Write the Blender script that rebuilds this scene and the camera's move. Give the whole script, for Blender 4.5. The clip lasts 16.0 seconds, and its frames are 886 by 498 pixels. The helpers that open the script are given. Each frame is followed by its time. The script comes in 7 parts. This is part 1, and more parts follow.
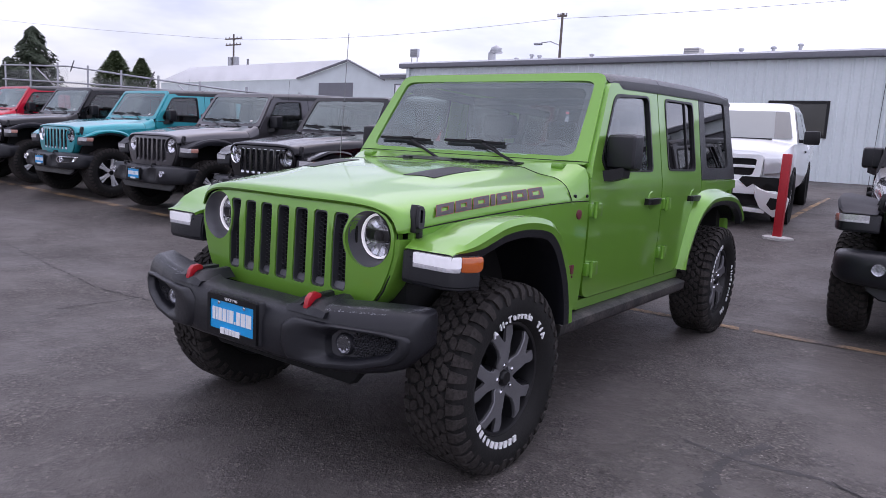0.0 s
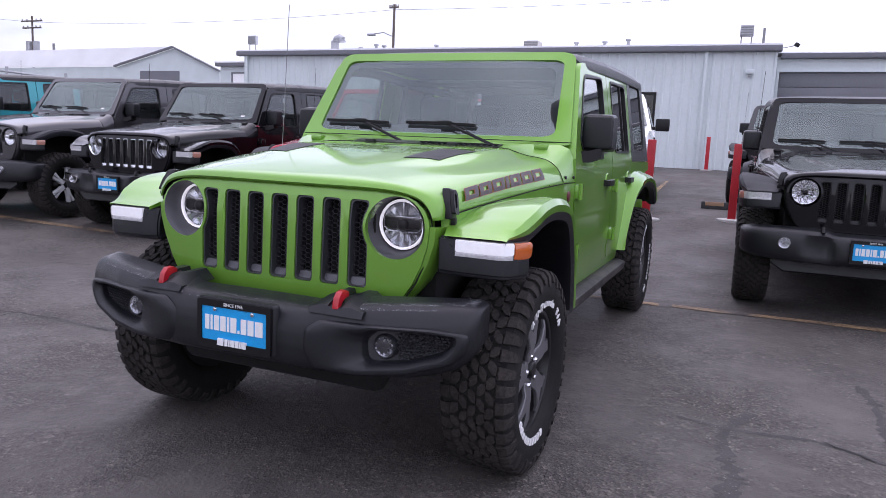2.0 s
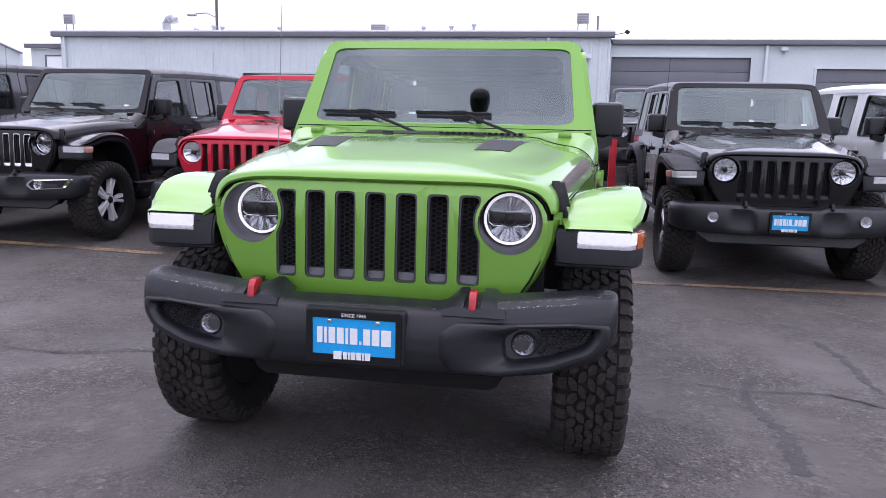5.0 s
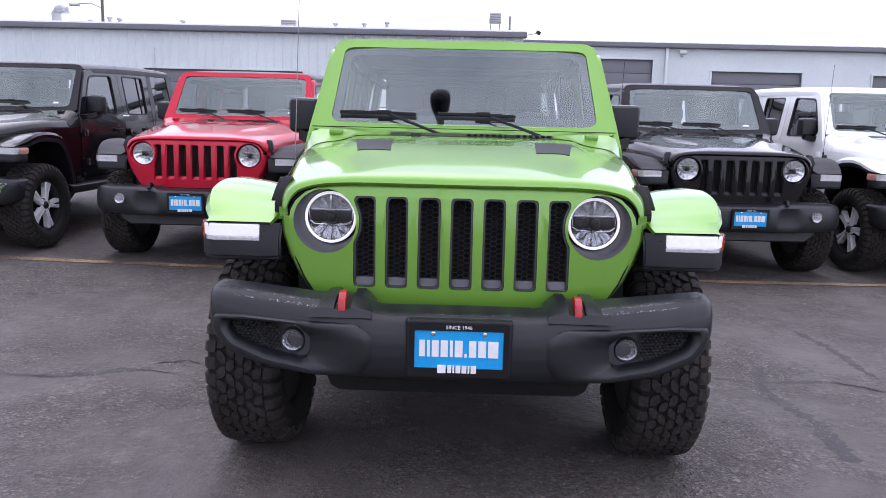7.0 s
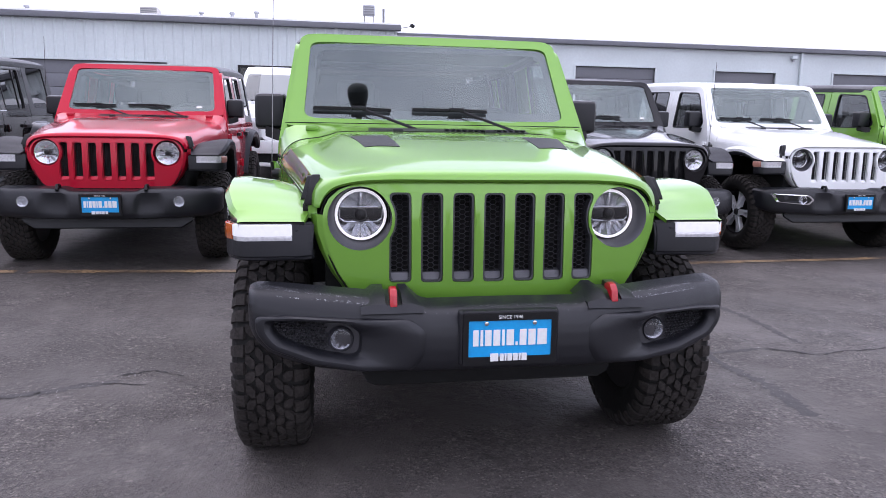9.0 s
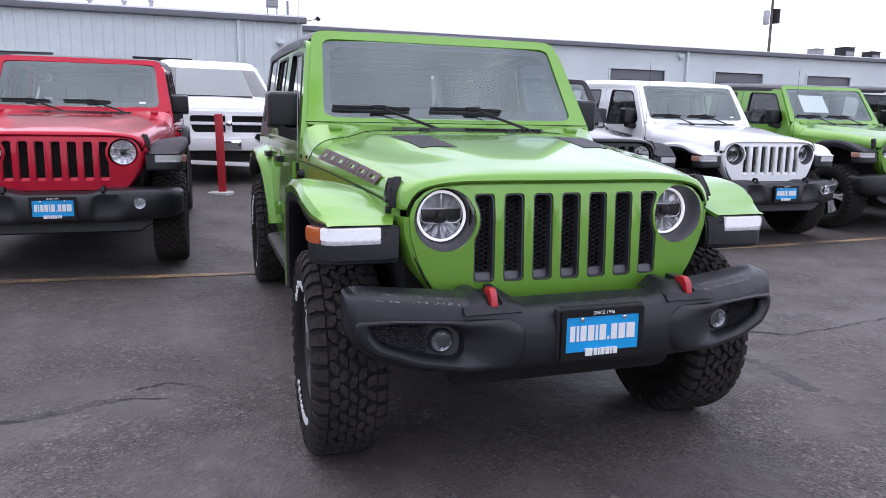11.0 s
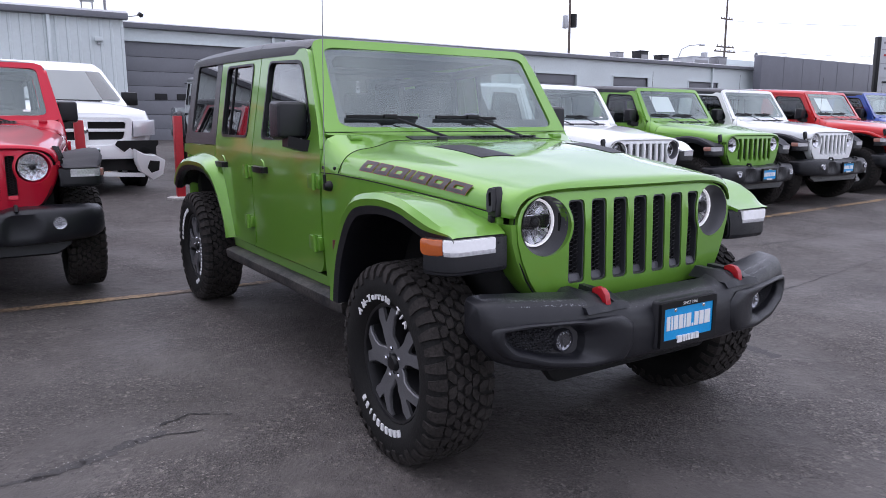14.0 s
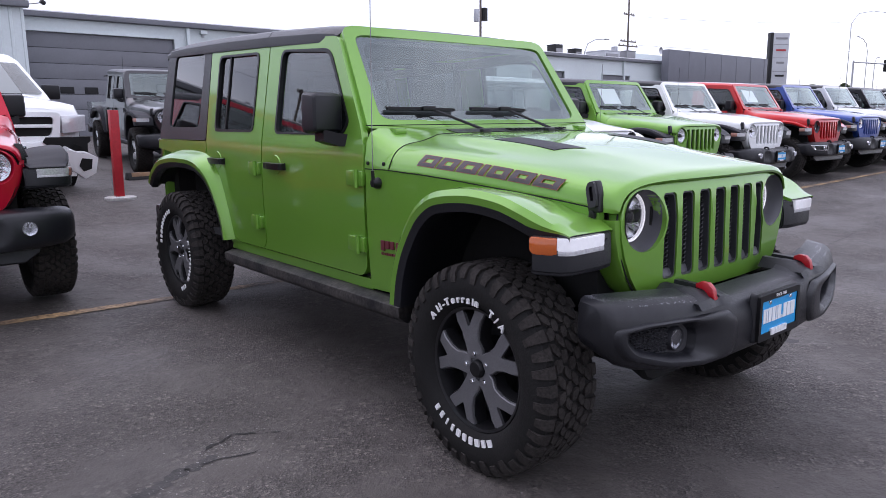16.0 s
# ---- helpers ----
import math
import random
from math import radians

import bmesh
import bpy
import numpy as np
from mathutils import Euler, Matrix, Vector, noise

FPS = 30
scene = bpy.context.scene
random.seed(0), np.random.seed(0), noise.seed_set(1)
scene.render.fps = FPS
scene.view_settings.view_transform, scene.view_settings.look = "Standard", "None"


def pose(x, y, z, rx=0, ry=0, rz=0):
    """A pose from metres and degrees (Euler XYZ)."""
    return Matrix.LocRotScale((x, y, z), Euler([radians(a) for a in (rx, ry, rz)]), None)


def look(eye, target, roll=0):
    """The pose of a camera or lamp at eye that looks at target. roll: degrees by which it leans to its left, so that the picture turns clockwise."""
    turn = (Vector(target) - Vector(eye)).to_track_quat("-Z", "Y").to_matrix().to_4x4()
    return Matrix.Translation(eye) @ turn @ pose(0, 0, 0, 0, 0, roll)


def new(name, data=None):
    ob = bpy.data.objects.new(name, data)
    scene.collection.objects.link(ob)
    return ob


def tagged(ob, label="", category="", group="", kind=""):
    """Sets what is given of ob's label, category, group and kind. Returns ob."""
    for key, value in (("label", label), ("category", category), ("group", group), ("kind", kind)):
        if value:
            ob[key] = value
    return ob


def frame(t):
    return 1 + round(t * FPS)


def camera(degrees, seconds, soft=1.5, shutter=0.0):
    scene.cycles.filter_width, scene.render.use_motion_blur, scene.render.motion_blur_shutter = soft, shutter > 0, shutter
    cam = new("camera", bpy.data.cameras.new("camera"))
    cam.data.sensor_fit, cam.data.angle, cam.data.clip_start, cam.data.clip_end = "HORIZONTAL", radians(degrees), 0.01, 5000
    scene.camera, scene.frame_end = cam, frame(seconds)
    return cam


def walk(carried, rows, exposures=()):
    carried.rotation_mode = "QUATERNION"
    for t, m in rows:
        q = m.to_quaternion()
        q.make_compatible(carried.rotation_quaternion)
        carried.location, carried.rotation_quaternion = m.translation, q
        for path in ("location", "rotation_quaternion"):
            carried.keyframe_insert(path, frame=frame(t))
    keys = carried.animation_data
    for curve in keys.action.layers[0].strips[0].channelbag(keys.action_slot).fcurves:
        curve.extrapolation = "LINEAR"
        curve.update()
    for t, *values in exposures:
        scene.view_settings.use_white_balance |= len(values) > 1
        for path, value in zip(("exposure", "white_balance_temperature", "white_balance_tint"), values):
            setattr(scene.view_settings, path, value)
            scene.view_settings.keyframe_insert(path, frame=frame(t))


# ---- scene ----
cam = camera(63.7, 16.0, soft=0.45)
PATH = [
    (0, (2.304, -2.445, 1.314), (1.133, -0.848, 1.029), 3.2),
    (0.5, (2.132, -2.499, 1.3), (1.067, -0.829, 1.022), 3.1),
    (1, (1.942, -2.519, 1.252), (0.995, -0.779, 0.98), 2.9),
    (1.5, (1.748, -2.538, 1.241), (0.898, -0.749, 0.963), 2.7),
    (2, (1.568, -2.609, 1.23), (0.798, -0.785, 0.946), 2.6),
    (2.5, (1.4, -2.723, 1.225), (0.705, -0.869, 0.94), 2.5),
    (3, (1.256, -2.805, 1.243), (0.639, -0.925, 0.952), 2.4),
    (3.5, (1.101, -2.828, 1.226), (0.557, -0.927, 0.927), 2.2),
    (4, (0.932, -2.828, 1.239), (0.473, -0.907, 0.922), 2.0),
    (4.2, (0.874, -2.803, 1.228), (0.442, -0.875, 0.917), 2.0),
    (6.3, (0.2, -2.872, 1.232), (0.07, -0.902, 0.913), 1.2),
    (6.5, (0.135, -2.858, 1.222), (0.032, -0.885, 0.909), 1.5),
    (7, (-0.012, -2.819, 1.237), (-0.053, -0.844, 0.926), 1.4),
    (7.5, (-0.154, -2.812, 1.227), (-0.136, -0.836, 0.918), 1.4),
    (8, (-0.306, -2.829, 1.225), (-0.21, -0.855, 0.917), 1.2),
    (8.5, (-0.452, -2.853, 1.238), (-0.23, -0.89, 0.926), 1.1),
    (9, (-0.59, -2.843, 1.24), (-0.257, -0.898, 0.916), 0.9),
    (9.2, (-0.645, -2.819, 1.237), (-0.278, -0.881, 0.906), 0.8),
    (11.3, (-1.33, -2.684, 1.262), (-0.653, -0.832, 0.929), 0.6),
    (11.5, (-1.393, -2.663, 1.265), (-0.676, -0.826, 0.933), 0.4),
    (12, (-1.534, -2.608, 1.253), (-0.733, -0.806, 0.919), 0.3),
    (12.5, (-1.669, -2.522, 1.256), (-0.794, -0.756, 0.916), 0.1),
    (13, (-1.82, -2.449, 1.281), (-0.878, -0.718, 0.938), 0.1),
    (13.5, (-1.994, -2.404, 1.28), (-0.994, -0.705, 0.942), -0.0),
    (14, (-2.154, -2.354, 1.295), (-1.082, -0.699, 0.96), -0.1),
    (14.5, (-2.276, -2.268, 1.293), (-1.139, -0.657, 0.956), -0.2),
    (15, (-2.373, -2.13, 1.283), (-1.184, -0.559, 0.94), -0.3),
    (15.5, (-2.47, -1.984, 1.304), (-1.235, -0.45, 0.954), -0.4),
    (16, (-2.575, -1.848, 1.293), (-1.308, -0.341, 0.939), -0.5),
]
EXPOSURE = [(0.0, 0.30, 6120, 26), (2.0, 0.48, 6120, 26), (3.5, 0.64, 6120, 26), (7.0, 0.77, 6120, 24), (9.0, 0.76, 6120, 24), (11.5, 0.54, 6120, 20), (14.0, 0.40, 6120, 20), (16.0, 0.42, 6120, 22)]
walk(cam, [(t, look(eye, target, roll)) for t, eye, target, roll in PATH], EXPOSURE)

from mathutils.geometry import delaunay_2d_cdt

# ---- world and light ----
world = bpy.data.worlds.new("overcast_sky")
scene.world = world
world.use_nodes = True
wn, wl = world.node_tree.nodes, world.node_tree.links
wn.clear()
w_out, w_bg = wn.new("ShaderNodeOutputWorld"), wn.new("ShaderNodeBackground")
w_sky, w_mix, w_ramp = wn.new("ShaderNodeTexSky"), wn.new("ShaderNodeMix"), wn.new("ShaderNodeValToRGB")
w_noise, w_map, w_co = wn.new("ShaderNodeTexNoise"), wn.new("ShaderNodeMapping"), wn.new("ShaderNodeTexCoord")
w_sky.sky_type, w_sky.sun_disc = "NISHITA", False
w_sky.sun_elevation, w_sky.sun_rotation = radians(60), radians(-24)
w_map.inputs["Scale"].default_value = (1.6, 1.6, 5.0)
w_noise.inputs["Scale"].default_value, w_noise.inputs["Detail"].default_value = 1.7, 5.0
w_noise.inputs["Roughness"].default_value = 0.55
w_ramp.color_ramp.elements[0].position, w_ramp.color_ramp.elements[1].position = 0.38, 0.62
w_ramp.color_ramp.elements[0].color = (0.66, 0.665, 0.70, 1)
w_ramp.color_ramp.elements[1].color = (1.14, 1.14, 1.16, 1)
w_mix.data_type = "RGBA"
w_mix.inputs["Factor"].default_value = 0.94
wl.new(w_co.outputs["Generated"], w_map.inputs["Vector"])
wl.new(w_map.outputs["Vector"], w_noise.inputs["Vector"])
wl.new(w_noise.outputs["Fac"], w_ramp.inputs["Fac"])
wl.new(w_sky.outputs["Color"], w_mix.inputs["A"])
wl.new(w_ramp.outputs["Color"], w_mix.inputs["B"])
# thin high cloud: somewhat brighter overhead than at the horizon
w_sep, w_rise, w_mul = wn.new("ShaderNodeSeparateXYZ"), wn.new("ShaderNodeMapRange"), wn.new("ShaderNodeMix")
w_mul.data_type, w_mul.blend_type = "RGBA", "MULTIPLY"
w_mul.inputs["Factor"].default_value = 1.0
w_rise.inputs["To Min"].default_value, w_rise.inputs["To Max"].default_value = 0.83, 1.16
wl.new(w_co.outputs["Generated"], w_sep.inputs["Vector"])
wl.new(w_sep.outputs["Z"], w_rise.inputs["Value"])
wl.new(w_mix.outputs["Result"], w_mul.inputs["A"])
wl.new(w_rise.outputs["Result"], w_mul.inputs["B"])
# the cloud deck is thicker towards the west
w_west, w_tone = wn.new("ShaderNodeMapRange"), wn.new("ShaderNodeMix")
w_tone.data_type, w_tone.blend_type = "RGBA", "MULTIPLY"
w_tone.inputs["Factor"].default_value = 1.0
w_west.inputs["From Min"].default_value, w_west.inputs["From Max"].default_value = -0.9, 0.5
w_west.inputs["To Min"].default_value, w_west.inputs["To Max"].default_value = 0.74, 1.06
wl.new(w_sep.outputs["X"], w_west.inputs["Value"])
wl.new(w_mul.outputs["Result"], w_tone.inputs["A"])
wl.new(w_west.outputs["Result"], w_tone.inputs["B"])
wl.new(w_tone.outputs["Result"], w_bg.inputs["Color"])
w_bg.inputs["Strength"].default_value = 1.0
wl.new(w_bg.outputs["Background"], w_out.inputs["Surface"])

sun = new("sun", bpy.data.lights.new("sun", "SUN"))
sun.data.energy, sun.data.angle, sun.data.color = 0.42, radians(70), (1.0, 0.98, 0.95)
sun.matrix_world = look((-4.5, 10, 19), (0, 0, 0))


# ---- materials ----
def material(name, base, rough=0.6, metal=0.0, grain=0.0, scale=20.0, big=0.0, bigscale=1.5, bump=0.0, coat=0.0,
             emit=0.0, spec=0.5, second=None, coat_rough=0.03):
    """A surface with a fine grain and a broad drift of tone, and a fine relief."""
    m = bpy.data.materials.new(name)
    m.use_nodes = True
    n, l = m.node_tree.nodes, m.node_tree.links
    b = n["Principled BSDF"]
    b.inputs["Base Color"].default_value = (*base, 1)
    b.inputs["Roughness"].default_value, b.inputs["Metallic"].default_value = rough, metal
    b.inputs["Specular IOR Level"].default_value = spec
    b.inputs["Coat Weight"].default_value, b.inputs["Coat Roughness"].default_value = coat, coat_rough
    if emit:
        b.inputs["Emission Color"].default_value = (*base, 1)
        b.inputs["Emission Strength"].default_value = emit
    co = n.new("ShaderNodeTexCoord")
    last = None
    for amount, sc, detail in ((grain, scale, 4.0), (big, bigscale, 3.0)):
        if not amount:
            continue
        t, r, x = n.new("ShaderNodeTexNoise"), n.new("ShaderNodeMapRange"), n.new("ShaderNodeMix")
        t.inputs["Scale"].default_value, t.inputs["Detail"].default_value = sc, detail
        r.inputs["From Min"].default_value, r.inputs["From Max"].default_value = 0.3, 0.7
        x.data_type, x.blend_type = "RGBA", "MULTIPLY"
        l.new(co.outputs["Object"], t.inputs["Vector"])
        l.new(t.outputs["Fac"], r.inputs["Value"])
        g = n.new("ShaderNodeMix")
        g.data_type = "RGBA"
        g.inputs["A"].default_value = (1 - amount, 1 - amount, 1 - amount, 1)
        g.inputs["B"].default_value = (1 + amount, 1 + amount, 1 + amount, 1)
        if second and sc == bigscale:
            g.inputs["A"].default_value = (*[v / max(c, 0.001) for v, c in zip(second, base)], 1)
        l.new(r.outputs["Result"], g.inputs["Factor"])
        x.inputs["Factor"].default_value = 1.0
        x.inputs["A"].default_value = (*base, 1)
        if last:
            l.new(last, x.inputs["A"])
        l.new(g.outputs["Result"], x.inputs["B"])
        last = x.outputs["Result"]
    if last:
        l.new(last, b.inputs["Base Color"])
    if bump:
        t, p = n.new("ShaderNodeTexNoise"), n.new("ShaderNodeBump")
        t.inputs["Scale"].default_value, t.inputs["Detail"].default_value = scale, 3.0
        p.inputs["Strength"].default_value, p.inputs["Distance"].default_value = bump, 0.01
        l.new(co.outputs["Object"], t.inputs["Vector"])
        l.new(t.outputs["Fac"], p.inputs["Height"])
        l.new(p.outputs["Normal"], b.inputs["Normal"])
    return m


def car_paint(name, base, flake=0.35, rough=0.32, coat_ior=1.5, spec=0.5, coat_rough=0.05):
    m = material(name, base, rough, flake, grain=0.06, scale=900.0, big=0.03, bigscale=2.0, coat=1.0, spec=spec, coat_rough=coat_rough)
    m.node_tree.nodes["Principled BSDF"].inputs["Coat IOR"].default_value = coat_ior
    return m


def glass(name, tint, sheen=0.04, gloss=(1.0, 1.0, 1.0)):
    """Tinted pane: clear to see through, each face with a mirror-like sheen that grows towards grazing angles."""
    m = bpy.data.materials.new(name)
    m.use_nodes = True
    n, l = m.node_tree.nodes, m.node_tree.links
    n.remove(n["Principled BSDF"])
    t, g, x, f = n.new("ShaderNodeBsdfTransparent"), n.new("ShaderNodeBsdfGlossy"), n.new("ShaderNodeMixShader"), n.new("ShaderNodeLayerWeight")
    p, r = n.new("ShaderNodeMath"), n.new("ShaderNodeMapRange")
    t.inputs["Color"].default_value = (*tint, 1)
    g.inputs["Roughness"].default_value = 0.0
    g.inputs["Color"].default_value = (*gloss, 1)
    p.operation = "POWER"
    p.inputs[1].default_value = 4.0
    r.inputs["To Min"].default_value, r.inputs["To Max"].default_value = sheen, 1.0
    l.new(f.outputs["Facing"], p.inputs[0])
    l.new(p.outputs["Value"], r.inputs["Value"])
    l.new(r.outputs["Result"], x.inputs["Fac"])
    l.new(t.outputs["BSDF"], x.inputs[1])
    l.new(g.outputs["BSDF"], x.inputs[2])
    l.new(x.outputs["Shader"], n["Material Output"].inputs["Surface"])
    return m


GREEN = car_paint("lime_green_paint", (0.153, 0.355, 0.034), 0.44, 0.42, coat_ior=1.50, coat_rough=0.065)
RED = car_paint("red_paint", (0.47, 0.003, 0.024), coat_ior=1.38, spec=0.2)
RED_BRIGHT = car_paint("bright_red_paint", (0.50, 0.015, 0.015), coat_ior=1.44, spec=0.2)
BLACK = car_paint("black_paint", (0.004, 0.0038, 0.005), 0.0, 0.25, coat_ior=1.34, spec=0.1)
GREY = car_paint("granite_grey_paint", (0.05, 0.047, 0.052), 0.4)
GREY_DARK = car_paint("dark_grey_paint", (0.018, 0.018, 0.021), 0.2, coat_ior=1.45)
TEAL = car_paint("teal_paint", (0.01, 0.30, 0.34))
WHITE = car_paint("white_paint", (0.85, 0.865, 0.86), 0.0, 0.4)
BLUE = car_paint("blue_paint", (0.015, 0.06, 0.30))
SILVER = car_paint("silver_paint", (0.60, 0.61, 0.63), 0.5)
PLASTIC = material("grained_black_plastic", (0.0100, 0.0105, 0.0135), 0.37, spec=0.42, grain=0.12, scale=600, big=0.15, bigscale=3, bump=0.15)
RAIL = material("dusty_black_plastic", (0.040, 0.036, 0.033), 0.6, grain=0.5, scale=60, big=0.5, bigscale=7, second=(0.012, 0.012, 0.014), bump=0.1, spec=0.3)
PLASTIC_GREY = material("dark_grey_plastic", (0.022, 0.022, 0.027), 0.55, grain=0.1, scale=500, big=0.1, bump=0.1, spec=0.28)
BLACK_SATIN = material("satin_black", (0.007, 0.007, 0.008), 0.38, grain=0.1, scale=300, spec=0.32)
HARDTOP = material("black_hardtop", (0.018, 0.0185, 0.0215), 0.36, grain=0.15, scale=700, big=0.1, bump=0.12)
UNDER = material("underbody_black", (0.004, 0.004, 0.004), 0.9, grain=0.3, scale=30)
RUBBER = material("tyre_rubber", (0.009, 0.0086, 0.0082), 0.75, grain=0.25, scale=120, big=0.3, bigscale=6, bump=0.2, spec=0.28)
TREAD = material("dusty_tread_rubber", (0.029, 0.0255, 0.0235), 0.85, grain=0.35, scale=90, big=0.3, bigscale=7, bump=0.3, spec=0.25)
CABIN = material("cabin_black_cloth", (0.02, 0.02, 0.022), 0.8, grain=0.2, scale=150)
RIM_DARK = material("dark_wheel_paint", (0.008, 0.008, 0.009), 0.35, 0.0, grain=0.1, scale=100)
RIM_FACE = material("granite_machined_wheel", (0.16, 0.16, 0.168), 0.42, 0.45, grain=0.12, scale=220, big=0.1, bigscale=8)
ALLOY = material("polished_alloy", (0.78, 0.79, 0.81), 0.3, 0.3, grain=0.06, scale=120)
CHROME = material("chrome", (0.75, 0.76, 0.78), 0.1, 1.0, grain=0.03, scale=60)
STEEL = material("dull_steel", (0.25, 0.25, 0.26), 0.45, 0.9, grain=0.15, scale=60)
HOOK_RED = material("red_hook_paint", (0.40, 0.008, 0.016), 0.35, grain=0.08, scale=200, coat=0.4)
AMBER = material("amber_lens", (0.50, 0.11, 0.02), 0.12, grain=0.05, scale=150, coat=0.6)
AMBER_PALE = material("pale_marker_lens", (0.42, 0.20, 0.15), 0.15, grain=0.15, scale=150, coat=0.6)
LAMP_WHITE = material("lit_daytime_lamp", (0.9, 0.9, 0.9), 0.2, emit=0.38)
TRIM_GREY = material("mid_grey_trim", (0.085, 0.085, 0.095), 0.45, grain=0.1, scale=400, big=0.1, bump=0.1)
SLOT_GREY = material("charcoal_slot_trim", (0.040, 0.041, 0.046), 0.42, grain=0.1, scale=400, big=0.1, bump=0.1)
LAMP_BAR = material("lamp_bar_lens", (0.75, 0.76, 0.78), 0.15, grain=0.04, scale=60, emit=0.22, coat=0.6)
WATER = material("rain_water", (0.24, 0.24, 0.26), 0.06, grain=0.1, scale=200, coat=1.0, spec=0.8)
LAMP_CLEAR = material("clear_lamp_lens", (0.62, 0.62, 0.64), 0.15, 0.3, grain=0.2, scale=90, coat=1.0)
REFLECT = material("lamp_reflector", (0.88, 0.89, 0.91), 0.09, 0.75, grain=0.05, scale=45)
FACET = material("polished_lamp_facet", (0.62, 0.63, 0.65), 0.14, 0.8, grain=0.05, scale=60)
FOG_FACET = material("fog_lamp_facet", (0.36, 0.37, 0.39), 0.14, 0.85, grain=0.05, scale=60)
SMOKED = material("smoked_lamp_bowl", (0.035, 0.035, 0.04), 0.18, 0.7, grain=0.3, scale=60, bump=0.3)
HONEYCOMB = material("honeycomb_plastic", (0.045, 0.045, 0.05), 0.3, grain=0.1, scale=300)
DECAL_RED = material("dark_red_badge", (0.12, 0.02, 0.03), 0.4, grain=0.1, scale=200)
PLATE_BLUE = material("plate_blue", (0.0, 0.33, 0.72), 0.35, grain=0.05, scale=80, coat=0.3)
PRINT_WHITE = material("white_print", (0.8, 0.8, 0.8), 0.5, grain=0.04, scale=100)
DECAL = material("dark_decal", (0.075, 0.06, 0.065), 0.5, grain=0.1, scale=200)
DECAL_EDGE = material("red_decal_edge", (0.38, 0.10, 0.06), 0.5, grain=0.1, scale=200)
PAPER = material("paper_sheet", (0.75, 0.75, 0.74), 0.7, grain=0.05, scale=60)
WINDSCREEN = glass("windscreen_glass", (0.84, 0.90, 0.89), 0.155, (0.88, 1.0, 0.97))
SIDEGLASS = glass("side_glass", (0.64, 0.69, 0.68), 0.05)
PRIVACY = glass("privacy_glass", (0.25, 0.26, 0.27), 0.05)
LENS = glass("lamp_glass", (0.96, 0.96, 0.97), 0.03)


def asphalt_material():
    """Worn asphalt: stone chips of many greys in a dark binder, smooth and coarse patches, stains."""
    m = bpy.data.materials.new("worn_asphalt")
    m.use_nodes = True
    n, l = m.node_tree.nodes, m.node_tree.links
    b = n["Principled BSDF"]
    b.inputs["Specular IOR Level"].default_value = 0.45
    co = n.new("ShaderNodeTexCoord").outputs["Object"]

    def noise(scale, detail, lo, hi, a=0.0, z=1.0, rough=0.5):
        t, r = n.new("ShaderNodeTexNoise"), n.new("ShaderNodeMapRange")
        t.inputs["Scale"].default_value, t.inputs["Detail"].default_value, t.inputs["Roughness"].default_value = scale, detail, rough
        for name, v in (("From Min", lo), ("From Max", hi), ("To Min", a), ("To Max", z)):
            r.inputs[name].default_value = v
        l.new(co, t.inputs["Vector"])
        l.new(t.outputs["Fac"], r.inputs["Value"])
        return r.outputs["Result"]

    def mix(fac, a, c, blend="MIX"):
        x = n.new("ShaderNodeMix")
        x.data_type, x.blend_type = "RGBA", blend
        for name, v in (("Factor", fac), ("A", a), ("B", c)):
            if isinstance(v, (tuple, float)):
                x.inputs[name].default_value = v if isinstance(v, float) else (*v, 1)
            else:
                l.new(v, x.inputs[name])
        return x.outputs["Result"]

    def chips(scale):
        v, s, r = n.new("ShaderNodeTexVoronoi"), n.new("ShaderNodeSeparateColor"), n.new("ShaderNodeValToRGB")
        v.inputs["Scale"].default_value = scale
        l.new(co, v.inputs["Vector"])
        l.new(v.outputs["Color"], s.inputs["Color"])
        l.new(s.outputs["Red"], r.inputs["Fac"])
        e = r.color_ramp.elements
        e[0].position, e[0].color = 0.0, (0.32, 0.32, 0.33, 1)
        e[1].position, e[1].color = 1.0, (2.9, 2.85, 2.8, 1)
        for p, g in ((0.5, 0.80), (0.82, 1.20), (0.95, 1.55)):
            k = e.new(p)
            k.color = (g, g, g, 1)
        return r.outputs["Color"], v.outputs["Distance"]
    fine, dist = chips(120.0)
    coarse, lump = chips(58.0)
    # broad tone: dry grey-brown with darker worn and damp areas
    tone = mix(noise(0.55, 5.0, 0.36, 0.64, rough=0.6), (0.074, 0.065, 0.0595), (0.114, 0.101, 0.0935))
    tone = mix(noise(3.2, 6.0, 0.40, 0.68, 0.0, 0.75, 0.65), tone, (0.068, 0.0588, 0.0533))
    tone = mix(noise(9.0, 4.0, 0.48, 0.72, 0.0, 0.6, 0.6), tone, (0.134, 0.119, 0.109))
    rough_part = noise(1.35, 5.0, 0.44, 0.57, 0.04, 1.0, 0.62)
    col = mix(rough_part, tone, mix(1.0, tone, fine, "MULTIPLY"))
    col = mix(noise(2.6, 3.0, 0.42, 0.62, 0.0, 0.55), col, mix(1.0, tone, coarse, "MULTIPLY"))
    # pits where the binder has gone
    pits = noise(40.0, 3.0, 0.63, 0.72, 0.0, 0.8, 0.6)
    col = mix(pits, col, (0.022, 0.019, 0.018))
    # oil and water stains
    col = mix(noise(0.42, 4.0, 0.55, 0.66, 0.0, 0.45, 0.6), col, (0.043, 0.038, 0.036))
    l.new(col, b.inputs["Base Color"])
    l.new(noise(0.7, 4.0, 0.35, 0.65, 0.50, 0.80, 0.6), b.inputs["Roughness"])

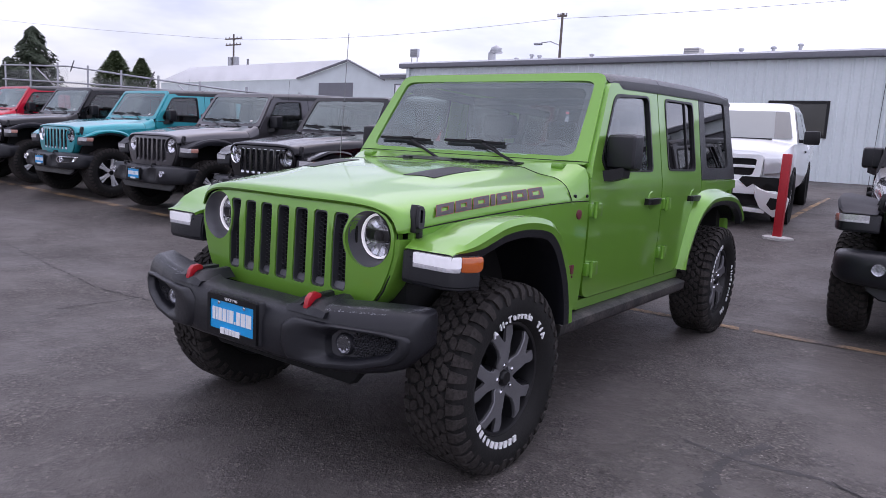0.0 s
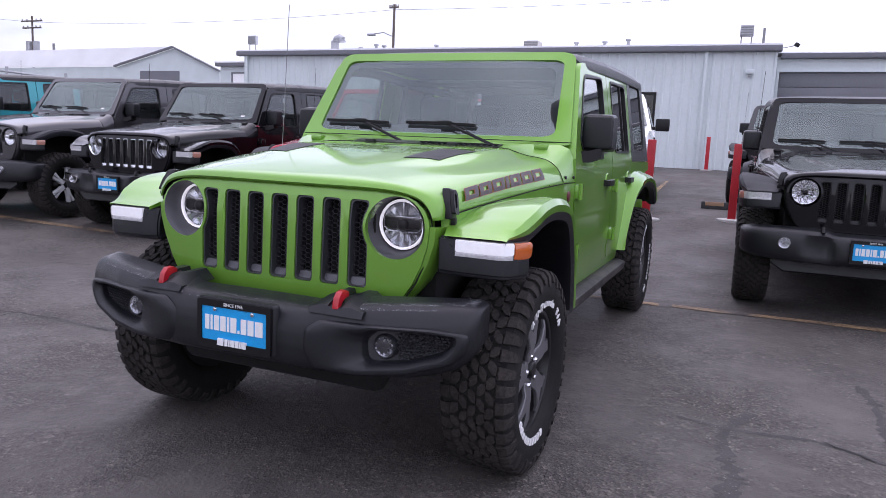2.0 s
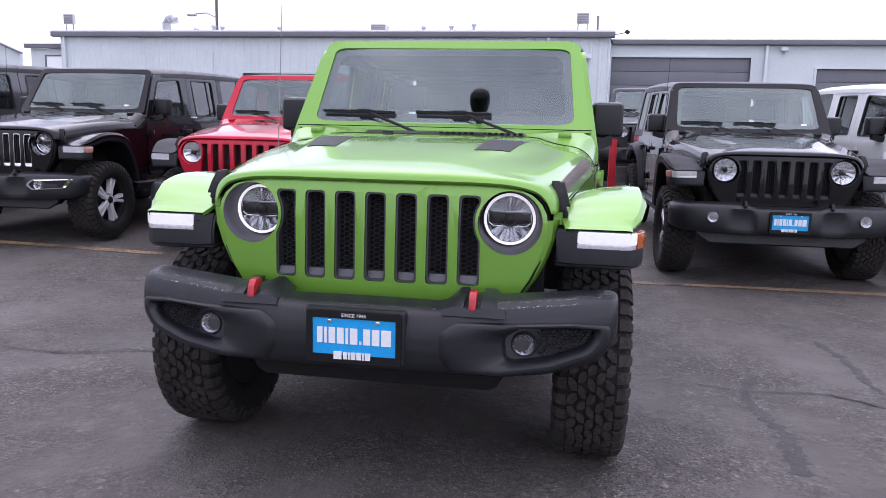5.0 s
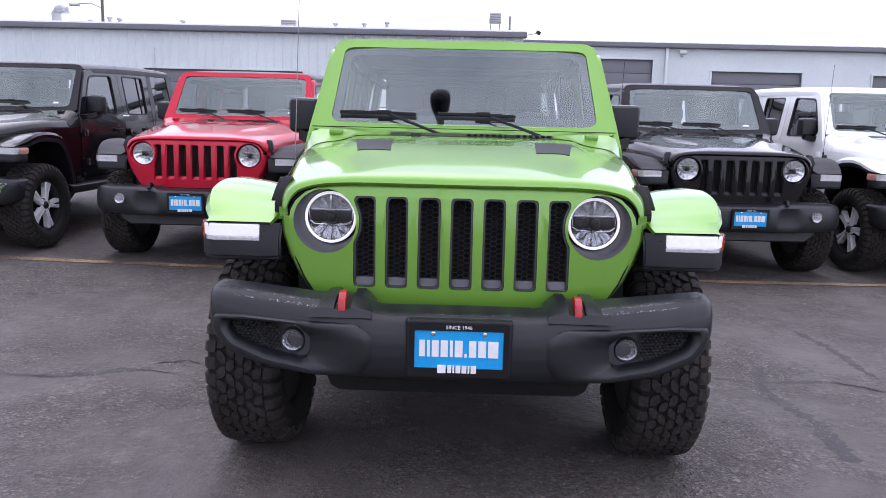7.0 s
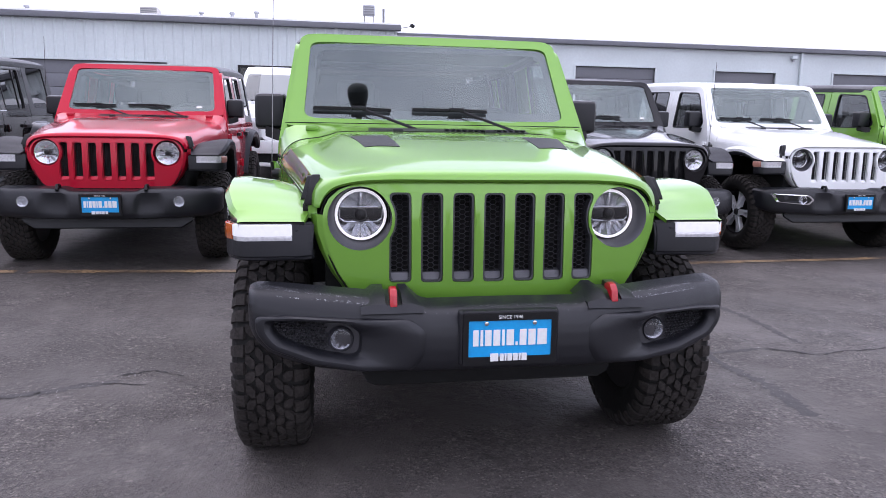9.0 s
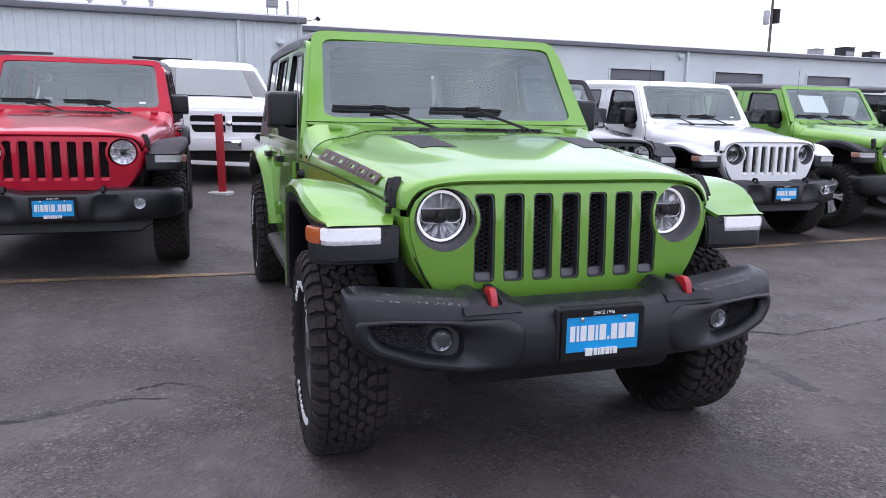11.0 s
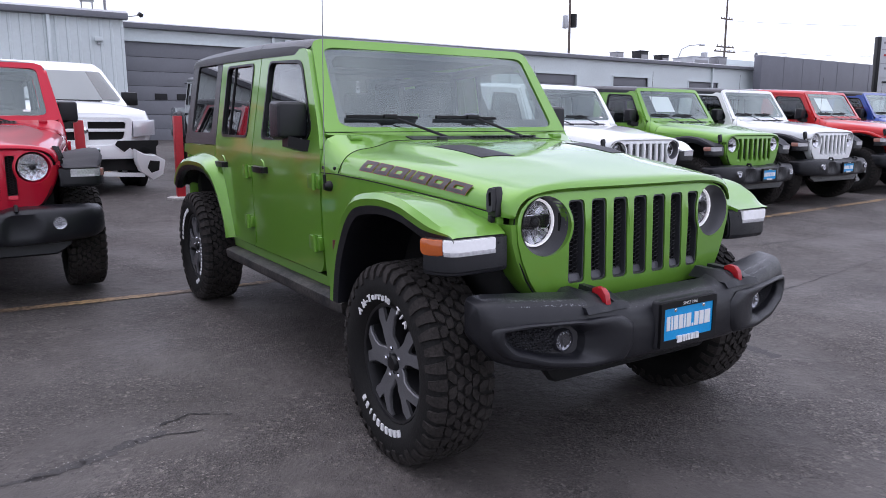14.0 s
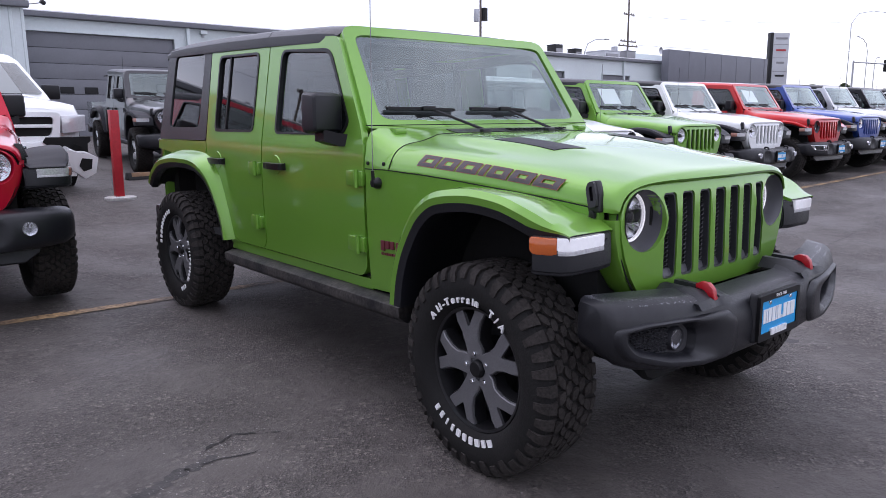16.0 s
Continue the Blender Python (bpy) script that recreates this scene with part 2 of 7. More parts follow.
    def math_node(op, x, y):
        k = n.new("ShaderNodeMath")
        k.operation = op
        for slot, v in ((0, x), (1, y)):
            if isinstance(v, float):
                k.inputs[slot].default_value = v
            else:
                l.new(v, k.inputs[slot])
        return k.outputs["Value"]
    height = math_node("MULTIPLY", dist, rough_part)
    height = math_node("ADD", height, math_node("MULTIPLY", math_node("MULTIPLY", lump, 0.8), rough_part))
    height = math_node("SUBTRACT", height, math_node("MULTIPLY", pits, 0.9))
    height = math_node("ADD", height, noise(14.0, 5.0, 0.3, 0.7, 0.0, 1.1, 0.7))
    p = n.new("ShaderNodeBump")
    p.inputs["Strength"].default_value, p.inputs["Distance"].default_value = 0.75, 0.007
    l.new(height, p.inputs["Height"])
    l.new(p.outputs["Normal"], b.inputs["Normal"])
    return m


ASPHALT = asphalt_material()
GRIT = material("loose_grit", (0.20, 0.19, 0.185), 0.85, grain=0.3, scale=30, big=0.5, bigscale=9)
TAR = material("dark_crack", (0.022, 0.020, 0.020), 0.8, grain=0.3, scale=60, big=0.3, bigscale=5)
TAR_PATCH = material("tar_patch", (0.036, 0.032, 0.031), 0.62, grain=0.35, scale=120, big=0.35, bigscale=9, bump=0.25)
YELLOW = material("worn_yellow_paint", (0.24, 0.155, 0.075), 0.75, grain=0.6, scale=45, big=0.7, bigscale=2.6, second=(0.075, 0.064, 0.06), bump=0.2)
METAL_WALL = material("pale_painted_metal", (0.625, 0.685, 0.69), 0.5, grain=0.03, scale=12, big=0.06, bigscale=0.5)
EAVE = material("grey_eave_trim", (0.16, 0.165, 0.185), 0.5, grain=0.06, scale=15, big=0.08, bigscale=0.7)
ROLLER = material("grey_roller_door", (0.17, 0.175, 0.195), 0.5, grain=0.05, scale=20, big=0.06, bigscale=0.8)
DARK_PANEL = material("dark_grey_cladding", (0.15, 0.155, 0.18), 0.5, grain=0.04, scale=10, big=0.05)
ROOF_PALE = material("pale_roof_metal", (0.92, 0.925, 0.93), 0.6, grain=0.04, scale=10, big=0.06, bigscale=0.3)
GALV = material("galvanised_steel", (0.40, 0.41, 0.43), 0.45, 0.7, grain=0.12, scale=40, big=0.1)
POST_RED = material("red_bollard_paint", (0.42, 0.012, 0.02), 0.45, grain=0.1, scale=40, big=0.12, bigscale=4)
CONCRETE = material("pale_concrete", (0.45, 0.44, 0.42), 0.8, grain=0.2, scale=40, big=0.15)
WOOD_POLE = material("weathered_pole_wood", (0.15, 0.125, 0.11), 0.85, grain=0.3, scale=25, big=0.15, bump=0.3)
LEAF = material("conifer_needles", (0.045, 0.062, 0.035), 0.8, grain=0.4, scale=8)
LEAF_PALE = material("pale_leaves", (0.07, 0.10, 0.04), 0.8, grain=0.4, scale=6)
BARK = material("bark", (0.07, 0.055, 0.045), 0.9, grain=0.3, scale=20)
DARK_INSIDE = material("dark_interior", (0.012, 0.012, 0.013), 0.8, grain=0.2, scale=4)
RUBBER_BLOCK = material("parking_block_rubber", (0.02, 0.02, 0.02), 0.8, grain=0.2, scale=60)
ORANGE = material("orange_reflector", (0.35, 0.22, 0.13), 0.5, grain=0.1, scale=50)


# ---- mesh helpers ----
MESHES = {}


def part(name, make, mat, parent=None, label="", key=None, m=None):
    """One mesh object under a thing or a part. make: a bmesh or a function that returns one. key: shares the mesh with alike parts."""
    if key is not None and key in MESHES:
        me = MESHES[key]
    else:
        bm = make() if callable(make) else make
        bmesh.ops.recalc_face_normals(bm, faces=bm.faces)
        for f in bm.faces:
            f.smooth = True
        for e in bm.edges:
            if len(e.link_faces) == 2 and e.calc_face_angle(0.0) > 0.6:
                e.smooth = False
        me = bpy.data.meshes.new(name)
        bm.to_mesh(me)
        bm.free()
        me.materials.append(None)
        if key is not None:
            MESHES[key] = me
    ob = new(name, me)
    ob.material_slots[0].link = "OBJECT"
    ob.material_slots[0].material = mat
    ob.parent = parent
    if m is not None:
        ob.matrix_basis = m
    if mat in (WINDSCREEN, SIDEGLASS, PRIVACY, LENS):
        ob.visible_shadow = False
    if label:
        tagged(ob, label)
    return ob


def thing(name, m, label, category, group="", kind=""):
    ob = new(name)
    ob.empty_display_size = 0.2
    ob.matrix_basis = m
    return tagged(ob, label, category, group, kind)


def box(x0, x1, y0, y1, z0, z1, bevel=0.0, seg=2, bm=None):
    own = bmesh.new()
    bmesh.ops.create_cube(own, size=1.0, matrix=Matrix.LocRotScale(((x0 + x1) / 2, (y0 + y1) / 2, (z0 + z1) / 2), None, (abs(x1 - x0), abs(y1 - y0), abs(z1 - z0))))
    if bevel:
        bmesh.ops.bevel(own, geom=list(own.edges), offset=bevel, segments=seg, affect="EDGES", profile=0.6)
    return join(bm, own)


def join(bm, other):
    if bm is None:
        return other
    seen = {v: bm.verts.new(v.co) for v in other.verts}
    for f in other.faces:
        bm.faces.new([seen[v] for v in f.verts])
    other.free()
    return bm


def joined(*parts):
    bm = bmesh.new()
    for p in parts:
        join(bm, p)
    return bm


def moved(bm, m):
    bmesh.ops.transform(bm, matrix=m, verts=bm.verts)
    return bm


def mirrored(bm):
    for v in bm.verts:
        v.co.x = -v.co.x
    return bm


def side(make, sign):
    """A function that makes the shape on the car's +x side, or its mirror image."""
    return (lambda: make()) if sign > 0 else (lambda: mirrored(make()))


def loft(rings, closed=True, caps=True):
    bm = bmesh.new()
    rows = [[bm.verts.new(p) for p in r] for r in rings]
    n = len(rings[0])
    for a, b in zip(rows, rows[1:]):
        for i in range(n if closed else n - 1):
            j = (i + 1) % n
            bm.faces.new((a[i], a[j], b[j], b[i]))
    if caps and closed:
        bm.faces.new(rows[0])
        bm.faces.new(rows[-1])
    return bm


def prism(poly, axis, a, b, bevel=0.0):
    """A polygon in the plane across the axis, drawn out from a to b. poly holds (y, z), (x, z) or (x, y)."""
    def at(p, w):
        return {"x": (w, p[0], p[1]), "y": (p[0], w, p[1]), "z": (p[0], p[1], w)}[axis]
    bm = loft([[at(p, a) for p in poly], [at(p, b) for p in poly]])
    if bevel:
        bmesh.ops.bevel(bm, geom=list(bm.edges), offset=bevel, segments=2, affect="EDGES", profile=0.6)
    return bm


def rpoly(corners, r=0.03, n=4):
    """A polygon with rounded corners, n + 1 points to a corner. r: one radius or one a corner."""
    out, k = [], len(corners)
    for i, c in enumerate(corners):
        rad = r[i] if isinstance(r, (list, tuple)) else r
        c, p, q = Vector(c), Vector(corners[i - 1]), Vector(corners[(i + 1) % k])
        u, v = (p - c), (q - c)
        d = min(rad, 0.45 * u.length, 0.45 * v.length)
        a, b = c + u.normalized() * d, c + v.normalized() * d
        for s in range(n + 1):
            t = s / n
            out.append(tuple(a * (1 - t) ** 2 + c * 2 * t * (1 - t) + b * t ** 2))
    return out


def ring(outer, inner, place, depth):
    """A flat frame between two outlines of equally many points, of some depth. place(u, v, d) gives the point in space."""
    bm = bmesh.new()
    n = len(outer)
    lists = [[bm.verts.new(place(u, v, d)) for u, v in pts] for pts, d in ((outer, 0), (inner, 0), (inner, depth), (outer, depth))]
    for a, b in zip(lists, lists[1:] + lists[:1]):
        for i in range(n):
            j = (i + 1) % n
            bm.faces.new((a[i], a[j], b[j], b[i]))
    return bm


def slab(outer, place, depth):
    return loft([[place(u, v, 0) for u, v in outer], [place(u, v, depth) for u, v in outer]])


def inside(p, poly):
    hit = False
    for (xa, ya), (xb, yb) in zip(poly, poly[1:] + poly[:1]):
        if (ya > p[1]) != (yb > p[1]) and p[0] < (xb - xa) * (p[1] - ya) / (yb - ya) + xa:
            hit = not hit
    return hit


def holed(outer, holes, place, depth, step=0.05):
    """A plate with holes through it."""
    pts, edges = [], []
    for loop in (outer, *holes):
        k = len(pts)
        pts += [Vector(p) for p in loop]
        edges += [(k + i, k + (i + 1) % len(loop)) for i in range(len(loop))]
    x0, x1 = min(p[0] for p in outer), max(p[0] for p in outer)
    z0, z1 = min(p[1] for p in outer), max(p[1] for p in outer)
    for a in np.arange(x0 + step / 2, x1, step):
        for b in np.arange(z0 + step / 2, z1, step):
            if inside((a, b), outer) and not any(inside((a, b), h) for h in holes) and min((Vector((a, b)) - p).length for p in pts) > step * 0.3:
                pts.append(Vector((float(a), float(b))))
    vs, _, faces, *_ = delaunay_2d_cdt(pts, edges, [], 0, 1e-5)
    bm = bmesh.new()
    made = [bm.verts.new((v.x, v.y, 0)) for v in vs]
    for f in faces:
        c = sum((vs[i] for i in f), Vector((0, 0))) / len(f)
        if inside(c, outer) and not any(inside(c, h) for h in holes):
            bm.faces.new([made[i] for i in f])
    for v in [v for v in bm.verts if not v.link_faces]:
        bm.verts.remove(v)
    edge = [e for e in bm.edges if len(e.link_faces) == 1]
    got = bmesh.ops.extrude_edge_only(bm, edges=edge)
    back = {v for v in got["geom"] if isinstance(v, bmesh.types.BMVert)}
    for v in bm.verts:
        v.co = place(v.co.x, v.co.y, depth if v in back else 0)
    return bm


def grid(rows, rim=None):
    """A sheet through rows of points; rim: a vector by which its border is turned in, to give the sheet an edge."""
    bm = bmesh.new()
    vs = [[bm.verts.new(p) for p in r] for r in rows]
    for a, b in zip(vs, vs[1:]):
        for i in range(len(a) - 1):
            bm.faces.new((a[i], a[i + 1], b[i + 1], b[i]))
    if rim is not None:
        edge = [e for e in bm.edges if len(e.link_faces) == 1]
        got = bmesh.ops.extrude_edge_only(bm, edges=edge)
        for v in got["geom"]:
            if isinstance(v, bmesh.types.BMVert):
                v.co += Vector(rim)
    return bm


def tube(points, r, n=8, taper=1.0):
    pts = [Vector(p) for p in points]
    rings = []
    for i, p in enumerate(pts):
        d = (pts[min(i + 1, len(pts) - 1)] - pts[max(i - 1, 0)]).normalized()
        a = d.cross(Vector((0, 0, 1)) if abs(d.z) < 0.95 else Vector((0, 1, 0))).normalized()
        b = d.cross(a).normalized()
        rad = r * (1 + (taper - 1) * i / max(len(pts) - 1, 1))
        rings.append([p + rad * (math.cos(w) * a + math.sin(w) * b) for w in [2 * math.pi * k / n for k in range(n)]])
    return loft(rings)


def lathe(profile, n=48, axis="x"):
    """profile: (along, radius) points turned round the axis."""
    rings = []
    for a, r in profile:
        rr = []
        for k in range(n):
            w = 2 * math.pi * k / n
            c, s = r * math.cos(w), r * math.sin(w)
            rr.append({"x": (a, c, s), "y": (c, a, s), "z": (c, s, a)}[axis])
        rings.append(rr)
    return loft(rings, caps=False)


def lerp(table, t):
    """Straight steps through a table of (t, value, ...) rows."""
    if t <= table[0][0]:
        return table[0][1:]
    for a, b in zip(table, table[1:]):
        if t <= b[0]:
            k = (t - a[0]) / (b[0] - a[0])
            return tuple(p + (q - p) * k for p, q in zip(a[1:], b[1:]))
    return table[-1][1:]


def text_bm(words, size, extrude=0.002, shear=0.0, bold=0.0):
    cu = bpy.data.curves.new("words", "FONT")
    cu.body, cu.size, cu.extrude, cu.align_x, cu.align_y = words, size, extrude, "CENTER", "CENTER"
    cu.shear, cu.offset, cu.resolution_u = shear, bold, 3
    ob = new("words", cu)
    bpy.context.view_layer.update()
    me = bpy.data.meshes.new_from_object(ob.evaluated_get(bpy.context.evaluated_depsgraph_get()))
    bm = bmesh.new()
    bm.from_mesh(me)
    bpy.data.objects.remove(ob)
    bpy.data.curves.remove(cu)
    bpy.data.meshes.remove(me)
    return bm


# ---- the off-road car: shapes ----
def body_x(z):
    """Half width of the cabin's side at a height."""
    return 0.805 - 0.12 * (z - 0.95) ** 2 if z < 1.17 else 0.799 - (z - 1.17) * 0.16


def eased(path, n=4):
    """A smooth curve through the path's points."""
    p = [Vector(q) for q in path]
    out = []
    for i in range(len(p) - 1):
        a, b, c, d = p[max(i - 1, 0)], p[i], p[i + 1], p[min(i + 2, len(p) - 1)]
        for k in range(n):
            t = k / n
            out.append(tuple(0.5 * (2 * b + (c - a) * t + (2 * a - 5 * b + 4 * c - d) * t ** 2 + (3 * b - a - 3 * c + d) * t ** 3)))
    return out + [tuple(p[-1])]


HOOD_Y = (-0.453, -0.441, -0.40, -0.20, 0.10, 0.40, 0.635)
HOOD_ROWS = (
    ((0, 1.080), (0.18, 1.080), (0.30, 1.080), (0.40, 1.078), (0.48, 1.071), (0.545, 1.054), (0.576, 1.030), (0.592, 1.004), (0.598, 0.988)),
    ((0, 1.100), (0.18, 1.100), (0.30, 1.099), (0.40, 1.096), (0.485, 1.088), (0.555, 1.070), (0.591, 1.041), (0.608, 1.014), (0.612, 0.989)),
    ((0, 1.114), (0.18, 1.114), (0.30, 1.112), (0.40, 1.106), (0.49, 1.095), (0.563, 1.080), (0.605, 1.057), (0.623, 1.028), (0.628, 0.994)),
    ((0, 1.152), (0.15, 1.152), (0.26, 1.149), (0.36, 1.141), (0.50, 1.127), (0.59, 1.110), (0.634, 1.088), (0.653, 1.058), (0.661, 1.020)),
    ((0, 1.196), (0.20, 1.196), (0.395, 1.193), (0.455, 1.180), (0.53, 1.160), (0.635, 1.145), (0.677, 1.124), (0.697, 1.092), (0.706, 1.050)),
    ((0, 1.226), (0.25, 1.226), (0.475, 1.222), (0.525, 1.208), (0.585, 1.189), (0.668, 1.175), (0.716, 1.152), (0.743, 1.118), (0.758, 1.078)),
    ((0, 1.239), (0.25, 1.239), (0.48, 1.235), (0.54, 1.222), (0.60, 1.206), (0.685, 1.193), (0.735, 1.168), (0.764, 1.134), (0.782, 1.092)),
)


def hood_section(y):
    i = max(j for j in range(len(HOOD_Y) - 1) if HOOD_Y[j] <= max(y, HOOD_Y[0]))
    h = HOOD_Y[i + 1] - HOOD_Y[i]
    t = min(1.0, max(0.0, (y - HOOD_Y[i]) / h))

    def slope(j, n, c):
        a, b = max(j - 1, 0), min(j + 1, len(HOOD_Y) - 1)
        return (HOOD_ROWS[b][n][c] - HOOD_ROWS[a][n][c]) / (HOOD_Y[b] - HOOD_Y[a])
    out = []
    for n in range(len(HOOD_ROWS[0])):
        pt = []
        for c in (0, 1):
            p, q, u, v = HOOD_ROWS[i][n][c], HOOD_ROWS[i + 1][n][c], slope(i, n, c) * h, slope(i + 1, n, c) * h
            pt.append((2 * t ** 3 - 3 * t ** 2 + 1) * p + (t ** 3 - 2 * t ** 2 + t) * u + (3 * t ** 2 - 2 * t ** 3) * q + (t ** 3 - t ** 2) * v)
        out.append(tuple(pt))
    return out


def hood_row(y, lift=0.0):
    half = eased(hood_section(y), 3)
    bow = 0.10 * min(1.0, max(0.0, (0.1 - y) / 0.5))
    return [(-x, y + bow * x * x, z + lift) for x, z in reversed(half[1:])] + [(x, y + bow * x * x, z + lift) for x, z in half]


def make_hood():
    ys = (-0.453, -0.448, -0.441, -0.430, -0.415, -0.39, -0.35, -0.31, -0.26, -0.20, -0.15, -0.1, -0.05, 0.0, 0.05, 0.10, 0.15, 0.2, 0.25, 0.3, 0.35, 0.40, 0.45, 0.5, 0.54, 0.58, 0.61, 0.635)
    return grid([hood_row(y) for y in ys], rim=(0, 0.006, -0.008))


def make_cowl():
    rows = []
    for y, lift in ((0.642, -0.004), (0.70, 0.004), (0.76, 0.014), (0.80, 0.024)):
        k = (y - 0.642) / 0.158
        a = [(x, z - 0.004) for x, z in HOOD_ROWS[-1][:5]] + [(0.690, 1.192), (0.735, 1.170), (0.762, 1.138), (0.783, 1.10), (0.786, 1.088)]
        b = [(0, 1.262), (0.21, 1.262), (0.36, 1.262), (0.41, 1.262), (0.58, 1.262), (0.72, 1.262), (0.762, 1.246), (0.783, 1.205), (0.796, 1.13), (0.799, 1.088)]
        half = [(p[0] + (q[0] - p[0]) * k, p[1] + (q[1] - p[1]) * k ** 1.3) for p, q in zip(a, b)]
        rows.append([(-x, y, z) for x, z in reversed(half[1:])] + [(x, y, z) for x, z in half])
    return grid(rows, rim=(0, 0, -0.03))


def fender_x(y):
    return lerp(((-0.42, 0.614), (-0.36, 0.637), (-0.20, 0.663), (0.10, 0.710), (0.40, 0.761), (0.46, 0.772), (0.60, 0.790), (0.79, 0.803)), y)[0]


def make_fender():
    rows = []
    for y in (-0.36, -0.30, -0.2, -0.1, 0.0, 0.1, 0.18, 0.25, 0.33, 0.40, 0.455):
        top = hood_section(y)[-1][1] - 0.006
        low = lerp(((-0.36, 0.94), (-0.30, 0.945), (-0.2, 0.96), (0.0, 0.985), (0.1, 0.98), (0.25, 0.95), (0.33, 0.90), (0.40, 0.80), (0.455, 0.67)), y)[0]
        rows.append([(fender_x(y), y, low + (top - low) * k / 4) for k in range(5)])
    a = grid(rows, rim=(-0.03, 0, 0))
    rows = []
    for y in (0.4555, 0.56, 0.68, 0.787):
        rows.append([(fender_x(y) - 0.12 * (z - 0.95) ** 2, y, z) for z in (0.545, 0.65, 0.78, 0.9, 1.0, 1.05, 1.085)])
    b = grid(rows, rim=(-0.03, 0, 0))
    return joined(a, b)


def grille_place(u, v, d):
    lean = -0.456 + max(0.0, v - 0.95) * 0.13 + max(0.0, v - 1.05) * 0.3
    return (u, lean + 0.11 * u * u + d, v)


def slot_outline(i, grow=0.0):
    c, w0, w1 = 0.109 * i, 0.037 + grow, 0.0385 + grow
    z0, z1 = 0.725 - grow, 1.035 + grow
    base = rpoly([(c - w1, z0), (c + w1, z0), (c + w0, z1), (c - w0, z1)], 0.017, 4)
    if abs(i) < 3:
        return base
    # the outer slots draw in round the lamps
    out, h = [], Vector((math.copysign(HEAD[0], i), HEAD[1]))
    for a, b in zip(base, base[1:] + base[:1]):
        a, b = Vector(a), Vector(b)
        m = 16 if (b - a).length > 0.1 else 1
        for k in range(m):
            p = a.lerp(b, k / m)
            d = p - h
            if d.length < 0.119 - grow:
                p = h + d.normalized() * (0.119 - grow)
            out.append(tuple(p))
    return out


def circle(cx, cz, r, n=32):
    return [(cx + r * math.cos(2 * math.pi * k / n), cz + r * math.sin(2 * math.pi * k / n)) for k in range(n)]


HEAD = (0.464, 0.945)


def grille_outline():
    half = [(0.0, 1.074), (0.20, 1.074), (0.40, 1.071), (0.48, 1.063), (0.535, 1.041), (0.568, 1.011), (0.584, 0.98), (0.589, 0.95), (0.584, 0.89), (0.564, 0.82), (0.535, 0.755), (0.498, 0.698), (0.466, 0.674), (0.425, 0.665), (0.2, 0.663), (0.0, 0.663)]
    return half + [(-x, z) for x, z in reversed(half[1:-1])]


def make_grille_seam():
    """Dark gap all round the grille panel."""
    pts = [grille_place(u * 1.008, v + (0.006 if v > 0.9 else -0.004), 0.012) for u, v in grille_outline()]
    return tube(pts + pts[:2], 0.0034, 6)


def make_grille():
    outer = grille_outline()
    holes = [slot_outline(i) for i in range(-3, 4)] + [circle(s * HEAD[0], HEAD[1], 0.109) for s in (-1, 1)]
    return holed(outer, holes, grille_place, 0.05)


def make_grille_side():
    rows = []
    for z, x, x2 in ((0.66, 0.465, 0.45), (0.70, 0.518, 0.51), (0.76, 0.56, 0.56), (0.83, 0.592, 0.60), (0.90, 0.613, 0.625), (0.958, 0.617, 0.634)):
        rows.append([(x - 0.020, -0.412, z), (x - 0.008, -0.408, z), (x + 0.004, -0.392, z), (x2 + 0.004, -0.32, z), (x2, -0.24, z)])
    return grid(rows, rim=(-0.02, 0, 0))


def make_slot_bezel(i):
    return ring(slot_outline(i, -0.001), slot_outline(i, -0.007), lambda u, v, d: grille_place(u, v, d + 0.006), 0.05)


def make_slot_mesh(i):
    """Honeycomb insert of one grille slot."""
    bm = bmesh.new()
    c, rx, rz = 0.109 * i, 0.0126, 0.0098
    row = 0
    z = 0.763
    while z < 1.022:
        for k in range(-1, 2):
            x = c + (k + (0.5 if row % 2 else 0.0)) * rx * 3.0
            if abs(x - c) > 0.04 or (abs(i) == 3 and math.hypot(abs(x) - HEAD[0], z - HEAD[1]) < 0.112):
                continue
            o, q = [], []
            for s in range(6):
                w = math.pi / 3 * s
                o.append(bm.verts.new(grille_place(x + rx * 1.02 * math.cos(w), z + rz * 1.02 * math.sin(w), 0.030)))
                q.append(bm.verts.new(grille_place(x + rx * 0.84 * math.cos(w), z + rz * 0.82 * math.sin(w), 0.034)))
            for s in range(6):
                bm.faces.new((o[s], o[(s + 1) % 6], q[(s + 1) % 6], q[s]))
        z += rz * 0.866
        row += 1
    return bm


def make_slot_foot(i):
    c = 0.109 * i
    return prism([(-0.438, 0.728), (-0.400, 0.728), (-0.400, 0.757), (-0.424, 0.757)], "x", c - 0.031, c + 0.031, 0.002)


def make_head_bezel():
    rows = ((-0.424, 0.1085), (-0.414, 0.1045), (-0.375, 0.0995), (-0.328, 0.094))
    return loft([[(HEAD[0] - 0.0042 * j + r * math.cos(w), a, HEAD[1] + 0.0024 * j + r * math.sin(w)) for w in [2 * math.pi * k / 36 for k in range(36)]] for j, (a, r) in enumerate(rows)], caps=False)


def lamp_centre():
    return (HEAD[0] - 0.007, -0.344, HEAD[1] + 0.006)


def make_disc(r, y0, y1, dome=0.0, n=36, c=(0, 0, 0)):
    prof = [(y1, 0.0001), (y1, r), (y0, r)]
    for k in range(1, 5):
        prof.append((y0 - dome * math.sin(math.pi / 2 * k / 4), r * math.cos(math.pi / 2 * k / 4) + 0.0001))
    return moved(lathe(prof, n, "y"), Matrix.Translation(c))


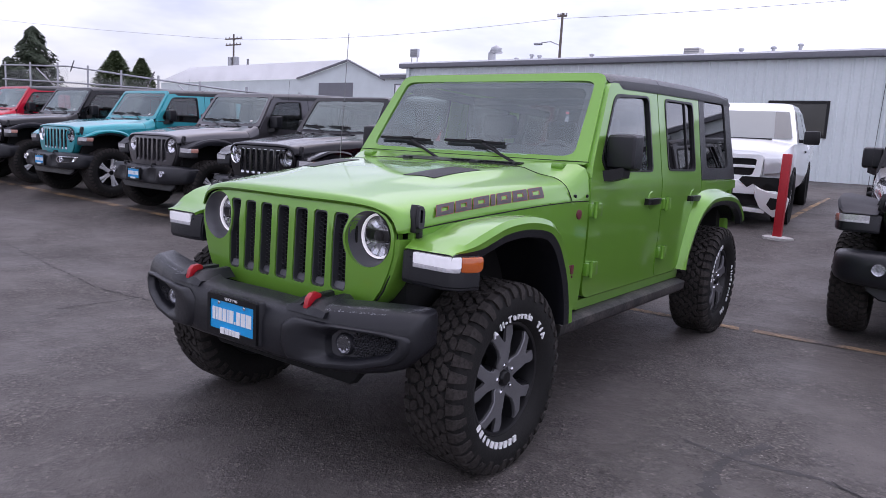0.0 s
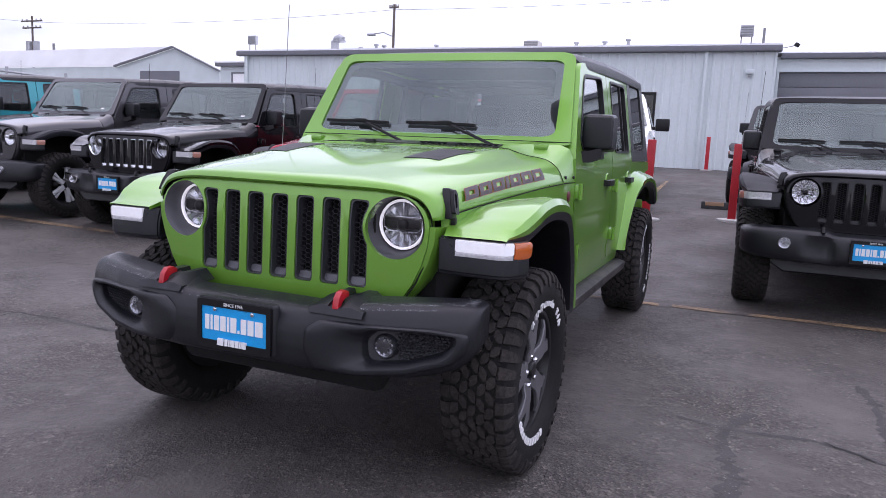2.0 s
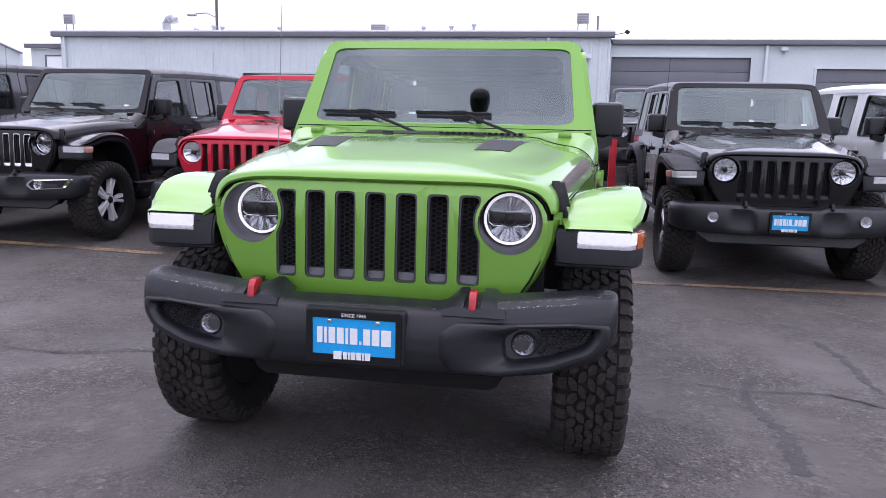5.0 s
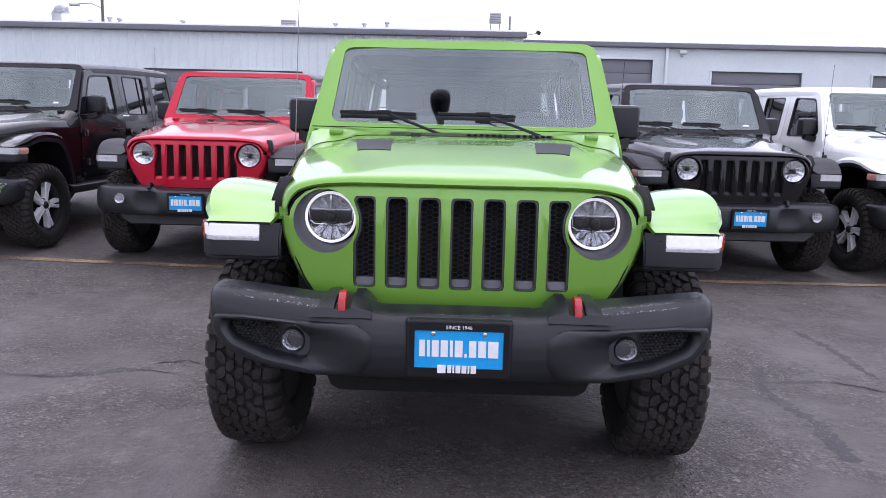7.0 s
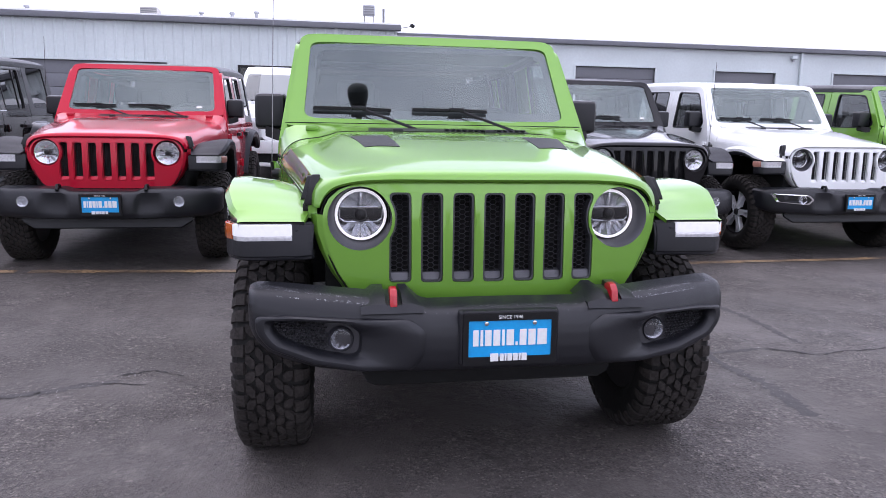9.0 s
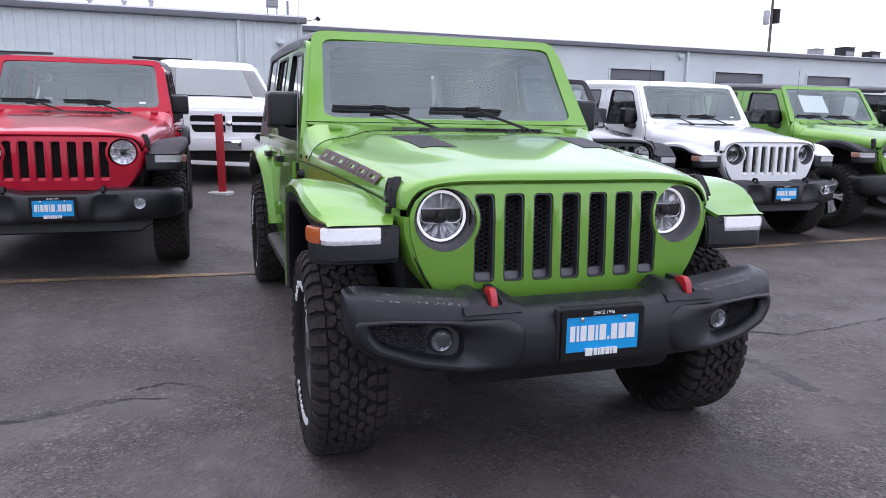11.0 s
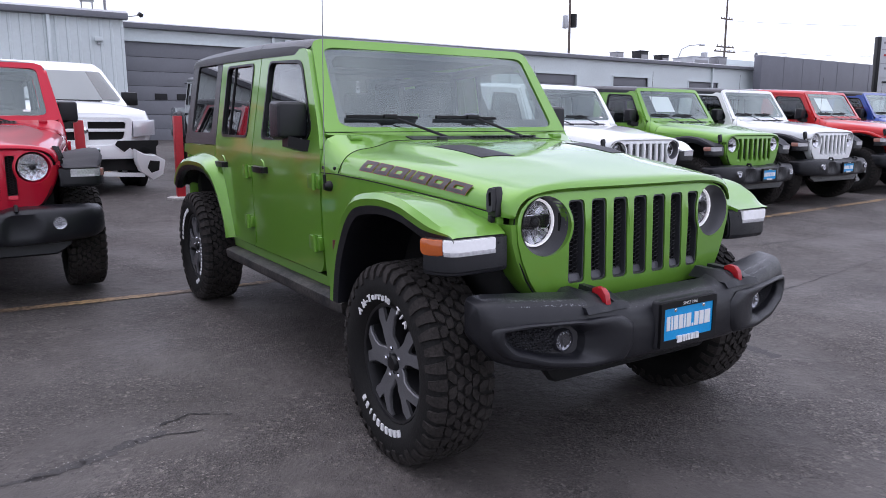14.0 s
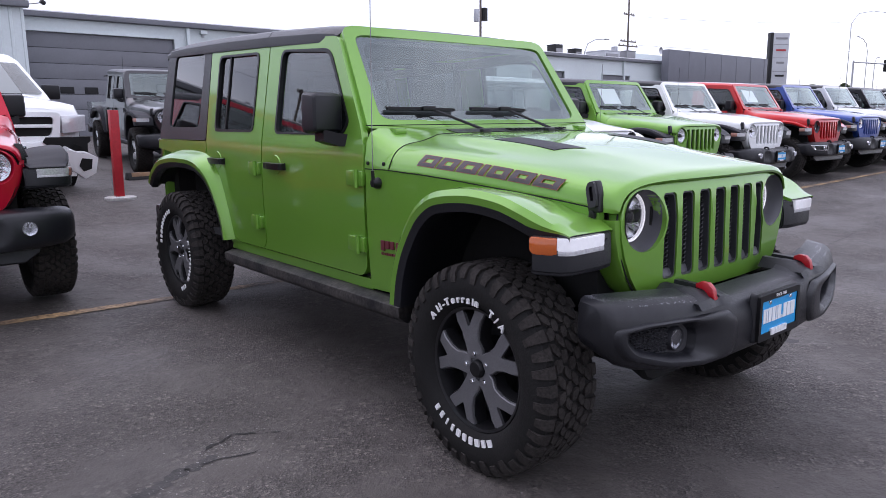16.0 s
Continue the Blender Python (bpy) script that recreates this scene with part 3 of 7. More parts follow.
def make_halo():
    prof = []
    for k in range(9):
        w = 2 * math.pi * k / 8
        prof.append((-0.012 + 0.008 * math.sin(w), 0.0855 + 0.0052 * math.cos(w)))
    return moved(lathe(prof, 40, "y"), Matrix.Translation(lamp_centre()))


def make_projector():
    c = lamp_centre()
    return joined(box(c[0] - 0.072, c[0] + 0.072, c[1] - 0.008, c[1] + 0.02, c[2] - 0.018, c[2] + 0.024, 0.008),
                  moved(make_disc(0.022, -0.012, 0.01, 0.012, 20), Matrix.Translation(c)))


def make_lamp_fins():
    """Polished facets above and below the dark lamp band, the divider and the light strips beside the band."""
    c, bm = lamp_centre(), bmesh.new()
    for lo, hi, n in ((20, 160, 8), (200, 340, 10)):
        step = (hi - lo) / n
        for k in range(n):
            a0, a1 = radians(lo + k * step), radians(lo + (k + 1) * step - 1.2)
            turn = 0.006 * (1 if k % 2 else -1)
            rows = []
            for r, y in ((0.034, 0.016), (0.058, 0.010), (0.0805, -0.004)):
                rows.append([bm.verts.new((c[0] + r * math.cos(a), c[1] + y + d, c[2] + r * math.sin(a))) for a, d in ((a0, -turn), (a1, turn))])
            for p, q in zip(rows, rows[1:]):
                bm.faces.new((p[0], p[1], q[1], q[0]))
    bm = box(c[0] - 0.003, c[0] + 0.003, c[1] - 0.008, c[1] + 0.014, c[2] + 0.028, c[2] + 0.078, 0.001, bm=bm)
    bm = box(c[0] - 0.072, c[0] + 0.072, c[1] - 0.010, c[1] + 0.02, c[2] + 0.024, c[2] + 0.029, 0.002, bm=bm)
    under = [(0.076, 0.022), (0.072, -0.012), (0.058, -0.024), (0.0, -0.027), (-0.058, -0.024), (-0.072, -0.012), (-0.076, 0.022)]
    return join(bm, tube([(c[0] + u, c[1] - 0.007, c[2] + v) for u, v in under], 0.0026, 6))


# windscreen plane: u across, v from 0 (foot) to 1 (head)
def ws_place(u, v, d):
    return (u, 0.790 + 0.31 * v + d * 0.83 + 0.05 * u * u, 1.262 + 0.468 * v - d * 0.55)


WS_OUT = rpoly([(-0.760, 0.0), (0.760, 0.0), (0.686, 1.03), (-0.686, 1.03)], [0.03, 0.03, 0.09, 0.09], 5)
WS_IN = rpoly([(-0.676, 0.078), (0.676, 0.078), (0.638, 0.935), (-0.638, 0.935)], [0.09, 0.09, 0.07, 0.07], 5)
WS_CLEAR = rpoly([(-0.634, 0.19), (0.634, 0.19), (0.600, 0.87), (-0.600, 0.87)], [0.08, 0.08, 0.07, 0.07], 5)


def curved(pts, depth, place):
    """A pane that follows the windscreen's bow, in rows from foot to head."""
    v0, v1 = min(p[1] for p in pts), max(p[1] for p in pts)
    rows = []
    for k in range(21):
        v = v0 + (v1 - v0) * (0.5 - 0.5 * math.cos(math.pi * k / 20)) * 0.9998 + (v1 - v0) * 0.0001
        xs = [a[0] + (b[0] - a[0]) * (v - a[1]) / (b[1] - a[1]) for a, b in zip(pts, pts[1:] + pts[:1]) if (a[1] - v) * (b[1] - v) < 0]
        rows.append([place(x, v, depth) for x in np.linspace(min(xs), max(xs), 13)])
    return grid(rows, rim=(0, 0.006, 0))


def rise(y):
    """The roof climbs a little towards the rear."""
    return lerp(((1.12, 0.0), (1.8, 0.030), (2.6, 0.058), (3.3, 0.078)), y)[0]


def side_place(off):
    def place(u, v, d):
        z = v + rise(u) * max(0.0, v - 1.20) / 0.5
        return (body_x(z) + off - d, u, z)
    return place


FDOOR_OUT = rpoly([(0.812, 1.195), (1.793, 1.195), (1.793, 1.692), (1.115, 1.692), (0.85, 1.275)], [0.005, 0.005, 0.03, 0.05, 0.03], 4)
FDOOR_IN = rpoly([(0.985, 1.232), (1.655, 1.232), (1.655, 1.645), (1.165, 1.635), (0.94, 1.29)], [0.035, 0.04, 0.05, 0.06, 0.03], 4)
RDOOR_OUT = rpoly([(1.803, 1.195), (2.565, 1.195), (2.585, 1.692), (1.803, 1.692)], [0.005, 0.005, 0.03, 0.03], 4)
RDOOR_IN = rpoly([(1.915, 1.238), (2.445, 1.238), (2.455, 1.645), (1.915, 1.645)], 0.045, 4)
QUARTER_OUT = rpoly([(2.575, 1.185), (3.40, 1.185), (3.34, 1.715), (2.595, 1.715)], 0.02, 4)
QUARTER_IN = rpoly([(2.70, 1.258), (3.235, 1.258), (3.21, 1.672), (2.70, 1.672)], 0.05, 4)


def shrink(pts, k):
    cx, cy = sum(p[0] for p in pts) / len(pts), sum(p[1] for p in pts) / len(pts)
    out = []
    for x, y in pts:
        d = math.hypot(x - cx, y - cy)
        out.append((cx + (x - cx) * (d - k) / d, cy + (y - cy) * (d - k) / d))
    return out


def make_door(front):
    """Lower door skin, rounded at its foot."""
    rows = []
    for z in (0.592, 0.596, 0.606, 0.62, 0.645, 0.68, 0.76, 0.85, 0.95, 1.03, 1.10, 1.15, 1.175, 1.195):
        f = (0.08 - math.sqrt(max(0.0, 0.08 ** 2 - max(0.0, 0.672 - z) ** 2)))
        if front:
            a = 0.803 + (f if z < 0.672 else 0.0)
            g = 0.22 - math.sqrt(max(0.0, 0.22 ** 2 - max(0.0, min(0.22, 0.80 - z)) ** 2)) if z < 0.80 else 0.0
            b = 1.793 - g * 0.7
        else:
            a = 1.803 + (f if z < 0.672 else 0.0)
            b = min(arch_y(z), lerp(((0.592, 2.16), (0.62, 2.235), (0.70, 2.275), (0.80, 2.33), (0.90, 2.41), (0.98, 2.48), (1.06, 2.535), (1.12, 2.555), (1.195, 2.563)), z)[0])
        rows.append([(body_x(z), a + (b - a) * k / 8, z) for k in range(9)])
    return grid(rows, rim=(-0.03, 0, 0))


def make_sill():
    """Body below the doors, and the strip behind them."""
    rows = [[(0.80 - 0.12 * (z - 0.95) ** 2 - 0.004, y, z) for y in (0.79, 1.2, 1.7, 2.0, 2.3)] for z in (0.535, 0.56, 0.585)]
    a = grid(rows, rim=(-0.05, 0, 0))
    rows = []
    for z in (0.59, 0.62, 0.66, 0.70, 0.75, 0.80, 0.85, 0.90, 0.95, 0.98, 1.0, 1.02, 1.035, 1.048, 1.06, 1.12, 1.18):
        b = lerp(((0.592, 2.17), (0.62, 2.245), (0.70, 2.285), (0.80, 2.34), (0.90, 2.42), (0.98, 2.49), (1.06, 2.545), (1.12, 2.565), (1.195, 2.573)), z)[0]
        b, c = min(b, arch_y(z) - 0.004), arch_y(z)
        rows.append([(body_x(z), b + (c - b) * k / 4, z) for k in range(5)])
    wedge = []
    for z in (0.59, 0.62, 0.66, 0.70, 0.75, 0.79):
        f = 0.22 - math.sqrt(max(0.0, 0.22 ** 2 - max(0.0, min(0.22, 0.80 - z)) ** 2))
        wedge.append([(body_x(z) - 0.004, 1.80 - f * 0.7, z), (body_x(z) - 0.004, 1.81 + max(0, 0.66 - z), z)])
    return joined(a, grid(rows, rim=(-0.03, 0, 0)), grid(wedge, rim=(-0.02, 0, 0)))


FLARE_F = ((0.475, 0.555), (0.460, 0.66), (0.418, 0.775), (0.352, 0.88), (0.29, 0.95), (0.205, 1.005), (0.11, 1.03), (-0.02, 1.04), (-0.14, 1.032), (-0.24, 1.012), (-0.33, 0.980), (-0.40, 0.955), (-0.447, 0.942), (-0.470, 0.935))
FLARE_R = ((2.285, 0.59), (2.30, 0.69), (2.335, 0.80), (2.385, 0.91), (2.455, 1.0), (2.56, 1.052), (2.75, 1.07), (3.0, 1.066), (3.22, 1.035), (3.37, 0.96), (3.44, 0.88))


def arch_y(z):
    """Where the rear wheel opening begins at a height."""
    return lerp(((0.585, 2.28), (0.69, 2.295), (0.80, 2.33), (0.91, 2.38), (1.0, 2.45), (1.055, 2.56), (1.075, 3.42)), z)[0]


def flare_rings(path, front, cols):
    rings = []
    for i, p in enumerate(path):
        a, b = Vector(path[max(i - 1, 0)]), Vector(path[min(i + 1, len(path) - 1)])
        t = (b - a).normalized()
        n = Vector((t.y, -t.x))
        if n.dot(Vector(p) - Vector((0.05 if front else 2.98, 0.45))) < 0:
            n = -n
        xo = lerp(((-0.44, 0.868), (-0.36, 0.905), (-0.25, 0.928), (0.2, 0.935), (0.46, 0.915)), p[0])[0] if front else lerp(((2.285, 0.838), (2.385, 0.865), (2.5, 0.892)), p[0])[0]
        xi = (lerp(((-0.47, 0.650), (-0.42, 0.640), (-0.36, 0.632), (-0.3, 0.635)), p[0])[0] if p[0] < -0.3 else max(0.64, fender_x(p[0]) - 0.02)) if front else 0.785
        q = Vector(p)
        up = lerp(((-0.44, 0.004), (-0.3, 0.006), (-0.1, 0.014), (0.1, 0.022), (0.3, 0.022), (0.46, 0.02)), p[0])[0] if front else 0.05
        drop = lerp(((-0.40, 0.0), (-0.28, 0.030), (0.12, 0.038), (0.25, 0.024), (0.36, 0.0)), p[0])[0] if front else 0.0
        flat = lerp(((-0.47, 0.1), (-0.43, 0.3), (-0.34, 1.0)), p[0])[0] if front else 1.0
        pts = {"fall": (xi, q - n * (0.012 + drop)), "in": (xi, q + n * ((up + 0.004) * flat - drop)), "m1": (xi + (xo - xi) * 0.38, q + n * ((up * 0.6 + 0.008) * flat - drop * 0.3)), "m2": (xo - 0.06, q + n * (up * 0.4 + 0.014) * flat), "top": (xo - 0.016, q + n * 0.018 * flat), "edge": (xo, q - n * 0.004 * flat), "low": (xo - 0.003, q - n * (lerp(((-0.47, 0.006), (-0.42, 0.010), (-0.32, 0.03)), p[0])[0] if front else 0.03)),
               "lip": (xo - 0.012, q - n * 0.062), "lip2": (xo - 0.05, q - n * 0.066), "deep": (xi + 0.02, q - n * 0.03), "liner": (lerp(((-0.47, 0.68), (-0.36, 0.64), (-0.2, 0.56)), p[0])[0] if front else 0.56, q - n * 0.05)}
        rings.append([(pts[c][0], pts[c][1].x, pts[c][1].y) for c in cols])
    return rings


def drawn_back(bm):
    """The flare's front end stands behind the grille."""
    for v in bm.verts:
        if v.co.y < -0.18:
            v.co.y = -0.18 + (v.co.y + 0.18) * 0.86
    return bm


def make_flare(front, cols):
    bm = grid(flare_rings(eased(FLARE_F if front else FLARE_R), front, cols))
    return drawn_back(bm) if front else bm


def make_flare_nose():
    poly = [(0.622, -0.445), (0.68, -0.466), (0.845, -0.468), (0.882, -0.44), (0.905, -0.39), (0.918, -0.335), (0.86, -0.315), (0.62, -0.28)]
    low = [(x - 0.008, y + 0.012) for x, y in poly]
    bm = loft([[(x, y, 0.802) for x, y in low], [(x, y, 0.812) for x, y in poly], [(x, y, 0.870) for x, y in poly], [(x - 0.006, y + 0.012, 0.930) for x, y in poly]])
    bmesh.ops.bevel(bm, geom=list(bm.edges), offset=0.007, segments=2, affect="EDGES")
    return drawn_back(bm)


def make_drl():
    poly = [(0.690, -0.470), (0.845, -0.474), (0.872, -0.458), (0.888, -0.432), (0.86, -0.39), (0.69, -0.39)]
    bm = loft([[(x, y, z) for x, y in poly] for z in (0.886, 0.927)])
    bmesh.ops.bevel(bm, geom=list(bm.edges), offset=0.003, segments=2, affect="EDGES")
    return drawn_back(bm)


def make_drl_low():
    return drawn_back(prism([(0.690, -0.468), (0.845, -0.472), (0.870, -0.456), (0.885, -0.431), (0.86, -0.40), (0.69, -0.40)], "z", 0.871, 0.8865, 0.002))


def make_marker():
    poly = [(0.889, -0.432), (0.905, -0.400), (0.919, -0.358), (0.923, -0.328), (0.900, -0.328), (0.865, -0.39)]
    low = [(x - 0.004, y + (-0.014 if y > -0.36 else 0)) for x, y in poly]
    bm = loft([[(x, y, 0.872) for x, y in low], [(x, y, 0.884) for x, y in poly], [(x, y, 0.918) for x, y in poly], [(x - 0.004, y, 0.927) for x, y in poly]])
    bmesh.ops.bevel(bm, geom=list(bm.edges), offset=0.003, segments=2, affect="EDGES")
    return drawn_back(bm)


def bump_y(x):
    return lerp(((0.0, -0.685), (0.27, -0.685), (0.48, -0.66), (0.62, -0.63), (0.74, -0.592), (0.80, -0.568), (0.83, -0.555)), abs(x))[0]


def bump_z(x):
    """Lower and upper edge of the winch bumper."""
    return lerp(((0.0, 0.470, 0.682), (0.26, 0.470, 0.682), (0.30, 0.470, 0.700), (0.46, 0.468, 0.712), (0.60, 0.478, 0.722), (0.70, 0.498, 0.727), (0.765, 0.522, 0.730), (0.80, 0.552, 0.730), (0.829, 0.592, 0.730)), abs(x))


BUMP_FACE = ((0.0, 0.05), (0.03, 0.026), (0.09, 0.012), (0.20, 0.004), (0.40, 0.0), (0.60, 0.002), (0.74, 0.008), (0.85, 0.018), (0.925, 0.030), (0.975, 0.044), (1.0, 0.060))


def make_winch_bumper():
    """The moulded bar, with an opening through its face for each fog lamp's pocket."""
    rings = []
    xs = [0, 0.12, 0.25, 0.27, 0.29, 0.31, 0.38, 0.43] + [0.44 + 0.012 * k for k in range(30)] + [0.795, 0.803, 0.81, 0.815, 0.820, 0.826, 0.829]
    fs = [0.0, 0.015, 0.03, 0.06] + [0.09 + 0.04 * k for k in range(20)] + [0.89, 0.925, 0.95, 0.975, 1.0]
    for x in [-v for v in reversed(xs[1:])] + xs:
        y, (z0, z1) = bump_y(x), bump_z(x)
        r = math.sqrt(max(0.0, 1 - max(0.0, (abs(x) - 0.795) / 0.036) ** 2))
        h = z1 - z0
        mid, deep = z0 + 0.5 * h, 0.15 - 0.03 * abs(x)
        sec = [(lerp(BUMP_FACE, f)[0], f) for f in fs] + [(0.10, 1.03), (deep, 1.05), (deep + 0.01, 0.9), (deep + 0.01, 0.15)]
        rings.append([(x, y + dy + (1 - r) * (0.08 - dy) * 0.55, mid + (z0 + f * h - mid) * (1 - (1 - r) * 0.22)) for dy, f in sec])
    bm = loft(rings)
    hole = shrink(FOG_OUT, 0.014)
    cut = []
    for f in bm.faces:
        c = f.calc_center_median()
        if c.y < bump_y(c.x) + 0.04 and inside((abs(c.x), c.z), hole):
            cut.append(f)
    bmesh.ops.delete(bm, geom=cut, context="FACES")
    return bm


def make_plate_block():
    """Raised block that carries the plate."""
    poly = rpoly([(-0.158, 0.500), (0.158, 0.500), (0.158, 0.680), (-0.158, 0.680)], 0.012, 3)
    return loft([[(x * 1.06, -0.670, 0.59 + (z - 0.59) * 1.03) for x, z in poly], [(x * 1.04, -0.684, z) for x, z in poly], [(x, -0.690, z) for x, z in poly], [(x * 0.96, -0.692, 0.59 + (z - 0.59) * 0.95) for x, z in poly]])


def on_bumper(off):
    return lambda u, v, d: (u, bump_y(u) - off + d + 0.10 * max(0, v - 0.62), v)


FOG_OUT = rpoly([(0.305, 0.490), (0.450, 0.484), (0.62, 0.503), (0.765, 0.546), (0.806, 0.596), (0.808, 0.650), (0.70, 0.660), (0.50, 0.657), (0.325, 0.655), (0.270, 0.618), (0.266, 0.548)], 0.02, 3)
FOG_IN = rpoly([(0.480, 0.535), (0.505, 0.527), (0.61, 0.541), (0.725, 0.577), (0.752, 0.610), (0.750, 0.632), (0.65, 0.640), (0.52, 0.637), (0.475, 0.607), (0.468, 0.590), (0.472, 0.548)], [0.008] + [0.018] * 10, 3)


def fog_rim():
    """Raised frame round the fog lamp's pocket, and the pocket's walls."""
    def between(k):
        return [(a[0] + (b[0] - a[0]) * k, a[1] + (b[1] - a[1]) * k) for a, b in zip(FOG_OUT, FOG_IN)]
    rows = ((0.0, -0.004), (0.07, 0.008), (0.14, 0.013), (0.30, 0.0155), (0.55, 0.014), (0.78, 0.004), (0.95, -0.010), (1.0, -0.016), (1.04, -0.046))
    return loft([[on_bumper(off)(u, v, 0) for u, v in between(k)] for k, off in rows], caps=False)


def make_fog_mesh():
    """Honeycomb floor of the pocket."""
    bm = slab(FOG_IN, on_bumper(-0.044), 0.01)
    edge = shrink(FOG_IN, 0.006)
    r, row, z = 0.0085, 0, 0.54
    while z < 0.65:
        x = 0.585 + (0.5 * r * 1.7 if row % 2 else 0.0)
        while x < 0.78:
            if inside((x, z), edge):
                o = [bm.verts.new(on_bumper(-0.032)(x + r * 1.02 * math.cos(math.pi / 3 * s + 0.52), z + r * 0.8 * math.sin(math.pi / 3 * s + 0.52), 0)) for s in range(6)]
                q = [bm.verts.new(on_bumper(-0.040)(x + r * 0.7 * math.cos(math.pi / 3 * s + 0.52), z + r * 0.55 * math.sin(math.pi / 3 * s + 0.52), 0)) for s in range(6)]
                for s in range(6):
                    bm.faces.new((o[s], o[(s + 1) % 6], q[(s + 1) % 6], q[s]))
            x += r * 1.7
        z += r * 1.2
        row += 1
    return bm


def make_drops():
    """Rain drops standing on the bumper's upper faces."""
    rnd, bm = random.Random(9), bmesh.new()
    for _ in range(5200):
        x, k = rnd.uniform(-0.805, 0.805), rnd.random()
        if abs(x) < 0.27 and rnd.random() < 0.4:
            continue
        y, (z0, z1) = bump_y(x), bump_z(x)
        a, b = ((y + 0.030, z1 - 0.016), (y + 0.058, z1)) if k < 0.3 else ((y + 0.058, z1), (y + 0.15 - 0.03 * abs(x), z1 + 0.010))
        t = rnd.random()
        c = Vector((x, a[0] + (b[0] - a[0]) * t, a[1] + (b[1] - a[1]) * t - 0.0006))
        n = Vector((0, -(b[1] - a[1]), b[0] - a[0])).normalized()
        r = 0.0009 + 0.0017 * rnd.random() ** 3
        u = Vector((1, 0, 0))
        v = n.cross(u)
        rows = []
        for rr, h in ((1.0, 0.0), (0.8, 0.42)):
            rows.append([bm.verts.new(c + u * (r * rr * math.cos(w)) + v * (r * rr * math.sin(w)) + n * (r * h)) for w in [math.pi / 3 * j for j in range(6)]])
        tip = bm.verts.new(c + n * (r * 0.62))
        for j in range(6):
            bm.faces.new((rows[0][j], rows[0][(j + 1) % 6], rows[1][(j + 1) % 6], rows[1][j]))
            bm.faces.new((rows[1][j], rows[1][(j + 1) % 6], tip))
    return bm


def make_hook_mount():
    poly = [(-0.475, 0.69), (-0.664, 0.672), (-0.650, 0.700), (-0.60, 0.724), (-0.475, 0.728)]
    rings = []
    for x, k in ((0.275, 0.0), (0.315, 1.0), (0.342, 1.0), (0.345, 0.55), (0.392, 0.55), (0.395, 1.0), (0.43, 1.0), (0.475, 0.15)):
        rings.append([(x, y, 0.69 + (z - 0.69) * k if z > 0.69 else z) for y, z in poly])
    return loft(rings)


def make_hook():
    return prism([(-0.580, 0.738), (-0.602, 0.748), (-0.628, 0.745), (-0.646, 0.727), (-0.655, 0.690), (-0.634, 0.688), (-0.628, 0.715), (-0.611, 0.726), (-0.582, 0.720)], "x", 0.358, 0.382, 0.005)


def make_plate_frame():
    out = rpoly([(-0.166, 0.498), (0.166, 0.498), (0.166, 0.680), (-0.166, 0.680)], 0.008, 3)
    inn = rpoly([(-0.147, 0.527), (0.147, 0.527), (0.147, 0.655), (-0.147, 0.655)], 0.004, 3)
    return ring(out, inn, lambda u, v, d: (u, -0.716 + d, v), 0.022)


def make_plate_backing():
    return box(-0.164, 0.164, -0.706, -0.68, 0.50, 0.678, 0.004)


def make_plate():
    return box(-0.150, 0.150, -0.712, -0.706, 0.505, 0.675)


def make_plate_print():
    """Ten plain bars where the dealer's web name stands, and a short row below."""
    bm = None
    widths = (0.019, 0.0095, 0.023, 0.024, 0.0095, 0.026, 0.008, 0.024, 0.026, 0.034)
    x = -(sum(widths) + 0.0065 * 9) / 2
    for i, w in enumerate(widths):
        bm = box(x, x + w, -0.7145, -0.712, 0.566, 0.566 + (0.012 if i == 6 else 0.056), 0, bm=bm)
        x += w + 0.0065
    return bm


def make_plate_foot_print():
    bm = box(-0.070, -0.042, -0.7195, -0.712, 0.512, 0.538)
    bm = None if False else bm
    x = -0.036
    for w in (0.013, 0.006, 0.016, 0.016, 0.006, 0.018):
        bm = box(x, x + w, -0.7195, -0.712, 0.513, 0.537, 0, bm=bm)
        x += w + 0.004
    return bm


def make_sport_bumper():
    """Deep plastic bar: a raised middle for the plate, a hollow each side of it, rounded ends."""
    rings = []
    xs = [0, 0.16, 0.225, 0.25, 0.275, 0.30, 0.36, 0.42, 0.455, 0.48, 0.51, 0.56, 0.62, 0.68, 0.72, 0.76, 0.80, 0.84, 0.865, 0.885]
    fs = ((0.0, 0.06), (0.04, 0.022), (0.12, 0.008), (0.25, 0.0), (0.45, 0.0), (0.62, 0.003), (0.76, 0.010), (0.87, 0.022), (0.95, 0.038), (1.0, 0.062))
    for x in [-v for v in reversed(xs[1:])] + xs:
        a = abs(x)
        y = lerp(((0, -0.675), (0.24, -0.675), (0.45, -0.655), (0.62, -0.625), (0.72, -0.59), (0.80, -0.545), (0.855, -0.49), (0.885, -0.43)), a)[0]
        z0, z1 = lerp(((0, 0.468, 0.690), (0.24, 0.468, 0.690), (0.30, 0.468, 0.712), (0.60, 0.472, 0.712), (0.80, 0.478, 0.706), (0.865, 0.50, 0.69), (0.885, 0.525, 0.67)), a)
        dent = lerp(((0, 0.0), (0.225, 0.0), (0.275, 0.032), (0.42, 0.032), (0.48, 0.0), (0.885, 0.0)), a)[0]
        h = z1 - z0
        sec = [(x, y + dy + dent * max(0.0, math.sin(math.pi * min(1.0, max(0.0, (f - 0.10) / 0.75)))) ** 0.6, z0 + h * f) for f, dy in fs]
        back = max(-0.40, y + 0.18)
        rings.append(sec + [(x, back, z1 + 0.004), (x, back, z0 + 0.02)])
    return loft(rings)


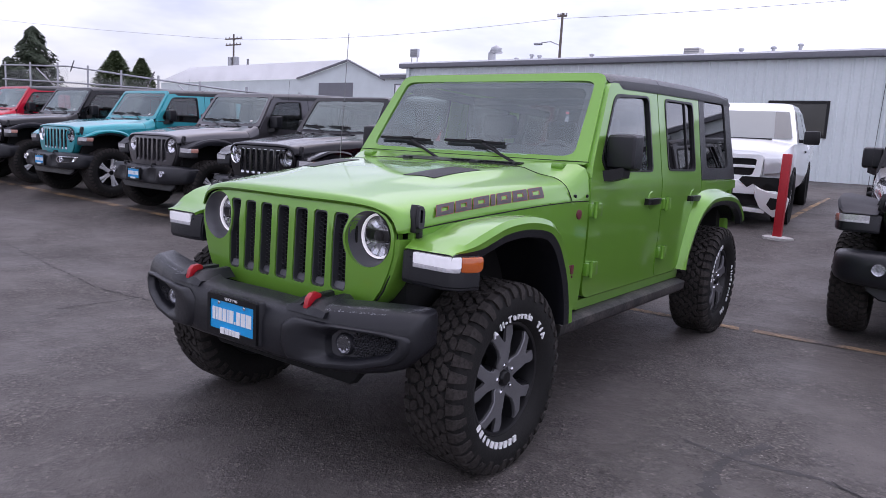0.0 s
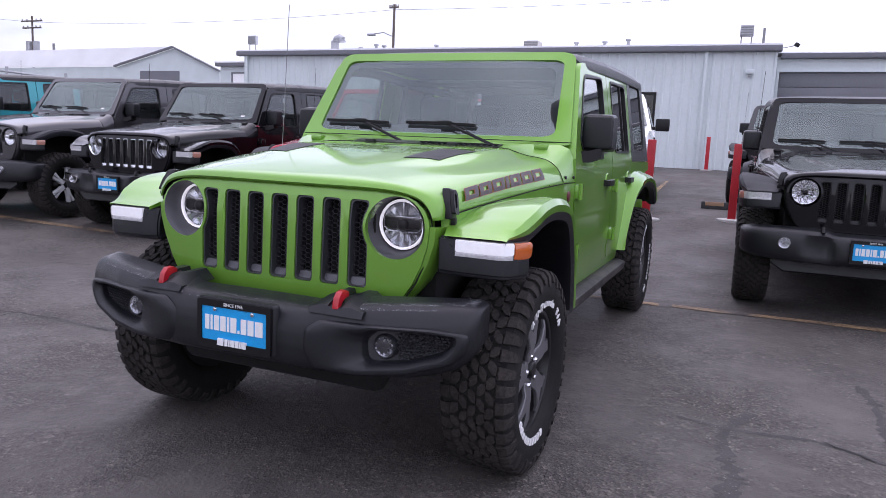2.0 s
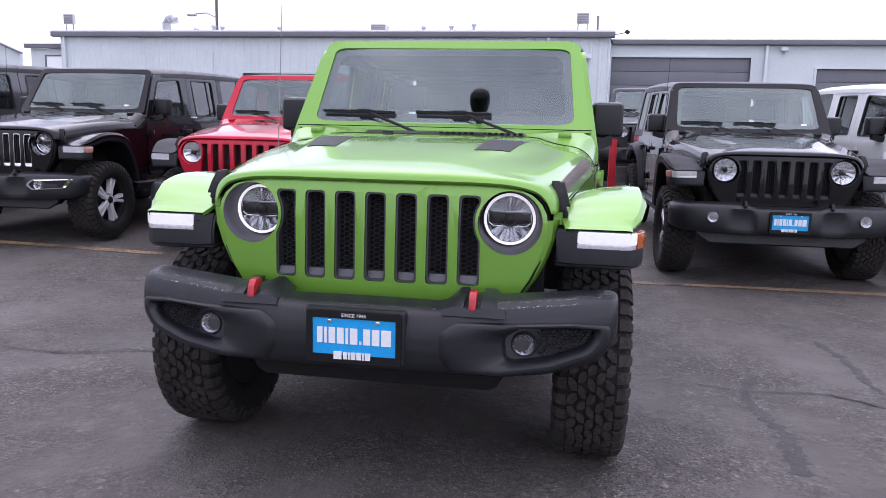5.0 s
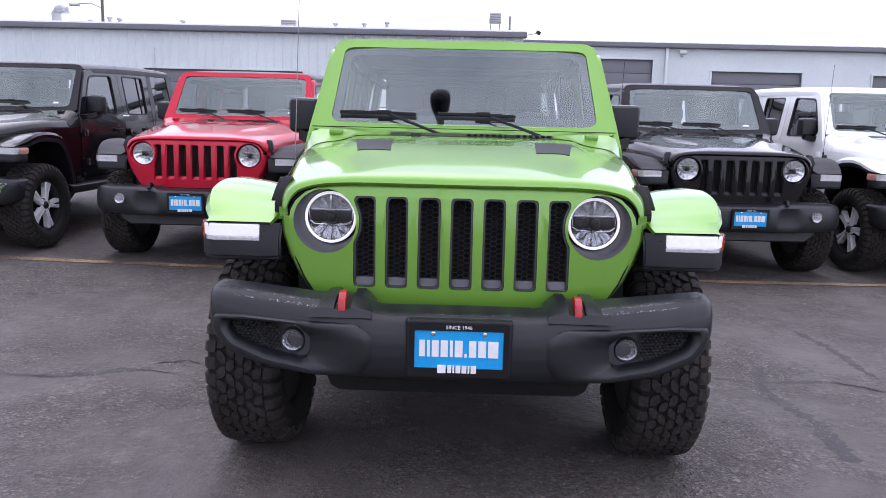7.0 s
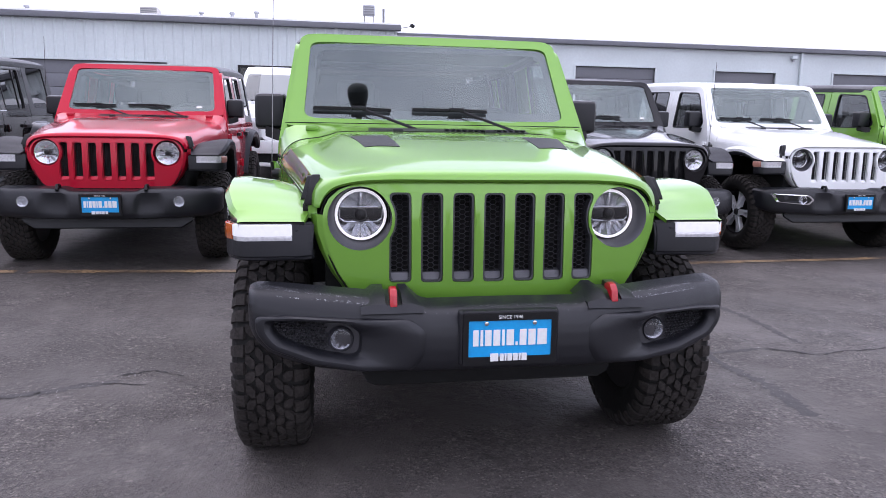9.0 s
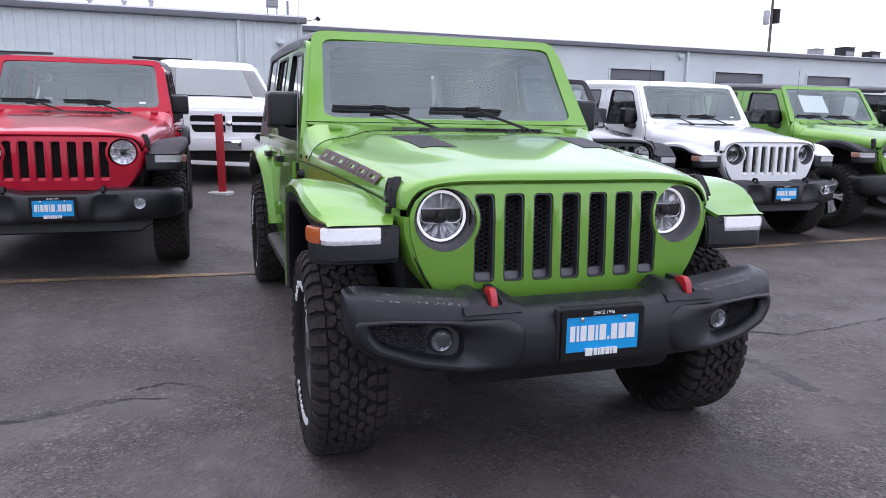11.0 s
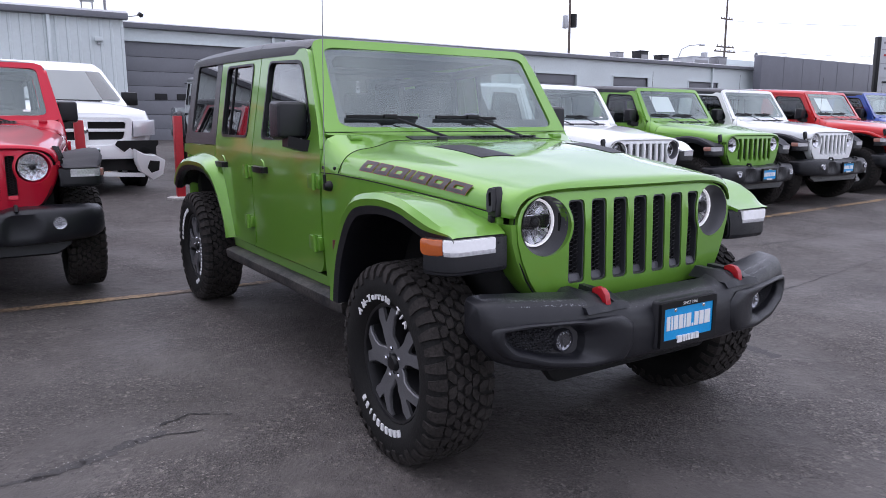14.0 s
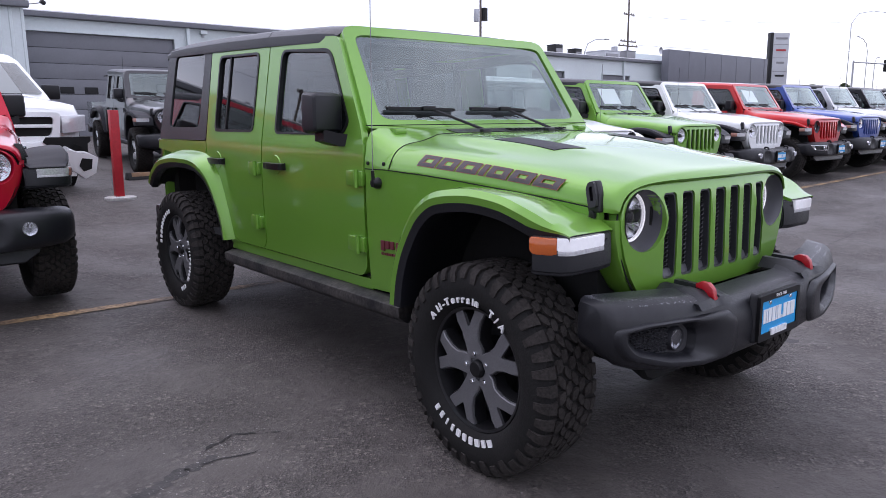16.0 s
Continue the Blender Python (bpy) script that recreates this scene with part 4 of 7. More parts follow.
def make_sport_dam():
    poly = [(-0.66, 0.50), (-0.65, 0.44), (-0.56, 0.385), (0.56, 0.385), (0.65, 0.44), (0.66, 0.50)]
    return loft([[(x, -0.560 + 0.16 * x * x, z) for x, z in poly], [(x, -0.545 + 0.16 * x * x, z - 0.012) for x, z in poly], [(x * 0.94, -0.40, z + 0.02) for x, z in poly]])


def make_lamp_bowl():
    """Polished bowl of a halogen headlight with pressed facets."""
    bm = lathe([(0.036, 0.012), (0.030, 0.030), (0.024, 0.045), (0.014, 0.060), (0.004, 0.074), (-0.008, 0.087), (-0.012, 0.0925), (0.03, 0.0935)], 66, "y")
    press(bm, 0.0925, 11, 0.005)
    return moved(bm, Matrix.Translation(sport_centre()))


def make_fog_bowl(c, r):
    """Small bowl of a fog lamp with pressed facets."""
    k = r / 0.0925
    bm = lathe([(0.020 * k, 0.0001), (0.024 * k, 0.02 * k), (0.020 * k, 0.045 * k), (0.008 * k, 0.068 * k), (-0.006 * k, 0.084 * k), (-0.012 * k, r), (0.05, r)], 24, "y")
    press(bm, r, 12, 0.10 * r)
    return moved(bm, Matrix.Translation(c))


def press(bm, r, n, depth):
    """Presses radial facets into a bowl that is turned round y."""
    for v in bm.verts:
        q = math.hypot(v.co.x, v.co.z) / r
        if 0.15 < q < 0.93 and v.co.y < 0.045:
            v.co.y += depth * math.sin(n * math.atan2(v.co.z, v.co.x) + 2.4 * q + 0.4)


def make_bulb_shield():
    return moved(joined(make_disc(0.021, -0.004, 0.035, 0.010, 20), box(-0.086, 0.086, 0.012, 0.020, -0.022, -0.017), box(-0.086, 0.086, 0.012, 0.020, 0.017, 0.022)), Matrix.Translation(sport_centre()))


def sport_centre():
    return (HEAD[0] - 0.003, -0.398, HEAD[1] + 0.002)


def make_air_dam():
    poly = [(-0.50, 0.52), (-0.49, 0.46), (-0.44, 0.366), (-0.41, 0.354), (0.41, 0.354), (0.44, 0.366), (0.49, 0.46), (0.50, 0.52)]
    return loft([[(x, -0.515 + 0.35 * x * x, z + 0.012) for x, z in poly], [(x, -0.495 + 0.35 * x * x, z) for x, z in poly], [(x * 0.94, -0.34, z + 0.02) for x, z in poly]])


# ---- wheels ----
TYRE_R = 0.408
WHEEL_X = 0.772


def make_tyre():
    prof = [(-0.09, 0.238), (-0.118, 0.256), (-0.138, 0.30), (-0.136, 0.345), (-0.126, 0.378), (-0.112, 0.393), (-0.05, 0.397), (0.05, 0.397), (0.112, 0.393), (0.126, 0.378), (0.136, 0.345), (0.138, 0.30), (0.118, 0.256), (0.09, 0.238)]
    return lathe(prof, 56)


def make_tread(bold=True):
    rnd = random.Random(4)
    bm = bmesh.new()
    rows = (((-0.066, 0.0, 0.017), (-0.033, 0.5, 0.015), (0.0, 0.0, 0.015), (0.033, 0.5, 0.015), (0.066, 0.0, 0.017)))
    count = 46
    for x0, phase, hw in rows:
        for k in range(count):
            w = 2 * math.pi * (k + phase) / count
            skew = 0.035 * (1 if (k % 2) else -1)
            hl = 0.40 * 2 * math.pi / count * rnd.uniform(0.88, 1.0)
            shape = [(-hw, -hl * 0.75), (-hw * 0.2, -hl * 1.05), (hw, -hl * 0.6), (hw * 1.05, hl * 0.75), (hw * 0.15, hl * 1.05), (-hw * 1.05, hl * 0.55)]
            lo, hi = [], []
            for dx, dw in shape:
                a = w + dw + dx * skew / hw * 0.6
                lo.append(bm.verts.new((x0 + dx, 0.394 * math.cos(a), 0.394 * math.sin(a))))
                hi.append(bm.verts.new((x0 + dx * 0.93, TYRE_R * math.cos(a * 1.0), TYRE_R * math.sin(a))))
            bm.faces.new(hi)
            for i in range(6):
                bm.faces.new((lo[i], lo[(i + 1) % 6], hi[(i + 1) % 6], hi[i]))
    count = 40
    for sgn in (-1, 1):
        for k in range(count):
            w = 2 * math.pi * (k + (0.5 if sgn > 0 else 0)) / count
            long = k % 2
            prof = ((0.090, TYRE_R - 0.001, 0.390), (0.120, TYRE_R - 0.008, 0.385), (0.136, 0.378, 0.365), (0.141, 0.342 if long else 0.358, 0.338 if long else 0.352))
            hl = 0.36 * 2 * math.pi / count
            va = []
            for j, (x, r, lo_r) in enumerate(prof):
                taper = 1.0 - 0.12 * j
                a0, a1 = w - hl * taper, w + hl * taper
                va.append([bm.verts.new((sgn * x, r * math.cos(a), r * math.sin(a))) for a in (a0, a1)] + [bm.verts.new((sgn * (x - 0.016), lo_r * math.cos(a), lo_r * math.sin(a))) for a in (a1, a0)])
            for a, b in zip(va, va[1:]):
                for i in range(4):
                    bm.faces.new((a[i], a[(i + 1) % 4], b[(i + 1) % 4], b[i]))
            bm.faces.new(va[0])
            bm.faces.new(va[-1])
    return bm


def make_rim():
    prof = [(-0.10, 0.10), (-0.10, 0.238), (-0.09, 0.244), (-0.07, 0.216), (0.02, 0.212), (0.085, 0.228), (0.098, 0.244), (0.104, 0.242), (0.100, 0.231), (0.06, 0.222), (0.00, 0.208), (-0.02, 0.11), (0.03, 0.06), (0.03, 0.0001)]
    return lathe(prof, 48)


SPOKE = [(0.040, -0.040), (0.075, -0.041), (0.110, -0.038), (0.145, -0.046), (0.185, -0.069), (0.219, -0.089), (0.229, -0.066), (0.232, -0.042), (0.172, -0.007), (0.166, 0.0), (0.172, 0.007), (0.232, 0.042), (0.229, 0.066), (0.219, 0.089), (0.185, 0.069), (0.145, 0.046), (0.110, 0.038), (0.075, 0.041), (0.040, 0.040)]


def make_spoke(k, lower):
    w = 2 * math.pi * k / 5 + 0.52
    c, s = math.cos(w), math.sin(w)
    rings = []
    for x, g in (((0.03, 1.25), (0.076, 1.10)) if lower else ((0.0765, 1.0), (0.086, 1.0), (0.090, 0.93))):
        rings.append([(x + (0.012 if r > 0.1 else 0.0) - 0.012 * (r > 0.2), r * c - t * g * s, r * s + t * g * c) for r, t in SPOKE])
    return loft(rings)


def make_plain_spoke(k, n=5):
    """Spoke of the stock alloy wheel."""
    w = 2 * math.pi * k / n
    c, s = math.cos(w), math.sin(w)
    poly = [(0.04, -0.030), (0.12, -0.026), (0.230, -0.052), (0.230, -0.012), (0.13, -0.004), (0.13, 0.004), (0.230, 0.012), (0.230, 0.052), (0.12, 0.026), (0.04, 0.030)]
    return loft([[(x, r * c - t * g * s, r * s + t * g * c) for r, t in poly] for x, g in ((0.045, 1.1), (0.085, 1.0), (0.092, 0.9))])


def make_nuts(k):
    w = 2 * math.pi * k / 5 + 0.52
    return moved(lathe([(0.03, 0.0001), (0.03, 0.013), (0.095, 0.011), (0.100, 0.007), (0.101, 0.0001)], 6), Matrix.Translation((0, 0.060 * math.cos(w), 0.060 * math.sin(w))))


def make_cap():
    return lathe([(0.03, 0.075), (0.070, 0.072), (0.078, 0.036), (0.094, 0.034), (0.103, 0.028), (0.104, 0.0001)], 24)


def on_tyre(bm, angle, r=0.318, x=0.1290):
    """Sets a flat mark on the outer side wall; angle clockwise from the top, seen from outside."""
    a = radians(angle)
    rot = Matrix(((0, 0, 1, x), (math.cos(a), math.sin(a), 0, r * math.sin(a)), (-math.sin(a), math.cos(a), 0, r * math.cos(a)), (0, 0, 0, 1)))
    return moved(bm, rot)


def wheel(car, sx, y, style, words=0.0, steer=0.0, z=0.388, wide=WHEEL_X):
    k = 0.975 if style == "trail" else 0.945
    base = pose(sx * wide, y, z, 0, 0, (0 if sx > 0 else 180) + steer) @ Matrix.Diagonal((k, k, k, 1))
    rim_mat = {"trail": RIM_DARK, "alloy": BLACK_SATIN, "silver": ALLOY}[style]
    w = part("wheel", make_rim, rim_mat, car, "dark painted wheel barrel" if style != "silver" else "silver alloy wheel", "rim", base)
    part("tyre", make_tyre, RUBBER, w, "black tyre", "tyre")
    tagged(part("tread", make_tread, TREAD, w, key="tread"), kind="stuff")
    if style == "trail":
        for k in range(5):
            s = part("spoke", lambda: make_spoke(k, False), RIM_FACE, w, "granite grey machined spoke", ("spoke", k))
            part("spoke_back", lambda: make_spoke(k, True), RIM_DARK, w, key=("spoke_back", k))
        a = words
        for ch, step in zip("All-TerrainT/A", (8.6, 4.2, 4.8, 5.6, 7.4, 6.8, 5.8, 6.2, 5.8, 4.2, 17.0, 7.0, 7.0, 0)):
            part("raised_letter", lambda: on_tyre(text_bm(ch, 0.038, 0.0035, bold=0.0014), a, 0.274, 0.1330), PRINT_WHITE, w, "", ("letter", ch, a))
            a += step
        a = words + 205
        for wd in (0.022, 0.019, 0.024, 0.020, 0.020, 0.021, 0.014, 0.008, 0.018, 0.018):
            part("raised_mark", lambda: on_tyre(box(-wd / 2, wd / 2, -0.014, 0.014, -0.004, 0.0025), a, 0.275, 0.1335), PRINT_WHITE, w, "", ("mark", a))
            a += 7.6
    else:
        for k in range(5):
            part("spoke", lambda: make_plain_spoke(k), ALLOY, w, "polished alloy spoke", ("plain_spoke", k))
    for k in range(5):
        part("lug_nut", lambda: make_nuts(k), CHROME, w, key=("nut", k))
    if style == "trail":
        part("hub_plate", lambda: lathe([(0.03, 0.074), (0.079, 0.072), (0.0825, 0.066), (0.0825, 0.0001)], 30), RIM_FACE, w, key="hub_plate")
        for k in range(5):
            a = 2 * math.pi * k / 5 + 0.52
            part("nut_pocket", lambda: moved(lathe([(0.080, 0.019), (0.0842, 0.018), (0.0842, 0.0001)], 14), Matrix.Translation((0, 0.060 * math.cos(a), 0.060 * math.sin(a)))), BLACK_SATIN, w, key=("pocket", k))
    part("hub_cap", make_cap, BLACK_SATIN, w, key="cap")
    return w


# ---- cabin and small parts ----
def make_mirror():
    bm = box(0.79, 0.955, 0.925, 1.045, 1.24, 1.428, 0.03, 3)
    for v in bm.verts:
        if v.co.y < 0.96:
            v.co.z = 1.334 + (v.co.z - 1.334) * 0.93
            v.co.x = 0.872 + (v.co.x - 0.872) * 0.95
    return moved(bm, Matrix.Translation((-0.024, 0.075, 0.0)))


def make_mirror_arm():
    return loft([[(0.775, y, z) for y, z in ((0.93, 1.180), (1.05, 1.178), (1.045, 1.232), (0.93, 1.235))], [(0.82, y, z) for y, z in ((0.98, 1.185), (1.07, 1.185), (1.07, 1.242), (0.98, 1.242))], [(0.875, y, z) for y, z in ((1.01, 1.205), (1.09, 1.205), (1.09, 1.26), (1.01, 1.26))]])


def make_handle(y):
    grip = loft([[(0.802 + dx, y + dy, 1.065 + dz) for dx, dz in ((0.0 + k, -0.019), (0.022 + k, -0.017), (0.024 + k, 0.015), (0.0 + k, 0.018))] for dy, k in ((-0.105, 0.002), (-0.09, 0.014), (0.03, 0.018), (0.055, 0.010), (0.105, 0.002))])
    return grip


def make_handle_cup(y):
    return moved(lathe([(0.800, 0.055), (0.8065, 0.050), (0.8065, 0.0001)], 20), Matrix.Translation((0, y - 0.0, 1.068)))


def make_hinge(y, z):
    a = box(0.795, 0.826, y - 0.052, y + 0.035, z - 0.035, z + 0.035, 0.006)
    for v in a.verts:
        if v.co.y > y:
            v.co.x -= 0.008
    b = moved(lathe([(-0.040, 0.011), (0.040, 0.011)], 10, "z"), Matrix.Translation((0.822, y - 0.058, z)))
    return joined(a, b, box(0.79, 0.818, y - 0.098, y - 0.058, z - 0.033, z + 0.033, 0.005))


def make_latch():
    body = joined(prism([(-0.372, 0.985), (-0.328, 0.98), (-0.300, 1.05), (-0.305, 1.085), (-0.335, 1.09), (-0.362, 1.045)], "x", 0.620, 0.652, 0.008), ring(rpoly([(-0.366, 1.005), (-0.336, 1.0), (-0.308, 1.062), (-0.312, 1.083), (-0.334, 1.086), (-0.356, 1.045)], 0.008, 3), rpoly([(-0.351, 1.024), (-0.340, 1.022), (-0.321, 1.062), (-0.323, 1.070), (-0.332, 1.071), (-0.345, 1.044)], 0.003, 3), lambda u, v, d: (0.664 - d, u, v), 0.02), box(0.630, 0.656, -0.352, -0.330, 0.962, 0.990, 0.006))
    for v in body.verts:
        v.co.x -= 0.30 * max(0.0, v.co.z - 1.0)
    return body


def make_wiper(side_x):
    y0, z0 = 0.775, 1.262
    arm = loft([[(side_x + 0.30 - 0.28 * k + dx, 0.757 + 0.068 * k + 0.05 * side_x ** 2 * k, 1.250 + 0.101 * k + dz) for dx, dz in ((-0.009 + 0.003 * k, -0.004), (0.009 - 0.003 * k, -0.004), (0.009 - 0.003 * k, 0.006), (-0.009 + 0.003 * k, 0.006))] for k in (0, 0.5, 1.0)])
    blade = loft([[(side_x + x, y + dy, z + dz) for dy, dz in ((-0.006, -0.006), (0.010, -0.010), (0.012, 0.008), (-0.006, 0.006))] for x, y, z in [(x, 0.834 + 0.05 * (side_x + x) ** 2, z) for x, z in ((-0.21, 1.352), (0.0, 1.351), (0.18, 1.346))]])
    yh = 0.824 + 0.05 * side_x ** 2
    blade = joined(blade, box(side_x - 0.02, side_x + 0.055, yh - 0.010, yh + 0.010, 1.341, 1.363, 0.005), tube([(side_x + 0.05, yh, 1.345), (side_x + 0.11, yh + 0.006, 1.330), (side_x + 0.14, yh + 0.004, 1.318)], 0.004, 6))
    return arm, blade


def make_seat(x):
    back = box(x - 0.24, x + 0.24, 1.62, 1.74, 0.75, 1.36, 0.05, 3)
    for v in back.verts:
        v.co.y += (v.co.z - 0.75) * 0.22
    head = box(x - 0.12, x + 0.12, 1.74, 1.84, 1.39, 1.55, 0.04, 3)
    return joined(back, head, box(x - 0.25, x + 0.25, 1.2, 1.72, 0.68, 0.82, 0.05, 3))


def make_steering():
    pts = [(0.37 + 0.18 * math.cos(w), 1.16 + 0.06 * math.sin(w), 1.20 + 0.17 * math.sin(w)) for w in [2 * math.pi * k / 24 for k in range(25)]]
    return joined(tube(pts, 0.016, 8), tube([(0.19, 1.16, 1.2), (0.55, 1.16, 1.2)], 0.02, 6), tube([(0.37, 1.0, 1.15), (0.37, 1.16, 1.2)], 0.04, 8))


def make_roof(end=9.0):
    rows = []
    for y, dz, w in ((1.140, -0.006, -0.010), (1.17, 0.006, -0.004), (1.3, 0.016, 0.004), (1.80, 0.024, 0.006), (1.806, 0.016, 0.006), (1.812, 0.024, 0.006), (2.4, 0.026, 0.004), (3.0, 0.020, 0.0), (3.30, 0.008, -0.006), (3.40, -0.04, -0.016)):
        y = min(y, end)
        dz += rise(y)
        half = [(0.0, 1.748 + dz), (0.30, 1.746 + dz), (0.55, 1.740 + dz), (0.64, 1.732 + dz), (0.69 + w, 1.716 + dz), (0.713 + w, 1.697 + rise(y) + (dz - rise(y)) * 0.7), (0.716 + w, 1.684 + rise(y))]
        rows.append([(-x, y, z) for x, z in reversed(half[1:])] + [(x, y, z) for x, z in half])
    return grid(rows, rim=(0, 0, -0.02))


def make_text_decal(sign, depth, grow=0.0):
    """Seven plain slanted blocks with slits: the mark on the hood's side."""
    bm = None
    widths = (0.095, 0.09, 0.095, 0.026, 0.09, 0.095, 0.105)
    gap, y = 0.012, -0.25
    for i, w in enumerate(widths):
        h = 0.068
        t, b, k = 0.027, 0.020, 0.022 / h
        shapes = [[(0, 0), (w, 0), (w + 0.022, h), (0.022, h)]] if w < 0.05 else [
            [(0, 0), (t, 0), (t + 0.022, h), (0.022, h)], [(w - t, 0), (w, 0), (w + 0.022, h), (w - t + 0.022, h)],
            [(t, 0), (w - t, 0), (w - t + b * k, b), (t + b * k, b)], [(t + (h - b) * k, h - b), (w - t + (h - b) * k, h - b), (w - t + 0.022, h), (t + 0.022, h)]]
        for s in shapes:
            if sign > 0:
                pts = [(y + u, v) for u, v in s]
            else:
                pts = [(0.475 - (y + 0.25) - u, v) for u, v in s]
            cu, cv = sum(p[0] for p in pts) / 4, sum(p[1] for p in pts) / 4
            pts = [Vector((u + math.copysign(grow, u - cu), v + math.copysign(grow, v - cv))) for u, v in pts]
            rows = []
            for a in range(6):
                lo, hi = pts[0].lerp(pts[3], a / 5), pts[1].lerp(pts[2], a / 5)
                row = []
                for b in range(4):
                    yy, v = lo.lerp(hi, b / 3)
                    sec = hood_section(min(0.63, yy))
                    f = 0.37 + 0.59 * (v / 0.068)
                    p, q, k = (sec[-1], sec[-2], f * 2) if f < 0.5 else (sec[-2], sec[-3], f * 2 - 1)
                    x, z = p[0] + (q[0] - p[0]) * k, p[1] + (q[1] - p[1]) * k
                    row.append((sign * (x + 0.0022 + depth), yy, z + (0.0022 + depth) * (0.3 if f < 0.5 else 0.9)))
                rows.append(row)
            bm = join(bm, grid(rows))
        y += w + gap
    return bm


def make_badge():
    bm = None
    for k, (w, h) in enumerate(((0.018, 0.046), (0.026, 0.034), (0.026, 0.034), (0.026, 0.044))):
        y = 0.575 + k * 0.031
        bm = box(fender_x(y) - 0.012, fender_x(y) + 0.002, y, y + w, 0.745 - (h - 0.034), 0.78, 0.002, bm=bm)
    for k in range(8):
        y = 0.572 + k * 0.016
        bm = box(fender_x(y) - 0.012, fender_x(y) - 0.003, y, y + 0.011, 0.715, 0.726, 0, bm=bm)
    return bm


def make_vent(sgn):
    rows = []
    for k in range(8):
        t = k / 7
        a, b = Vector((0.284, -0.015)).lerp(Vector((0.306, 0.325)), t), Vector((0.420, 0.030)).lerp(Vector((0.470, 0.315)), t)
        row = []
        for m in range(7):
            p = a.lerp(b, m / 6)
            row.append((sgn * p.x, p.y, lerp(eased(hood_section(p.y), 3), p.x)[0] + 0.0022))
        rows.append(row)
    return grid(rows, rim=(0, 0, -0.01))


def make_hood_seam():
    """Dark gap along the hood's lower side edge and its rear corner."""
    pts = []
    for y in np.linspace(-0.36, 0.635, 14):
        x, z = hood_section(y)[-1]
        pts.append((max(x, fender_x(y)) + 0.0005, y, z - 0.004))
    pts += [(0.792, 0.70, 1.0875), (0.8025, 0.79, 1.0875)]
    return tube(pts, 0.0024, 6)


def make_cowl_bolt(y, x):
    return moved(lathe([(-0.006, 0.0085), (0.003, 0.0085), (0.005, 0.006), (0.005, 0.0001)], 12), Matrix.Translation((x, y, 1.112)))


def make_screen_seam():
    return tube([ws_place(u, 0.028, -0.001) for u in np.linspace(-0.764, 0.764, 13)], 0.0022, 6)


def make_hood_rear_seam():
    sec = eased(hood_section(0.635), 3)
    return tube([(x, 0.638, z + 0.0005) for x, z in reversed(sec)] + [(-x, 0.638, z + 0.0005) for x, z in sec[1:]], 0.0024, 6)


def make_cowl_vent():
    rows = [[(x, y, z) for x in np.linspace(-0.36, 0.44, 9)] for y, z in ((0.655, 1.237), (0.70, 1.244), (0.755, 1.255))]
    bm = grid(rows, rim=(0, 0, -0.02))
    for k in range(14):
        x = 0.02 + k * 0.030
        bm = box(x, x + 0.018, 0.690, 0.745, 1.2475, 1.2545, 0.002, bm=bm)
    return bm


